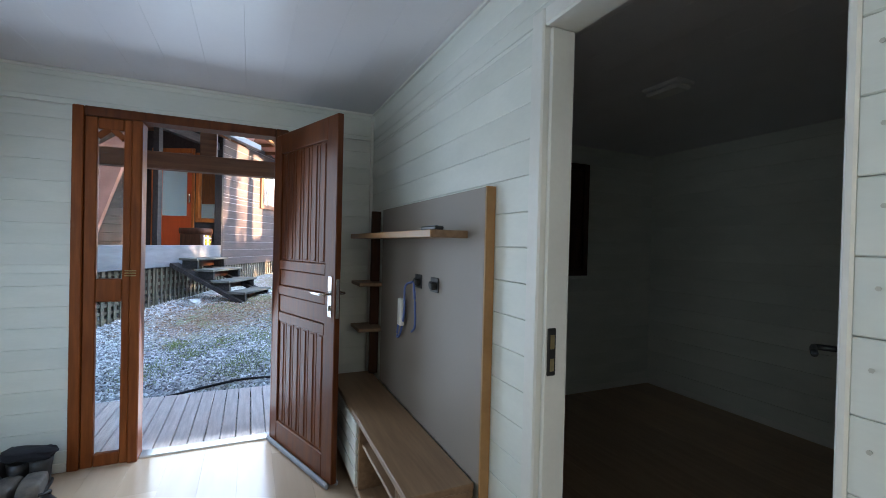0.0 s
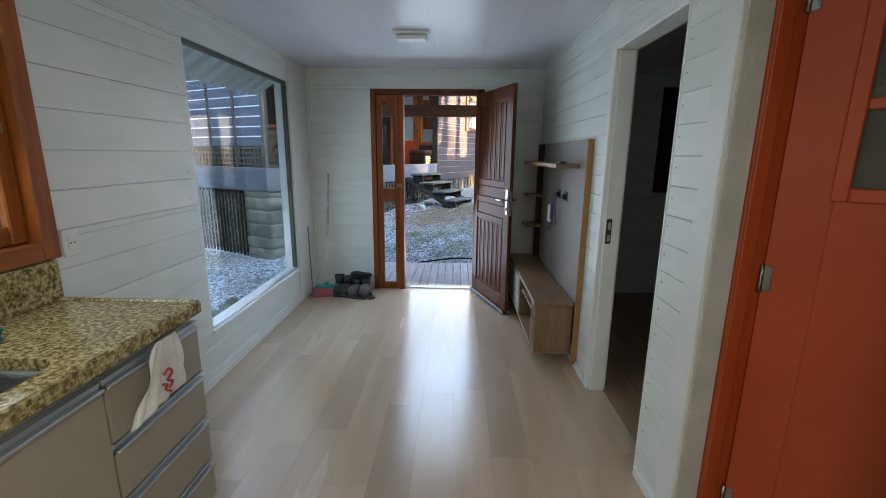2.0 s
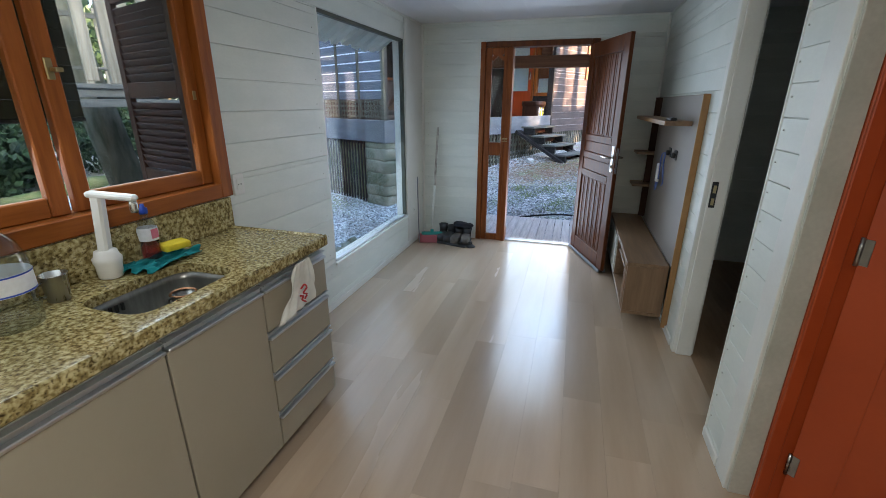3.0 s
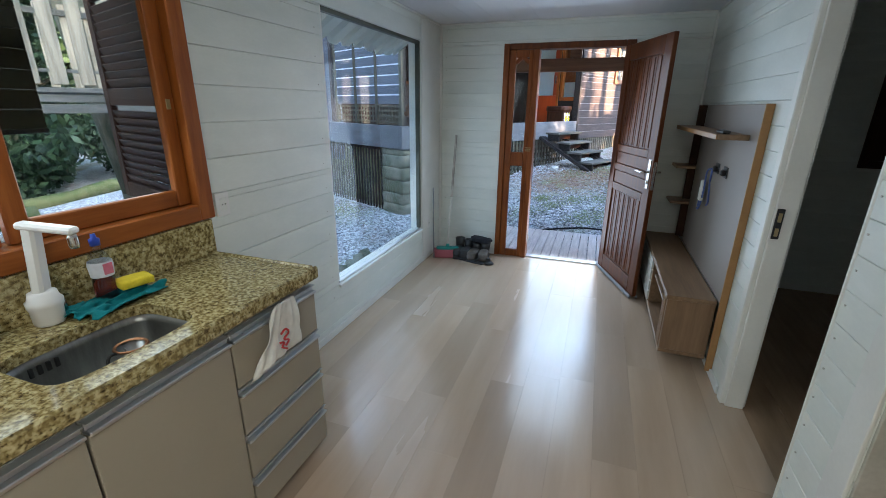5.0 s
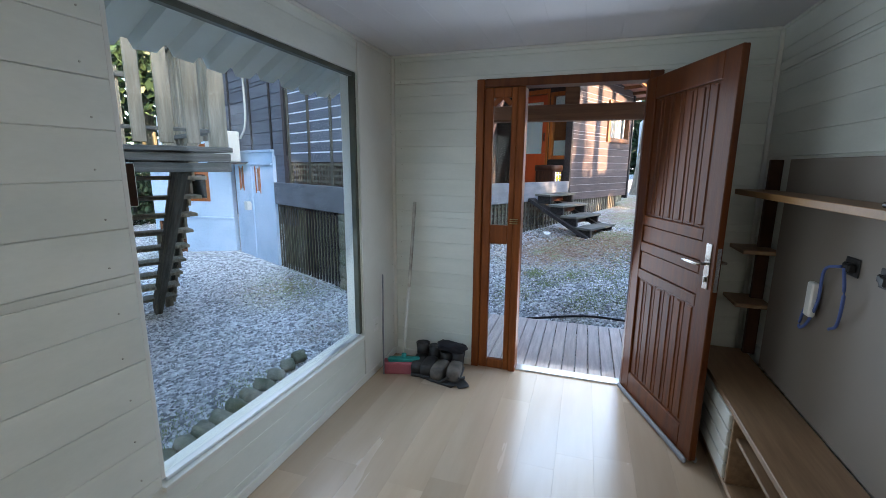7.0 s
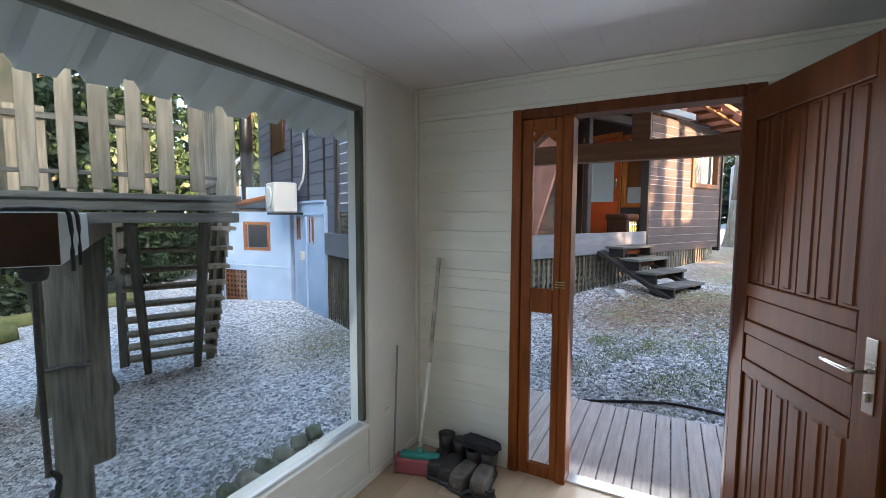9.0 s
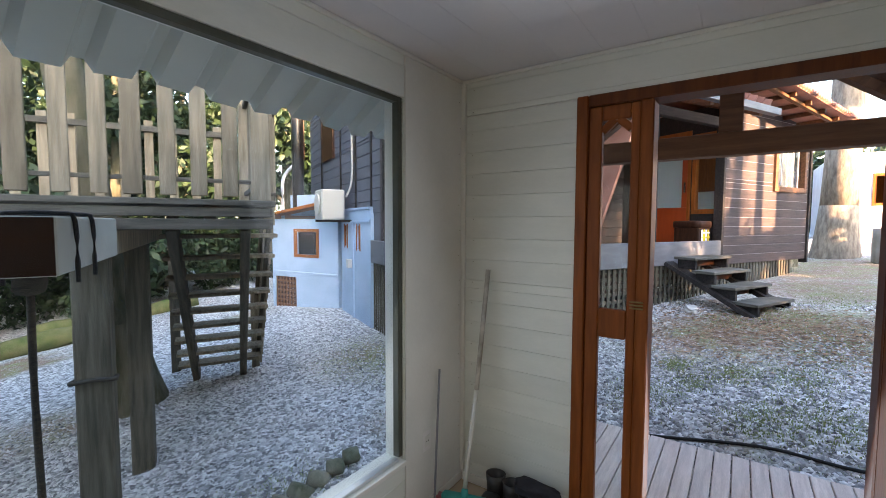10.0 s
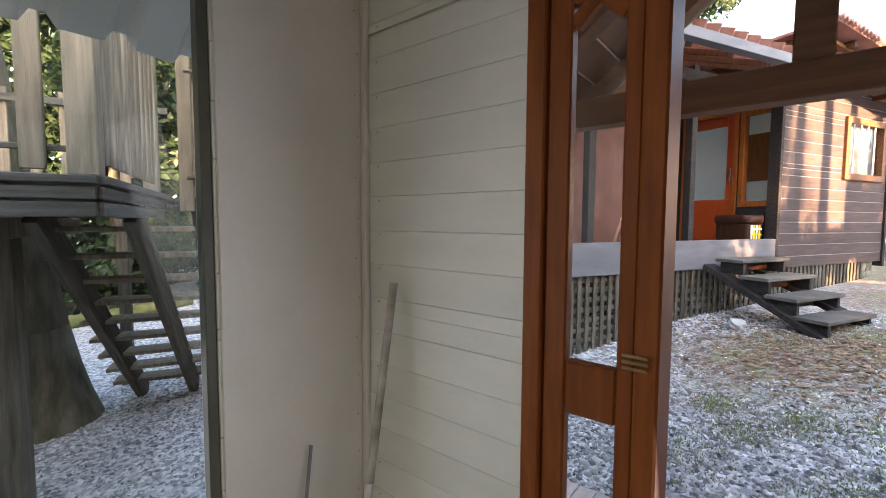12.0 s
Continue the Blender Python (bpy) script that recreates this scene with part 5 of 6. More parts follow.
TUFTS = [(2.1, 6.3, 0.5), (1.9, 5.6, 0.4), (1.25, 6.7, 0.30), (1.35, 7.3, 0.30), (1.0, 5.7, 0.22), (1.3, 5.45, 0.25), (0.55, 6.25, 0.14), (0.25, 6.0, 0.14), (0.05, 6.35, 0.12), (0.7, 5.45, 0.18), (0.45, 7.85, 0.22), (0.9, 8.2, 0.3), (-0.1, 5.6, 0.2), (1.0, 6.3, 0.18), (-3.5, 5.6, 0.5), (-2.9, 5.4, 0.35), (-2.2, 2.6, 0.25), (-1.95, 3.3, 0.25), (1.7, 9.2, 0.4)]
blades("grass", 26000, [(x, y, 1.7 * r) for x, y, r in TUFTS], "sparse short grass growing through the gravel")

# edging stones under the big window
for i in range(13):
    t = i / 12
    x, y = -1.98 + 0.10 * t, 1.95 + 1.80 * t
    e = thing("edging_stone", x, y, ground_z(x, y), "dark rounded edging stone in the gravel", "stone", "edging stones below the window")
    soft_box("stone", 0.12, 0.15, 0.10, STONE, e, pose(x, y, ground_z(x, y) + 0.025, 4 * i, 7, 20 * i), r=0.4, cuts=3, wobble=0.16, seed=i)
hs = thing("garden_hose", -3.2, 5.6, ground_z(-3.2, 5.6), "pale garden hose lying across the gravel", "hose")
tube("hose", [(x, y, ground_z(x, y) + 0.012) for x, y in [(p.x, p.y) for p in bend([(-6.9, 7.0, 0), (-5.8, 6.75, 0), (-4.7, 6.40, 0), (-4.0, 6.2, 0), (-3.27, 5.88, 0), (-2.6, 5.5, 0), (-2.1, 5.2, 0)], 8)]], 0.011, CARCASS, hs)
h2 = thing("ground_cable", 0.8, 5.05, ground_z(0.8, 5.1), "dark cable lying along the deck edge", "cable")
tube("cable", [(x, y, ground_z(x, y) + 0.012) for x, y in [(p.x, p.y) for p in bend([(-0.9, 5.02, 0), (-0.1, 5.06, 0), (0.7, 5.16, 0), (1.3, 5.12, 0), (2.2, 5.25, 0)], 8)]], 0.012, IRON, h2)

# ---- porch: deck boards, beam, king post and roof ----
dk = thing("porch_deck", 0.5, 4.3, -0.12, "weathered pinkish grey timber porch deck", "deck")
x = -0.95
while x < 2.3:
    slab("deck_board", x, x + 0.094, NY + 0.117, 4.93, -0.045, -0.018, DECK_WOOD, dk, bevel=0.004)
    x += 0.1
slab("joist", -0.95, 2.35, 4.86, 4.92, -0.16, -0.046, OLD_TIMBER, dk)
slab("joist", -0.95, 2.35, 3.80, 3.86, -0.16, -0.046, OLD_TIMBER, dk)
pr = thing("porch_roof", 0.46, 4.3, 0, "timber gabled porch roof with tie beam and king post", "porch")
slab("tie_beam", -0.95, 1.95, 4.79, 4.91, 1.985, 2.13, PORCH_WOOD, pr, bevel=0.006)
slab("king_post", 0.40, 0.53, 4.79, 4.91, 2.131, 2.76, PORCH_WOOD, pr, bevel=0.006)
for x in (-0.9, 1.82):
    slab("post", x - 0.06, x + 0.06, 4.79, 4.91, -0.30, 1.984, PORCH_WOOD, pr, bevel=0.006)
for s in (-1, 1):
    ax, ex = 0.465, 0.465 + s * 1.75
    for y in (3.83, 4.33, 4.85):
        bar("rafter", (ax, y, 2.80), (ex, y, 2.80 - 1.75 * 0.755), 0.05, 0.10, PORCH_WOOD, pr)
    bar("barge_board", (ax, 5.03, 2.86), (ex, 5.03, 2.86 - 1.75 * 0.755), 0.02, 0.10, FENCE_TIMBER, pr)
    for i in range(14):
        a, b = i / 14, (i + 1) / 14 - 0.004
        z = lambda t: 2.875 - 1.75 * 0.755 * t
        bar("roof_board", (ax + s * 1.75 * (a + b) / 2, 3.76, z((a + b) / 2)), (ax + s * 1.75 * (a + b) / 2, 5.02, z((a + b) / 2)), 0.15, 0.018, PORCH_WOOD, pr, twist=-s * 37)
# cabin outer roof, so that no sky shows above the ceiling
rf = thing("cabin_roof", 2, 0.5, TOP + 0.3, "plain sheet roof over the cabin", "roof", kind="structure")
slab("roof_sheet", WX - 0.14, 5.2, SY - 0.4, NY + 0.12, TOP + 0.262, TOP + 0.30, CONCRETE, rf)

# ---- corrugated awning above the west windows ----
bm = bmesh.new()
n, prof = 0, []
y = -1.6
while y < 3.56:
    prof += [(y, 0.0), (y + 0.10, 0.0), (y + 0.125, 0.042), (y + 0.165, 0.042), (y + 0.19, 0.0)]
    y += 0.205
cols = []
for yy, h in prof:
    cols.append([bm.verts.new((WX - 0.13 - 0.44 * t, yy, 2.37 - 0.29 * t + h + 0.01 * math.sin(yy * 9) * t)) for t in (0, 0.5, 1)])
for a, b in zip(cols, cols[1:]):
    for i in range(2):
        bm.faces.new((a[i], b[i], b[i + 1], a[i + 1]))
aw = thing("awning", WX - 0.3, 1.0, 2.1, "pale grey corrugated sheet awning above the windows", "awning")
p = part("sheet", bm, AWNING, aw)
p.modifiers.new("thickness", "SOLIDIFY").thickness = 0.003
slab("batten", WX - 0.15, WX - 0.122, -1.6, 3.56, 2.33, 2.375, OLD_TIMBER, aw)

# ---- raised timber deck with stair west of the cabin ----
# local: x along the front edge towards the south, y away from the cabin
SPACE.append(pose(-1.86, 3.09, 0, 0, 0, 63.25) @ Matrix.Diagonal((-1, 1, 1, 1)))
DT = 1.68
td = thing("raised_deck", 0, 0, -0.5, "grey weathered raised timber deck on square posts", "deck")
LEN, DEP = 6.2, 2.6
for i, (a, b) in enumerate(((DT - 0.035, DT), (DT - 0.100, DT - 0.046), (DT - 0.175, DT - 0.112))):
    slab("fascia_board", 0 if i == 0 else 0.012, LEN, -0.03 if i == 0 else -0.012, 0.02, a, b, OLD_TIMBER_LEVEL, td, bevel=0.004)
    slab("fascia_board", -0.03 if i == 0 else -0.012, 0.011, 0.021, 1.46, a, b, OLD_TIMBER_LEVEL, td, bevel=0.004)
yy = 0.022
while yy < DEP:
    slab("deck_plank", 0.012, LEN, yy, yy + 0.115, DT - 0.034, DT - 0.002, OLD_TIMBER_LEVEL, td, bevel=0.004)
    yy += 0.12
for xx in (0.30, 1.4, 2.6, 3.9):
    slab("joist", xx, xx + 0.07, 0.03, DEP, DT - 0.17, DT - 0.036, OLD_TIMBER_LEVEL, td)


def gz(x, y):
    w = SPACE[-1] @ Vector((x, y, 0))
    return ground_z(w.x, w.y)


for xx, y, s in ((0.90, 0.05, 0.155), (0.86, 1.36, 0.155), (3.4, 0.05, 0.17), (3.4, 1.3, 0.17), (5.9, 0.05, 0.17), (5.9, 1.3, 0.17)):
    slab("post", xx - s / 2, xx + s / 2, y - s / 2, y + s / 2, gz(xx, y) - 0.15, DT - 0.31 if y < 1 else DT - 0.176, OLD_TIMBER, td, bevel=0.008)
bmn = slab("cross_beam", 0.86 - 0.085, 0.86 + 0.085, -0.031, 2.5, DT - 0.308, DT - 0.178, FENCE_TIMBER, td, "thick cross beam with pale end", bevel=0.006)
slab("cross_beam", 3.4 - 0.085, 3.4 + 0.085, -0.12, 2.5, DT - 0.308, DT - 0.178, FENCE_TIMBER, td, bevel=0.006)
slab("beam_end", 0.86 - 0.088, 0.86 + 0.088, -1.06, -0.0315, DT - 0.310, DT - 0.115, BEIGE_TRIM, bmn, "thick pale painted beam end", bevel=0.006)
slab("end_grain", 0.86 - 0.084, 0.86 + 0.084, -1.066, -1.0605, DT - 0.306, DT - 0.119, SHUTTER_WOOD, bmn, "dark brown end grain", bevel=0.001)
for y in (-0.88, -0.62):
    tube("clamp", bend([(0.76, y, DT - 0.35), (0.762, y, DT - 0.13), (0.80, y, DT - 0.104), (0.92, y, DT - 0.104), (0.958, y, DT - 0.13), (0.96, y, DT - 0.35)], 3), 0.008, IRON, bmn, "black iron clamp")
# railing
rl = thing("deck_railing", 0, 0, DT, "pale weathered plank railing round the raised deck", "railing")
for xx in (0.055, 1.72, 3.4, 5.1):
    slab("post", xx - 0.055, xx + 0.055, 0.01, 0.10, DT, DT + 1.02, FENCE_TIMBER, rl, bevel=0.006)
rr = random.Random(11)
for a, b in ((0.11, 1.66), (1.78, 3.34), (3.46, 5.04)):
    slab("lower_rail", a, b, 0.045, 0.065, DT + 0.10, DT + 0.125, OLD_TIMBER_LEVEL, rl)
    slab("upper_rail", a, b, 0.045, 0.065, DT + 0.86, DT + 0.90, OLD_TIMBER_LEVEL, rl)
    xx = a + 0.07
    while xx < b - 0.08:
        w = 0.075 + 0.02 * rr.random()
        slab("baluster", xx, xx + w, 0.021, 0.043, DT + 0.02, DT + 0.93 + 0.07 * rr.random(), FENCE_TIMBER, rl, bevel=0.004)
        xx += 0.145 + 0.02 * rr.random()
slab("post", 0.005, 0.095, 1.36, 1.45, DT, DT + 1.0, FENCE_TIMBER, rl, bevel=0.006)
slab("lower_rail", 0.03, 0.06, 0.11, 1.355, DT + 0.10, DT + 0.135, OLD_TIMBER_LEVEL, rl)
slab("upper_rail", 0.03, 0.06, 0.11, 1.355, DT + 0.86, DT + 0.90, OLD_TIMBER_LEVEL, rl)
for i in range(9):
    y = 0.16 + 0.132 * i
    slab("baluster", 0.008, 0.029, y, y + 0.075, DT + 0.06, DT + 0.98, FENCE_TIMBER, rl, bevel=0.004)
for i in range(26):
    xx = 0.2 + i * 0.21
    slab("baluster", xx, xx + 0.08, DEP - 0.02, DEP, DT + 0.0, DT + 0.92, FENCE_TIMBER, rl, bevel=0.004)
slab("upper_rail", 0.1, LEN, DEP - 0.05, DEP - 0.021, DT + 0.80, DT + 0.86, OLD_TIMBER_LEVEL, rl)
# stair
sr = thing("timber_stair", 0.4, 2.6, -0.45, "open weathered timber stair down from the raised deck", "stair")
ZT = DT - 0.18
for xx, ya, yb in ((0.085, 0.96, 3.12), (0.60, 1.10, 3.36)):
    a, b = Vector((xx, ya, ZT + 0.05)), Vector((xx - 0.08, yb, gz(xx, yb) + 0.02))
    place("stringer", box_mesh(0.075, 0.20, (b - a).length, OLD_TIMBER, 0.006), sr, Matrix.Translation((a + b) / 2) @ (b - a).to_track_quat("Z", "X").to_matrix().to_4x4() @ pose(0, 0, 0, 0, 0, 90))
g0 = gz(0.3, 3.25)
Y0, Y1 = 1.12, 3.12
for i in range(9):
    t = (i + 0.75) / 9.6
    y, z = Y0 + (Y1 - Y0) * t, ZT + 0.06 + (g0 - ZT) * t
    slab("tread", -0.20, 0.70, y - 0.02, y + 0.21, z, z + 0.034, FENCE_TIMBER, sr, bevel=0.004)
for n, za, zb in (("handrail", DT + 0.92, g0 + 0.98), ("lower_handrail", DT + 0.14, g0 + 0.22)):
    bar(n, (-0.19, 1.47, za), (-0.19, 3.2, zb), 0.035, 0.06, OLD_TIMBER, sr)
for i in range(15):
    t = (i + 0.3) / 15
    y, z = 1.47 + 1.73 * t, DT + (g0 - DT) * t
    slab("baluster", -0.225, -0.2, y, y + 0.075, z + 0.02, z + 1.0, FENCE_TIMBER, sr, bevel=0.003)
slab("newel", -0.20, -0.11, 3.16, 3.25, g0 - 0.1, g0 + 1.05, FENCE_TIMBER, sr)
slab("newel", -0.20, -0.11, 1.47, 1.56, DT - 0.12, DT + 1.02, FENCE_TIMBER, sr)
slab("prop", 0.72, 0.83, 3.84, 3.95, gz(0.77, 3.9) - 0.15, DT - 0.18, OLD_TIMBER, sr)
# rope and hook under the beam
SPACE.append(SPACE[-1] @ pose(0, -0.46, 0))
rp = thing("hanging_rope", 0.86, -0.53, 0.2, "dark rope with iron hook hanging from the beam clamp", "rope")
tube("rope", bend([(0.86, -0.53, DT - 0.31), (0.862, -0.535, DT - 0.7), (0.858, -0.53, DT - 1.12)], 5), 0.011, ROPE, rp)
tube("rope_tail", bend([(0.858, -0.53, DT - 1.24), (0.85, -0.535, DT - 1.5), (0.862, -0.53, DT - 1.95), (0.87, -0.53, DT - 2.2)], 5), 0.016, ROPE, rp)
tube("hook", bend([(0.858, -0.53, DT - 1.10), (0.83, -0.53, DT - 1.14), (0.85, -0.53, DT - 1.24), (0.86, -0.47, DT - 1.22), (0.86, -0.43, DT - 1.25), (0.86, -0.42, DT - 1.32)], 5), 0.012, IRON, rp, "black iron hook")
soft_box("knot", 0.07, 0.07, 0.07, ROPE, rp, pose(0.86, -0.53, DT - 0.335), wobble=0.3, r=0.5, cuts=3)
tube("post_tie", bend([(0.99, 0.51, 0.70), (0.99, 0.42, 0.71), (0.90, 0.415, 0.72), (0.81, 0.42, 0.71), (0.81, 0.51, 0.7)], 4), 0.012, ROPE, rp)
SPACE.pop()
SPACE.pop()

# ---- dark house with veranda ----
# local: x along the sunny front, y along the side towards the blue shed
HOUSE = pose(-2.02, 5.29, 0, 0, 0, 63.25)
SPACE.append(HOUSE)
ho = thing("house", 3, 1.5, 0, "dark stained timber house with veranda, orange door and tiled roof", "house")
VF = 1.14


def planks(parent, axis, plane, u0, u1, z0, z1, pitch, material, holes=(), proud=-0.022, gap=0.012):
    z = z0
    while z < z1 - 0.02:
        for a, b, c, d in cut(u0, u1, z, min(z + pitch, z1), list(holes)):
            if d - c > 0.03:
                if axis == "y":
                    slab("plank", a, b, plane, plane + proud, c, d - gap, material, parent, bevel=0.005)
                else:
                    slab("plank", plane, plane + proud, a, b, c, d - gap, material, parent, bevel=0.005)
        z += pitch


def core(name, axis, p0, p1, u0, u1, z0, z1, holes, material, label=""):
    bm = bmesh.new()
    for a, b, c, d in cut(u0, u1, z0, z1, holes):
        if axis == "y":
            add_box(bm, a, b, p0, p1, c, d)
        else:
            add_box(bm, p0, p1, a, b, c, d)
    return part(name, bm, material, ho, label)


WH = (6.78, 7.80, 2.24, 3.00)
# pale core shows as thin pale lines between the planks
w1 = core("wall", "y", 0.0, 0.10, 5.15, 8.05, 0.88, 3.5, [WH], PALE_CORE, "dark purple-brown plank wall in evening sun")
planks(w1, "y", 0.0, 5.15, 8.05, 0.88, 3.5, 0.158, SIDING, [WH], -0.008, 0.011)
slab("corner_post", 5.09, 5.149, -0.035, 0.11, 0.88, 3.4, DARK_TIMBER, ho)
slab("corner_post", 8.051, 8.12, -0.035, 0.11, 0.80, 3.3, DARK_TIMBER, ho)
nw = slab("window", 6.70, 6.785, -0.05, 0.06, 2.14, 3.06, PORCH_WOOD, ho, "orange framed window with white bars")
slab("frame", 7.795, 7.88, -0.05, 0.06, 2.14, 3.06, PORCH_WOOD, nw)
slab("frame", 6.786, 7.794, -0.05, 0.06, 2.14, 2.235, PORCH_WOOD, nw)
slab("frame", 6.786, 7.794, -0.05, 0.06, 2.97, 3.06, PORCH_WOOD, nw)
for i in range(4):
    slab("bar", 6.93 + i * 0.21, 6.95 + i * 0.21, -0.03, -0.015, 2.236, 2.969, WHITE_PLASTIC, nw, "white window bar")
slab("pane", 6.786, 7.794, 0.02, 0.025, 2.236, 2.969, GLASS, nw, bevel=0)
slab("curtain", 6.79, 7.79, 0.06, 0.07, 2.24, 2.97, GREY_FASCIA, nw, "dim grey curtain", bevel=0)
# wall behind the veranda with door and window
DH, GH = (0.56, 1.40, VF, 3.15), (0.09, 0.50, 1.78, 3.02)
w2 = core("wall", "x", 5.15, 5.25, 0.10, 1.95, VF, 3.5, [DH, GH], DARK_TIMBER, "dark veranda end wall with orange door")
od2 = slab("door", 5.17, 5.21, 0.60, 1.36, VF + 0.01, VF + 0.70, ORANGE_PAINT, ho, "orange half-glazed house door")
slab("stile", 5.17, 5.21, 0.60, 0.72, VF + 0.701, 3.06, ORANGE_PAINT, od2)
slab("stile", 5.17, 5.21, 1.24, 1.36, VF + 0.701, 3.06, ORANGE_PAINT, od2)
slab("rail", 5.17, 5.21, 0.721, 1.239, 2.92, 3.06, ORANGE_PAINT, od2)
slab("pane", 5.185, 5.19, 0.721, 1.239, VF + 0.701, 2.919, GLASS, od2, bevel=0)
slab("handle", 5.14, 5.168, 0.64, 0.67, 2.10, 2.28, CHROME, od2, "chrome handle")
for a, b in ((0.545, 0.599), (1.361, 1.415)):
    slab("door_frame", 5.13, 5.26, a, b, VF, 3.16, FRAME_WOOD, ho)
slab("door_frame", 5.13, 5.26, 0.60, 1.36, 3.07, 3.16, FRAME_WOOD, ho)
vw = slab("window", 5.13, 5.24, 0.06, 0.12, 1.72, 3.08, FRAME_WOOD, ho, "orange framed veranda window")
slab("frame", 5.13, 5.24, 0.46, 0.52, 1.72, 3.08, FRAME_WOOD, vw)
slab("frame", 5.13, 5.24, 0.121, 0.459, 1.72, 1.80, FRAME_WOOD, vw)
slab("frame", 5.13, 5.24, 0.121, 0.459, 3.0, 3.08, FRAME_WOOD, vw)
slab("pane", 5.185, 5.19, 0.121, 0.459, 1.80, 3.0, GLASS, vw, bevel=0)
slab("inner_wall", 6.6, 6.65, 0.10, 3.0, VF, 3.4, CREAM_WALL, ho, "cream room wall behind the glass")
slab("inner_floor", 5.26, 8.0, 0.11, 3.0, VF - 0.05, VF - 0.002, CREAM_WALL, ho)
slab("inner_ceiling", 5.26, 8.0, 0.11, 3.0, 3.41, 3.44, CREAM_WALL, ho)
slab("inner_frame", 6.585, 6.598, 0.9, 1.3, 2.2, 3.0, FRAME_WOOD, ho, "orange inner window frame")
# back wall of the veranda
BH = (1.6, 2.6, 2.05, 3.0)
w3 = core("wall", "y", 1.95, 2.05, 0.0, 5.15, VF, 4.6, [BH], SIDING, "dark plank wall at the back of the veranda")
planks(w3, "y", 1.95, 0.0, 5.15, VF, 3.4, 0.165, SIDING, [BH])
bw2 = slab("window", 1.55, 2.65, 1.90, 1.99, 2.0, 2.05, FRAME_WOOD, ho, "window with orange sill")
slab("frame", 1.55, 1.60, 1.91, 1.99, 2.051, 3.05, FRAME_WOOD, bw2)
slab("frame", 2.60, 2.65, 1.91, 1.99, 2.051, 3.05, FRAME_WOOD, bw2)
slab("pane", 1.601, 2.599, 1.97, 1.975, 2.051, 3.04, DUSTY_GLASS, bw2, bevel=0)
# veranda floor, fascia and lattice
for i in range(14):
    slab("veranda_board", 0.03, 5.15, 0.03 + i * 0.137, 0.16 + i * 0.137, VF - 0.03, VF, OLD_TIMBER_LEVEL, ho, bevel=0.004)
slab("fascia", -0.03, 5.15, -0.03, 0.025, 0.93, 1.28, GREY_FASCIA, ho, "grey painted veranda edge board", bevel=0.008)
slab("fascia", -0.03, 0.024, 0.026, 2.42, 0.93, 1.28, GREY_FASCIA, ho, "grey painted veranda edge board", bevel=0.008)


def lattice(u0, u1, z0f, z1, step, w, horizontals, label):
    """A grid of slats on the sunny front, down to the ground."""
    lt = slab("lattice", u0, u1, 0.03, 0.045, z1 - 0.05, z1, DARK_TIMBER, ho, label)
    u = u0
    while u < u1:
        slab("slat", u, u + w, 0.012, 0.029, gz(u, 0) - 0.05, z1 - 0.002, OLD_TIMBER, lt, bevel=0.002)
        u += step
    if horizontals:
        z = z1 - 0.07
        while z > gz((u0 + u1) / 2, 0):
            slab("cross_slat", u0, u1, 0.030, 0.042, z, z + w, OLD_TIMBER, lt, bevel=0.002)
            z -= step
    return lt


lattice(0.5, 3.4, 0.2, 0.93, 0.105, 0.05, True, "brown square lattice under the veranda")
lattice(3.4, 5.15, 0.3, 0.93, 0.105, 0.05, True, "brown square lattice under the veranda")
lattice(5.2, 7.55, 0.5, 0.88, 0.10, 0.055, False, "brown vertical slats under the house")
# dark sheet painted in for the shade behind the slats
slab("underside", 0.4, 8.0, 0.9, 0.95, -0.3, 0.9, SHUTTER_WOOD, ho, "dark sheet standing in for shade under the house")
pil = place("pillar", None, ho)
PLACED[pil.name] = SPACE[-1]
pil["label"] = "rough stone corner pillar"
rs = random.Random(2)
for cx, cy, w, d, zt in ((0.27, 0.27, 0.54, 0.54, 0.925), (7.75, 0.2, 0.4, 0.3, 0.87)):
    z = gz(cx, cy) - 0.1
    k = 0
    while z < zt - 0.02:
        h = min(0.17 + 0.06 * rs.random(), zt - z)
        for i in range(2):
            a = w * (0.45 + 0.1 * rs.random())
            soft_box("stone", w / 2 + 0.02, d, h + 0.01, STONE, pil, pose(cx - w / 4 + i * w / 2, cy, z + h / 2), r=0.14, cuts=2, wobble=0.10, seed=k * 3 + i + cx)
        z += h
        k += 1
# side under the veranda: upright slats with a gate
sk2 = slab("slat_skirt", 0.03, 0.045, 0.56, 2.42, 0.88, 0.929, DARK_TIMBER, ho, "brown upright slats under the veranda side")
u = 0.58
while u < 2.42:
    slab("slat", 0.010, 0.029, u, u + 0.030, gz(0, u) - 0.05, 0.928, OLD_TIMBER if u > 1.45 else DARK_TIMBER, sk2, bevel=0.002)
    u += 0.085
slab("mossy_back", 0.13, 0.40, 0.56, 2.42, -0.4, 0.92, BANK, ho, "mossy bank under the veranda")
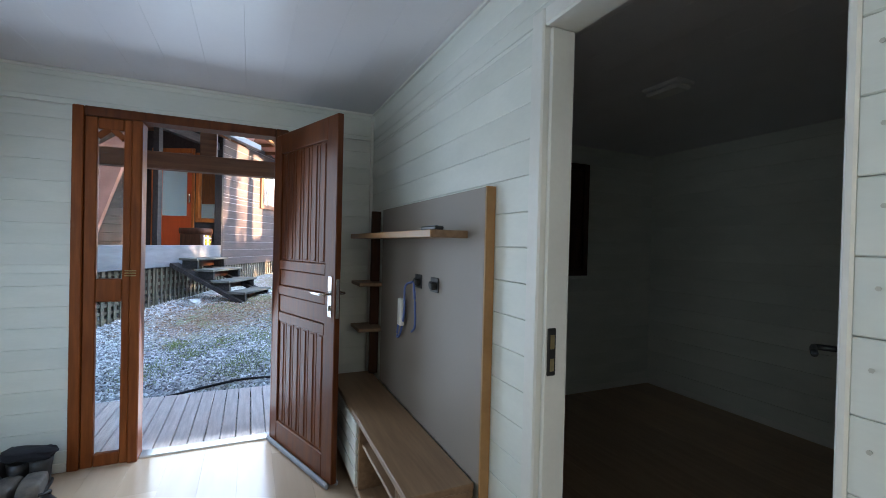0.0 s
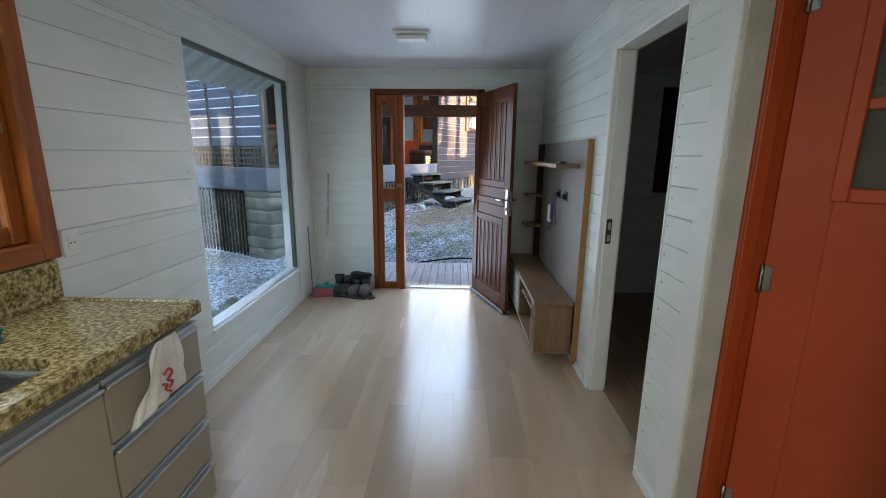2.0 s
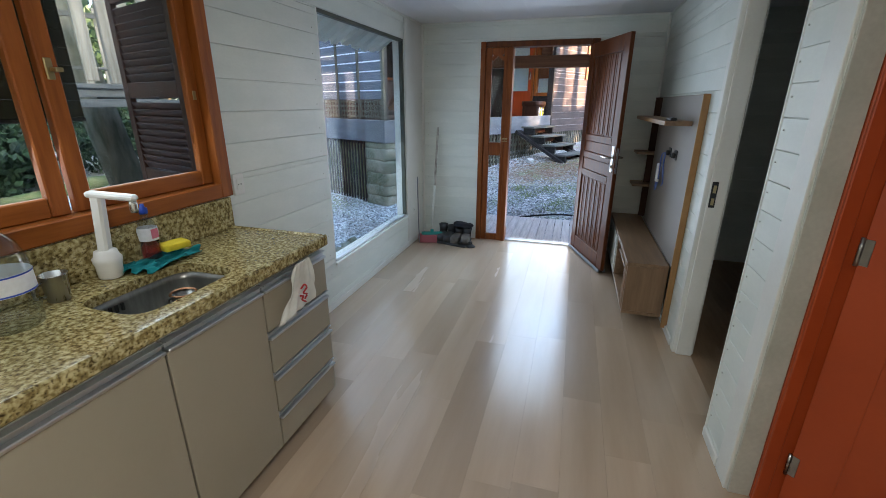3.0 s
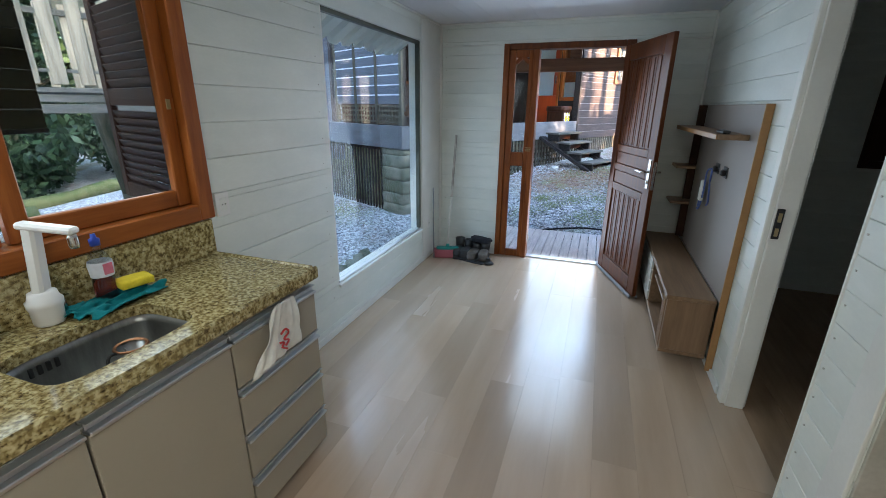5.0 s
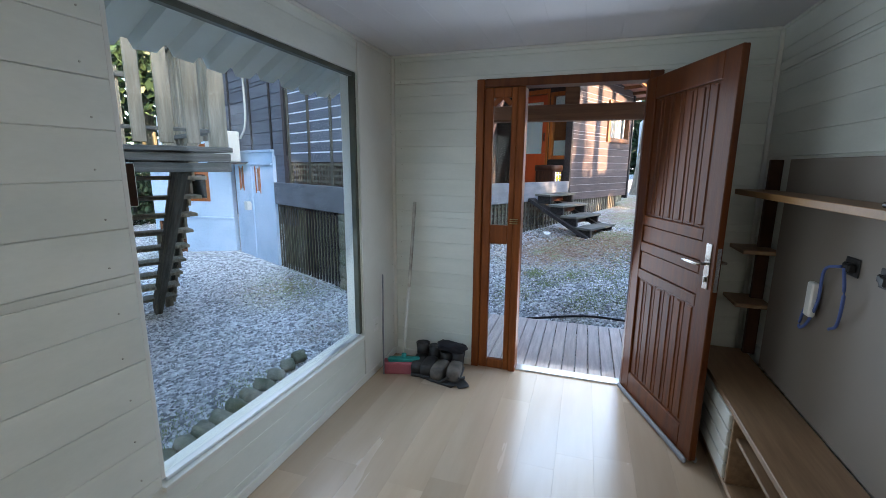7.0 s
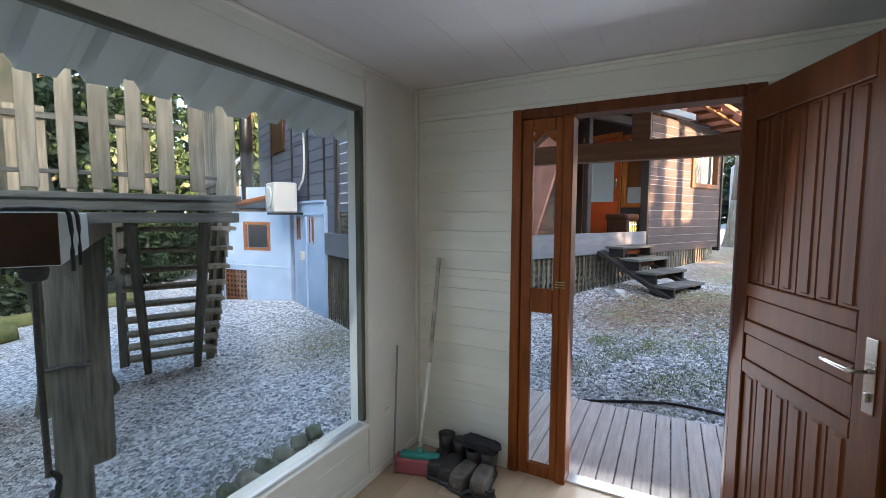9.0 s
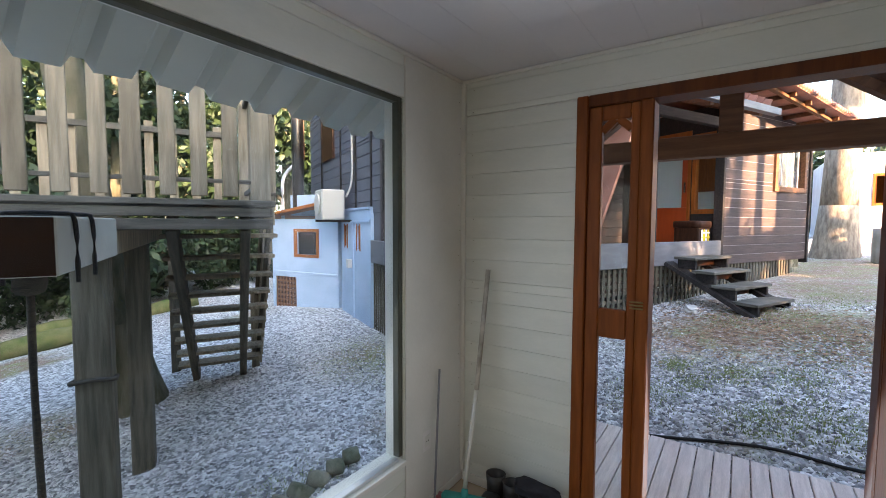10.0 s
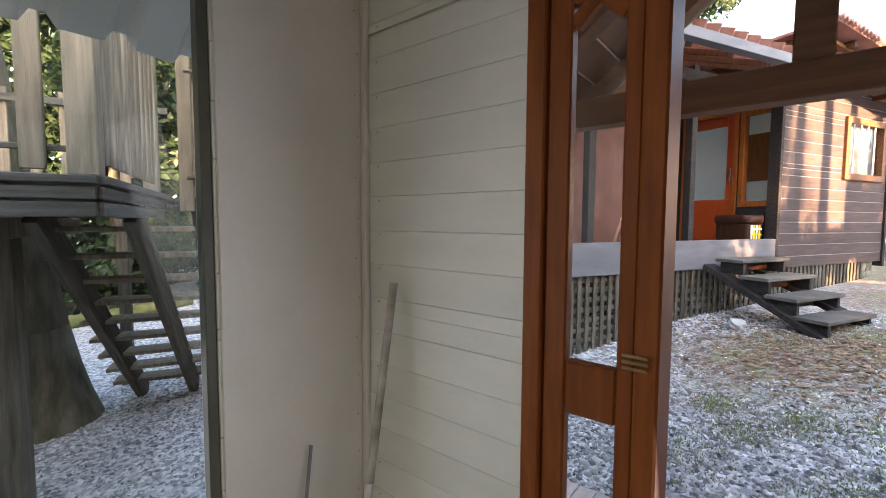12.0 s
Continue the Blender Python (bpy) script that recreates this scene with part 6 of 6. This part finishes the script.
# slatted screen on the veranda side
sc = slab("screen", 0.0, 0.045, 0.0, 0.06, 1.281, 3.3, OLD_TIMBER, ho, "slatted privacy screen on the veranda")
for u in (0.62, 1.22, 1.84):
    slab("screen_post", 0.0, 0.045, u, u + 0.06, 1.281, 3.3, OLD_TIMBER, sc)
z = 1.60
while z < 3.25:
    slab("screen_board", 0.012, 0.035, 0.061, 1.839, z, z + 0.125, SIDING_BLUE, sc, bevel=0.003)
    # pale strip paints the daylight that shows between the boards
    slab("joint_strip", 0.014, 0.033, 0.061, 1.839, z + 0.1255, z + 0.1425, LABEL_PAPER, sc, "pale strip standing in for daylight through the gap", bevel=0)
    z += 0.143
for z in (1.32, 1.40, 1.48, 1.55):
    slab("lattice_strip", 0.012, 0.022, 0.061, 1.839, z, z + 0.03, OLD_TIMBER, sc, bevel=0.002)
# added dark board gives the lattice holes their shade by colour
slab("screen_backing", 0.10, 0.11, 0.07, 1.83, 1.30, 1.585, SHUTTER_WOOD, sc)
u = 0.09
while u < 1.83:
    slab("lattice_strip", 0.0225, 0.032, u, u + 0.03, 1.29, 1.59, OLD_TIMBER, sc, bevel=0.002)
    u += 0.085
# tall slate-grey side wall of the house
UH = (4.75, 5.6, 2.9, 3.9)
w4 = core("wall", "x", 0.04, 0.14, 1.91, 7.0, 0.6, 5.4, [UH], SIDING_BLUE, "slate grey plank side wall")
planks(w4, "x", 0.04, 1.91, 7.0, 1.7, 5.4, 0.19, SIDING_BLUE, [UH])
for u in (1.92, 2.45, 3.25, 4.2, 5.75):
    slab("batten", -0.005, 0.017, u, u + 0.05, 1.7, 5.4, DARK_TIMBER, ho)
uw = slab("window", -0.03, 0.05, 4.70, 4.755, 2.85, 3.95, SHUTTER_WOOD, ho, "brown window with dark shutters")
slab("frame", -0.03, 0.05, 5.595, 5.65, 2.85, 3.95, SHUTTER_WOOD, uw)
slab("frame", -0.03, 0.05, 4.756, 5.594, 2.85, 2.905, SHUTTER_WOOD, uw)
slab("shutter", -0.02, 0.02, 4.76, 5.59, 2.91, 3.9, SHUTTER_WOOD, uw, "dark brown shutter")
slab("shutter", -0.42, -0.38, 5.65, 5.69, 2.9, 3.9, SHUTTER_WOOD, uw)
# roofs
vr = bar("roof", (2.4, -0.62, 3.24), (2.4, 3.4, 4.85), 5.6, 0.05, BRICK_TILE, ho, "red tiled veranda roof", twist=0)
for i in range(9):
    u = 0.0 + i * 0.63
    bar("rafter", (u, -0.55, 3.19), (u, 1.9, 4.17), 0.06, 0.10, PORCH_WOOD, vr)
slab("gutter", -0.35, 5.25, -0.72, -0.62, 3.16, 3.26, GREY_FASCIA, vr, "pale grey eave board")
for i in range(27):
    u = -0.3 + i * 0.205
    for k in range(8):
        t = k * 0.5
        bar("tile", (u, -0.66 + t * 0.928, 3.275 + t * 0.372), (u, -0.66 + (t + 0.53) * 0.928, 3.275 + (t + 0.53) * 0.372 + 0.015), 0.19, 0.022, BRICK_TILE, vr)
for u in (0.0, 1.85, 3.4):
    slab("veranda_post", u + 0.03, u + 0.12, 0.03, 0.12, VF, 3.32, DARK_TIMBER, ho)
slab("veranda_beam", 0.0, 5.09, 0.02, 0.12, 3.12, 3.26, DARK_TIMBER, ho)
sr2 = bar("roof", (4.75, 1.6, 3.80), (8.75, 1.6, 3.30), 0.04, 4.6, BRICK_TILE, ho, "rusty corrugated roof over the room")
for i in range(8):
    y = -0.60
    u = 4.85 + i * 0.52
    z = 3.80 - (u - 4.75) * 0.125
    slab("rafter_tail", u, u + 0.045, -0.62, 0.3, z - 0.10, z - 0.03, PORCH_WOOD, sr2)
for i in range(44):
    u = 4.75 + i * 0.09
    z = 3.80 - (u - 4.75) * 0.125
    tube("edge_tile", [(u + 0.07, -0.74, z + 0.015), (u + 0.07, -0.3, z + 0.02)], 0.034, BRICK_TILE, sr2, n=8)
bar("purlin", (4.7, -0.5, 3.72), (8.6, -0.5, 3.24), 0.05, 0.07, PORCH_WOOD, sr2)
# black bench and small planter on the veranda
bk = thing("black_chest", 4.85, 0.36, VF, "black wooden chest bench by the door", "bench")
slab("box", 4.70, 5.05, 0.12, 0.54, VF + 0.001, VF + 0.36, SHUTTER_WOOD, bk, bevel=0.02)
soft_box("lid", 0.37, 0.46, 0.12, SHUTTER_WOOD, bk, pose(4.875, 0.33, VF + 0.40), r=0.25, cuts=3)
tb = thing("toy_fence", 4.72, -0.0, 1.28, "small yellow and lilac wooden toy fence", "ornament")
for i in range(4):
    slab("picket", 4.58 + i * 0.055, 4.61 + i * 0.055, -0.01, 0.0, 1.281, 1.46, YELLOW if i % 2 else LABEL_PAPER, tb, bevel=0.003)
slab("rail", 4.57, 4.79, -0.02, -0.0105, 1.33, 1.35, YELLOW, tb)
slab("rail", 4.57, 4.79, -0.02, -0.0105, 1.40, 1.42, LABEL_PAPER, tb)
# front steps
fs = thing("front_steps", 4.1, -0.7, 0.3, "dark weathered open wooden steps up to the veranda", "steps")
SX0, SX1 = 3.66, 4.59
for i in range(4):
    y = -0.16 - 0.267 * i
    z = 1.078 - 0.175 * i
    slab("tread", SX0, SX1, y - 0.308, y, z - 0.038, z, OLD_TIMBER_LEVEL, fs, bevel=0.005)
    for x in (SX0 + 0.05, SX1 - 0.10):
        slab("riser_block", x, x + 0.05, y - 0.285, y - 0.03, z - 0.17, z - 0.039, DARK_TIMBER, fs)
    slab("riser", SX0 + 0.28, SX1 - 0.101, y - 0.10, y - 0.08, z - 0.15, z - 0.039, SHUTTER_WOOD, fs)
for x in (SX0 + 0.075, SX1 - 0.075):
    bar("stringer", (x, -0.03, 0.97), (x, -1.22, gz(x, -1.22) - 0.02), 0.06, 0.20, DARK_TIMBER, fs)

cbg = thing("crumpled_bag", 3.5, -0.55, gz(3.5, -0.55), "crumpled pale plastic bag lying beside the steps", "plastic bag")
soft_box("bag", 0.19, 0.14, 0.09, CARCASS, cbg, pose(3.48, -0.55, gz(3.48, -0.55) + 0.035, 8, 0, 30), r=0.4, cuts=5, wobble=0.4, seed=4)

# ---- blue lean-to shed beside the house ----
sh = thing("blue_shed", -0.1, 3.3, 0, "pale blue rendered shed with small brown windows", "shed")
bm = bmesh.new()
holes = [(2.98, 3.14, 1.10, 1.50), (3.72, 3.86, 1.12, 1.50)]
for a, b, c, d in cut(2.43, 4.10, -0.4, 1.76, holes):
    add_box(bm, -0.02, 0.035, a, b, c, d)
part("wall", bm, BLUE_WALL, sh)
slab("coping", -0.05, 0.036, 2.42, 4.12, 1.762, 1.80, BLUE_WALL, sh)
slab("pipe", -0.05, -0.021, 2.45, 4.05, 1.55, 1.585, BLUE_WALL, sh)
slab("edge_strip", -0.045, -0.0205, 3.30, 3.36, -0.3, 1.54, BLUE_WALL, sh)
for a, b, c, d in holes:
    w = slab("window", -0.03, 0.0, a - 0.03, a, c - 0.03, d + 0.03, FRAME_WOOD, sh, "small brown framed window")
    slab("frame", -0.03, 0.0, b, b + 0.03, c - 0.03, d + 0.03, FRAME_WOOD, w)
    slab("board", 0.005, 0.02, a, b, c, d, FRAME_WOOD, w)
slab("meter_box", -0.10, -0.021, 3.42, 3.55, 0.75, 0.90, CARCASS, sh, "grey meter box")
SPACE.pop()
SPACE.append(pose(-5.84, 7.16, 0, 0, 0, 186))
lt = thing("lean_to", 0.9, 0, -0.1, "pale blue lean-to with orange roof edge and flue", "lean-to")
bm = bmesh.new()
for a, b, c, d in cut(0.0, 1.85, -0.5, 1.62, [(0.52, 1.17, 0.86, 1.40), (1.15, 1.78, -0.5, 0.42)]):
    add_box(bm, a, b, -0.10, 0.0, c, d)
add_box(bm, 1.79, 1.86, -2.2, -0.101, -0.5, 1.60)
part("wall", bm, BLUE_WALL, lt)
w = slab("window", 0.50, 0.56, -0.03, 0.02, 0.84, 1.42, FRAME_WOOD, lt, "brown framed window")
slab("frame", 1.13, 1.19, -0.03, 0.02, 0.84, 1.42, FRAME_WOOD, w)
slab("frame", 0.561, 1.129, -0.03, 0.02, 0.84, 0.90, FRAME_WOOD, w)
slab("frame", 0.561, 1.129, -0.03, 0.02, 1.36, 1.42, FRAME_WOOD, w)
slab("pane", 0.561, 1.129, -0.06, -0.055, 0.90, 1.36, DUSTY_GLASS, w, bevel=0)
slab("ledge", 0.0, 1.80, 0.001, 0.03, 0.50, 0.54, BLUE_WALL, lt)
lg = slab("lattice_panel", 1.14, 1.80, -0.06, -0.05, -0.4, 0.43, SHUTTER_WOOD, lt, "dark lattice panel")
for i in range(7):
    slab("strip", 1.16 + i * 0.095, 1.20 + i * 0.095, -0.03, -0.02, -0.4, 0.42, PORCH_WOOD, lg)
    slab("strip", 1.15, 1.79, -0.04, -0.031, -0.3 + i * 0.1, -0.26 + i * 0.1, PORCH_WOOD, lg)
bar("roof", (-0.15, -1.0, 1.98), (2.05, -1.0, 1.66), 0.06, 2.4, FRAME_WOOD, lt, "orange-brown roof edge")
slab("chimney_block", 0.75, 1.45, -0.9, -0.15, 1.70, 2.12, BLUE_WALL, lt)
tube("flue", [(1.32, -0.25, 1.75), (1.32, -0.25, 4.8)], 0.12, BLACK_PLASTIC, lt, "black stove flue", n=14)
tube("pipe", bend([(1.62, -0.1, 1.6), (1.62, -0.1, 2.35), (1.55, -0.15, 2.6), (1.40, -0.2, 2.75)], 4), 0.035, FAR_WALL, lt, "white vent pipe")
SPACE.pop()
SPACE.append(HOUSE)
ac = thing("air_conditioner", -0.35, 3.65, 1.55, "white outdoor air conditioning unit on a bracket", "air conditioner")
slab("body", -0.55, -0.15, 3.40, 3.93, 1.60, 2.12, CARCASS, ac, bevel=0.02)
slab("bracket", -0.55, -0.0, 3.43, 3.47, 1.56, 1.599, IRON, ac)
slab("bracket", -0.55, -0.0, 3.86, 3.90, 1.56, 1.599, IRON, ac)
lathe("fan_guard", [(0.19, 0), (0.20, 0.015), (0.17, 0.02)], CARCASS, ac, pose(-0.56, 3.66, 1.86, 0, -90), n=20)
tube("hose", bend([(-0.1, 3.5, 2.0), (-0.02, 3.42, 2.3), (-0.02, 3.40, 3.2), (-0.02, 3.40, 4.5)], 4), 0.02, CARCASS, ac)
SPACE.pop()

# ---- trees and the wood ----


def leaf_cloud(n, clumps, size, r):
    """Many small leaves round the given clump centres."""
    c = np.array([k[:3] for k in clumps])
    rad = np.array([k[3] for k in clumps])
    i = r.integers(len(clumps), size=n)
    d = r.standard_normal((n, 3))
    d /= np.linalg.norm(d, axis=1, keepdims=True)
    p = c[i] + d * (rad[i] * r.random(n) ** 0.45)[:, None] * np.array((1, 1, 0.75))
    a = r.standard_normal((n, 3))
    a /= np.linalg.norm(a, axis=1, keepdims=True)
    b = np.cross(a, r.standard_normal((n, 3)))
    b /= np.linalg.norm(b, axis=1, keepdims=True)
    s = (size * (0.6 + 0.8 * r.random(n)))[:, None]
    v = np.stack([p - a * s, p + b * s * 0.45, p + a * s, p - b * s * 0.45], 1).reshape(-1, 3)
    return v, np.arange(4 * n).reshape(-1, 4)


def tree(name, height, radius, crown, n_leaves, leaf, seed, bark, leaves, label, lean=(0, 0), first=0.35, category="tree", flare=1.35):
    r = np.random.default_rng(seed)
    t = thing(name, 0, 0, 0, label, category)
    line = [Vector((lean[0] * f + 0.12 * math.sin(3 * f + seed), lean[1] * f + 0.12 * math.cos(2.3 * f + seed) - 0.12, height * f)) for f in np.linspace(0, 1, 12)]
    line[0].z -= 0.3
    tube("trunk", line[1:], 0, bark, t, n=14, radii=[radius * (1 - 0.75 * k / 11) for k in range(1, 12)])
    tube("trunk_foot", [line[0].lerp(line[1], q) for q in (0, 0.12, 0.25, 0.45, 0.7, 1.0)], 0, bark, t, n=14, radii=[radius * (0.94 + (flare - 0.94) * q) for q in (1.25, 1.0, 0.72, 0.42, 0.18, 0.0)])
    clumps = []
    for k in range(9):
        f = first + (1 - first) * (k + 0.5) / 9
        base = line[int(f * 11)]
        a = 2.4 * k + seed
        out = crown * (0.5 + 0.5 * r.random()) * (1.1 - 0.5 * f)
        tip = base + Vector((math.cos(a) * out, math.sin(a) * out, 0.25 * out + 0.3))
        tube("limb", bend([base, base.lerp(tip, 0.5) + Vector((0, 0, 0.12 * out)), tip], 4), 0, bark, t, n=6, radii=list(np.linspace(radius * 0.35, radius * 0.06, 9)))
        for q in (0.45, 0.75, 1.05):
            p = base.lerp(tip, q)
            clumps.append((p.x, p.y, p.z, crown * (0.22 + 0.16 * r.random())))
    clumps.append((*line[-1], crown * 0.4))
    v, f = leaf_cloud(n_leaves, clumps, leaf, r)
    part_ob = place("crown", scatter_mesh("crown", v, f, leaves), t)
    return t


SPACE.append(pose(-5.05, 3.66, ground_z(-5.05, 3.66)))
tree("yard_tree", 10.0, 0.24, 2.6, 5000, 0.10, 3, MOSSY_BARK, LEAVES, "mossy dark tree trunk rising behind the raised deck", (-0.6, -1.2), 0.55, flare=1.75)
SPACE.pop()
SPACE.append(pose(2.28, 14.8, ground_z(2.28, 14.8)))
tree("big_tree", 13.0, 0.37, 3.4, 5000, 0.12, 7, BARK, SUNNY_LEAVES, "large pale-barked tree beside the dark house", (0.15, 0.3), 0.62)
SPACE.pop()
SPACE.append(pose(-14, -1, ground_z(-14, -1)))
wood_a = tree("forest_tree", 12.0, 0.22, 3.4, 7000, 0.15, 21, MOSSY_BARK, LEAVES, "tall green forest tree beyond the yard", (0.4, 0.3), 0.15)
SPACE.pop()
SPACE.append(pose(-16, 4, ground_z(-16, 4)))
wood_b = tree("forest_tree", 9.0, 0.18, 3.0, 7000, 0.14, 34, MOSSY_BARK, LEAVES, "bushy green forest tree beyond the yard", (-0.5, 0.2), 0.06)
SPACE.pop()
for i, (x, y, s) in enumerate(((-15, 8, 1), (-13, 11, 1.1), (-17, 1, 1.05), (-12.5, 14, 1.2), (-18, 6.5, 1.2), (-9, 17, 1.1), (-20, 11, 1.3), (-14, -5, 1), (-11, -8, 1), (-19, -3, 1.2), (-12.5, 5.5, 0.9), (-13.5, 2.2, 1.0), (-12, -2, 0.9), (-4, 24, 1.0), (11, 27, 0.8))):
    src = wood_a if i % 2 else wood_b
    copy_thing(src, pose(x, y, ground_z(x, y), 0, 0, 57 * i) @ Matrix.Diagonal((s, s, s, 1)))
# unseen trees, added east so their stems streak the sun on the house
SPACE.append(pose(10.4, 5.7, ground_z(10.4, 5.7)))
tall = tree("tall_tree", 15.0, 0.17, 3.0, 5000, 0.14, 51, MOSSY_BARK, LEAVES, "tall bare-stemmed tree added out of view to streak the sun", (0.3, 0.2), 0.62)
SPACE.pop()
for x, y, s in ((12.2, 3.9, 1.0), (9.6, 7.1, 0.9), (13.6, 6.0, 1.1)):
    copy_thing(tall, pose(x, y, ground_z(x, y), 0, 0, 70 * x) @ Matrix.Diagonal((s, s, s, 1)))
# more unseen trees, added to block low sun from the yard
for i, (x, y, s) in enumerate(((11.5, 1.6, 1.0), (10.5, -2.5, 1.0), (13.5, -0.5, 1.15), (17, 0, 1.2), (16, -5, 1.2), (11.3, 9.5, 0.85), (9.9, 2.3, 0.85), (8.5, 6.4, 0.38), (8.8, 8.1, 0.4), (14, -7, 1.2), (18, -9, 1.3), (12.5, -5.5, 1.1), (21, -6, 1.4), (19, -13, 1.4), (15, -11, 1.3))):
    copy_thing(wood_b, pose(x, y, ground_z(x, y), 0, 0, 83 * i + 20) @ Matrix.Diagonal((s, s, s, 1)))
# narrow unseen copies, added to shade the ends of the sunny wall
for x, y, w, h in ((10.0, 4.8, 0.2, 0.8), (10.0, 7.5, 0.26, 0.85), (10.4, 8.3, 0.24, 0.8)):
    copy_thing(wood_b, pose(x, y, ground_z(x, y), 0, 0, 31 * x) @ Matrix.Diagonal((w, w, h, 1)))
r = np.random.default_rng(77)
clumps = []
for i in range(120):
    a = 2 * math.pi * i / 120 + 0.02 * r.standard_normal()
    d = 30 + 8 * r.random()
    x, y = d * math.cos(a), d * math.sin(a) + 4
    h = (9 + 9 * r.random()) if x < -6 or y < -6 else (2.5 + 2.5 * r.random())
    for k in range(5):
        clumps.append((x + r.standard_normal(), y + r.standard_normal(), ground_z(x, y) + h * (0.08 + 0.21 * k), 2.6))
v, f = leaf_cloud(110000, clumps, 0.36, r)
tagged(place("far_wood", scatter_mesh("far_wood", v, f, LEAVES)), "dense green woodland all round the yard", "woods", kind="stuff")
clumps = []
for i in range(60):
    x, y = -11.5 - 3.5 * r.random(), -5 + 17 * r.random()
    clumps.append((x, y, ground_z(x, y) + 0.3 + 1.3 * r.random(), 0.75))
v, f = leaf_cloud(26000, clumps, 0.10, r)
tagged(place("undergrowth", scatter_mesh("undergrowth", v, f, LEAVES)), "dense dark green undergrowth at the yard edge", "bushes", kind="stuff")
# unseen hedge, added east to keep low sun off the gravel
clumps = []
for i in range(70):
    x, y = 8.2 + 1.6 * r.random(), -3 + 8.2 * r.random()
    clumps.append((x, y, ground_z(x, y) + 0.4 + 2.6 * r.random(), 0.7))
for i in range(60):
    x, y = 8.3 + 1.4 * r.random(), 5.2 + 4.2 * r.random()
    clumps.append((x, y, ground_z(x, y) + 0.3 + 1.75 * r.random(), 0.55))
v, f = leaf_cloud(40000, clumps, 0.12, r)
tagged(place("hedge", scatter_mesh("hedge", v, f, LEAVES)), "dense green hedge added out of view to block low sun", "hedge", kind="stuff")
for x0, y0, x1, y1, rad in ((-10.6, 0.5, -9.6, 4.3, 0.17), (-11.2, 3.8, -10.2, 6.6, 0.15), (-9.9, -2.5, -10.3, 0.4, 0.22)):
    lg = thing("mossy_log", (x0 + x1) / 2, (y0 + y1) / 2, ground_z((x0 + x1) / 2, (y0 + y1) / 2), "mossy fallen log at the edge of the gravel", "log", "logs at the yard edge")
    tube("log", [(x0 + (x1 - x0) * t, y0 + (y1 - y0) * t, ground_z(x0 + (x1 - x0) * t, y0 + (y1 - y0) * t) + rad * 0.8 + 0.03 * math.sin(9 * t)) for t in np.linspace(0, 1, 9)], rad, MOSS, lg, n=12, radii=[rad * (1 + 0.12 * math.sin(k * 2.1)) for k in range(9)])

# ---- neighbours beyond the big tree ----
lw = thing("low_wall", 5, 13.2, ground_z(5, 13.2), "low grey stone wall beyond the tree", "wall")
for i in range(10):
    soft_box("block", 0.62, 0.4, 0.75, CONCRETE, lw, pose(3.1 + 0.6 * i, 13.6 + 0.1 * i, ground_z(3.1 + 0.6 * i, 13.6) + 0.30), r=0.06, cuts=2, wobble=0.04, seed=i)
nh = thing("neighbour_house", 8, 25, ground_z(8, 25), "pale neighbouring house with brown roof", "house")
gz0 = ground_z(8, 25)
slab("wall", 3.5, 13, 24, 30, gz0 - 1, gz0 + 3.0, FAR_WALL, nh)
bar("roof", (8.2, 23.4, gz0 + 2.9), (8.2, 27.2, gz0 + 4.4), 10.4, 0.1, BRICK_TILE, nh)
bar("roof", (8.2, 30.6, gz0 + 2.9), (8.2, 27.2, gz0 + 4.4), 10.4, 0.1, BRICK_TILE, nh)
for x in (4.6, 7.0, 9.4):
    w = slab("window", x, x + 1.1, 23.96, 24.02, gz0 + 1.0, gz0 + 2.2, FRAME_WOOD, nh)
    slab("pane", x + 0.1, x + 1.0, 23.94, 23.959, gz0 + 1.1, gz0 + 2.1, DUSTY_GLASS, w)
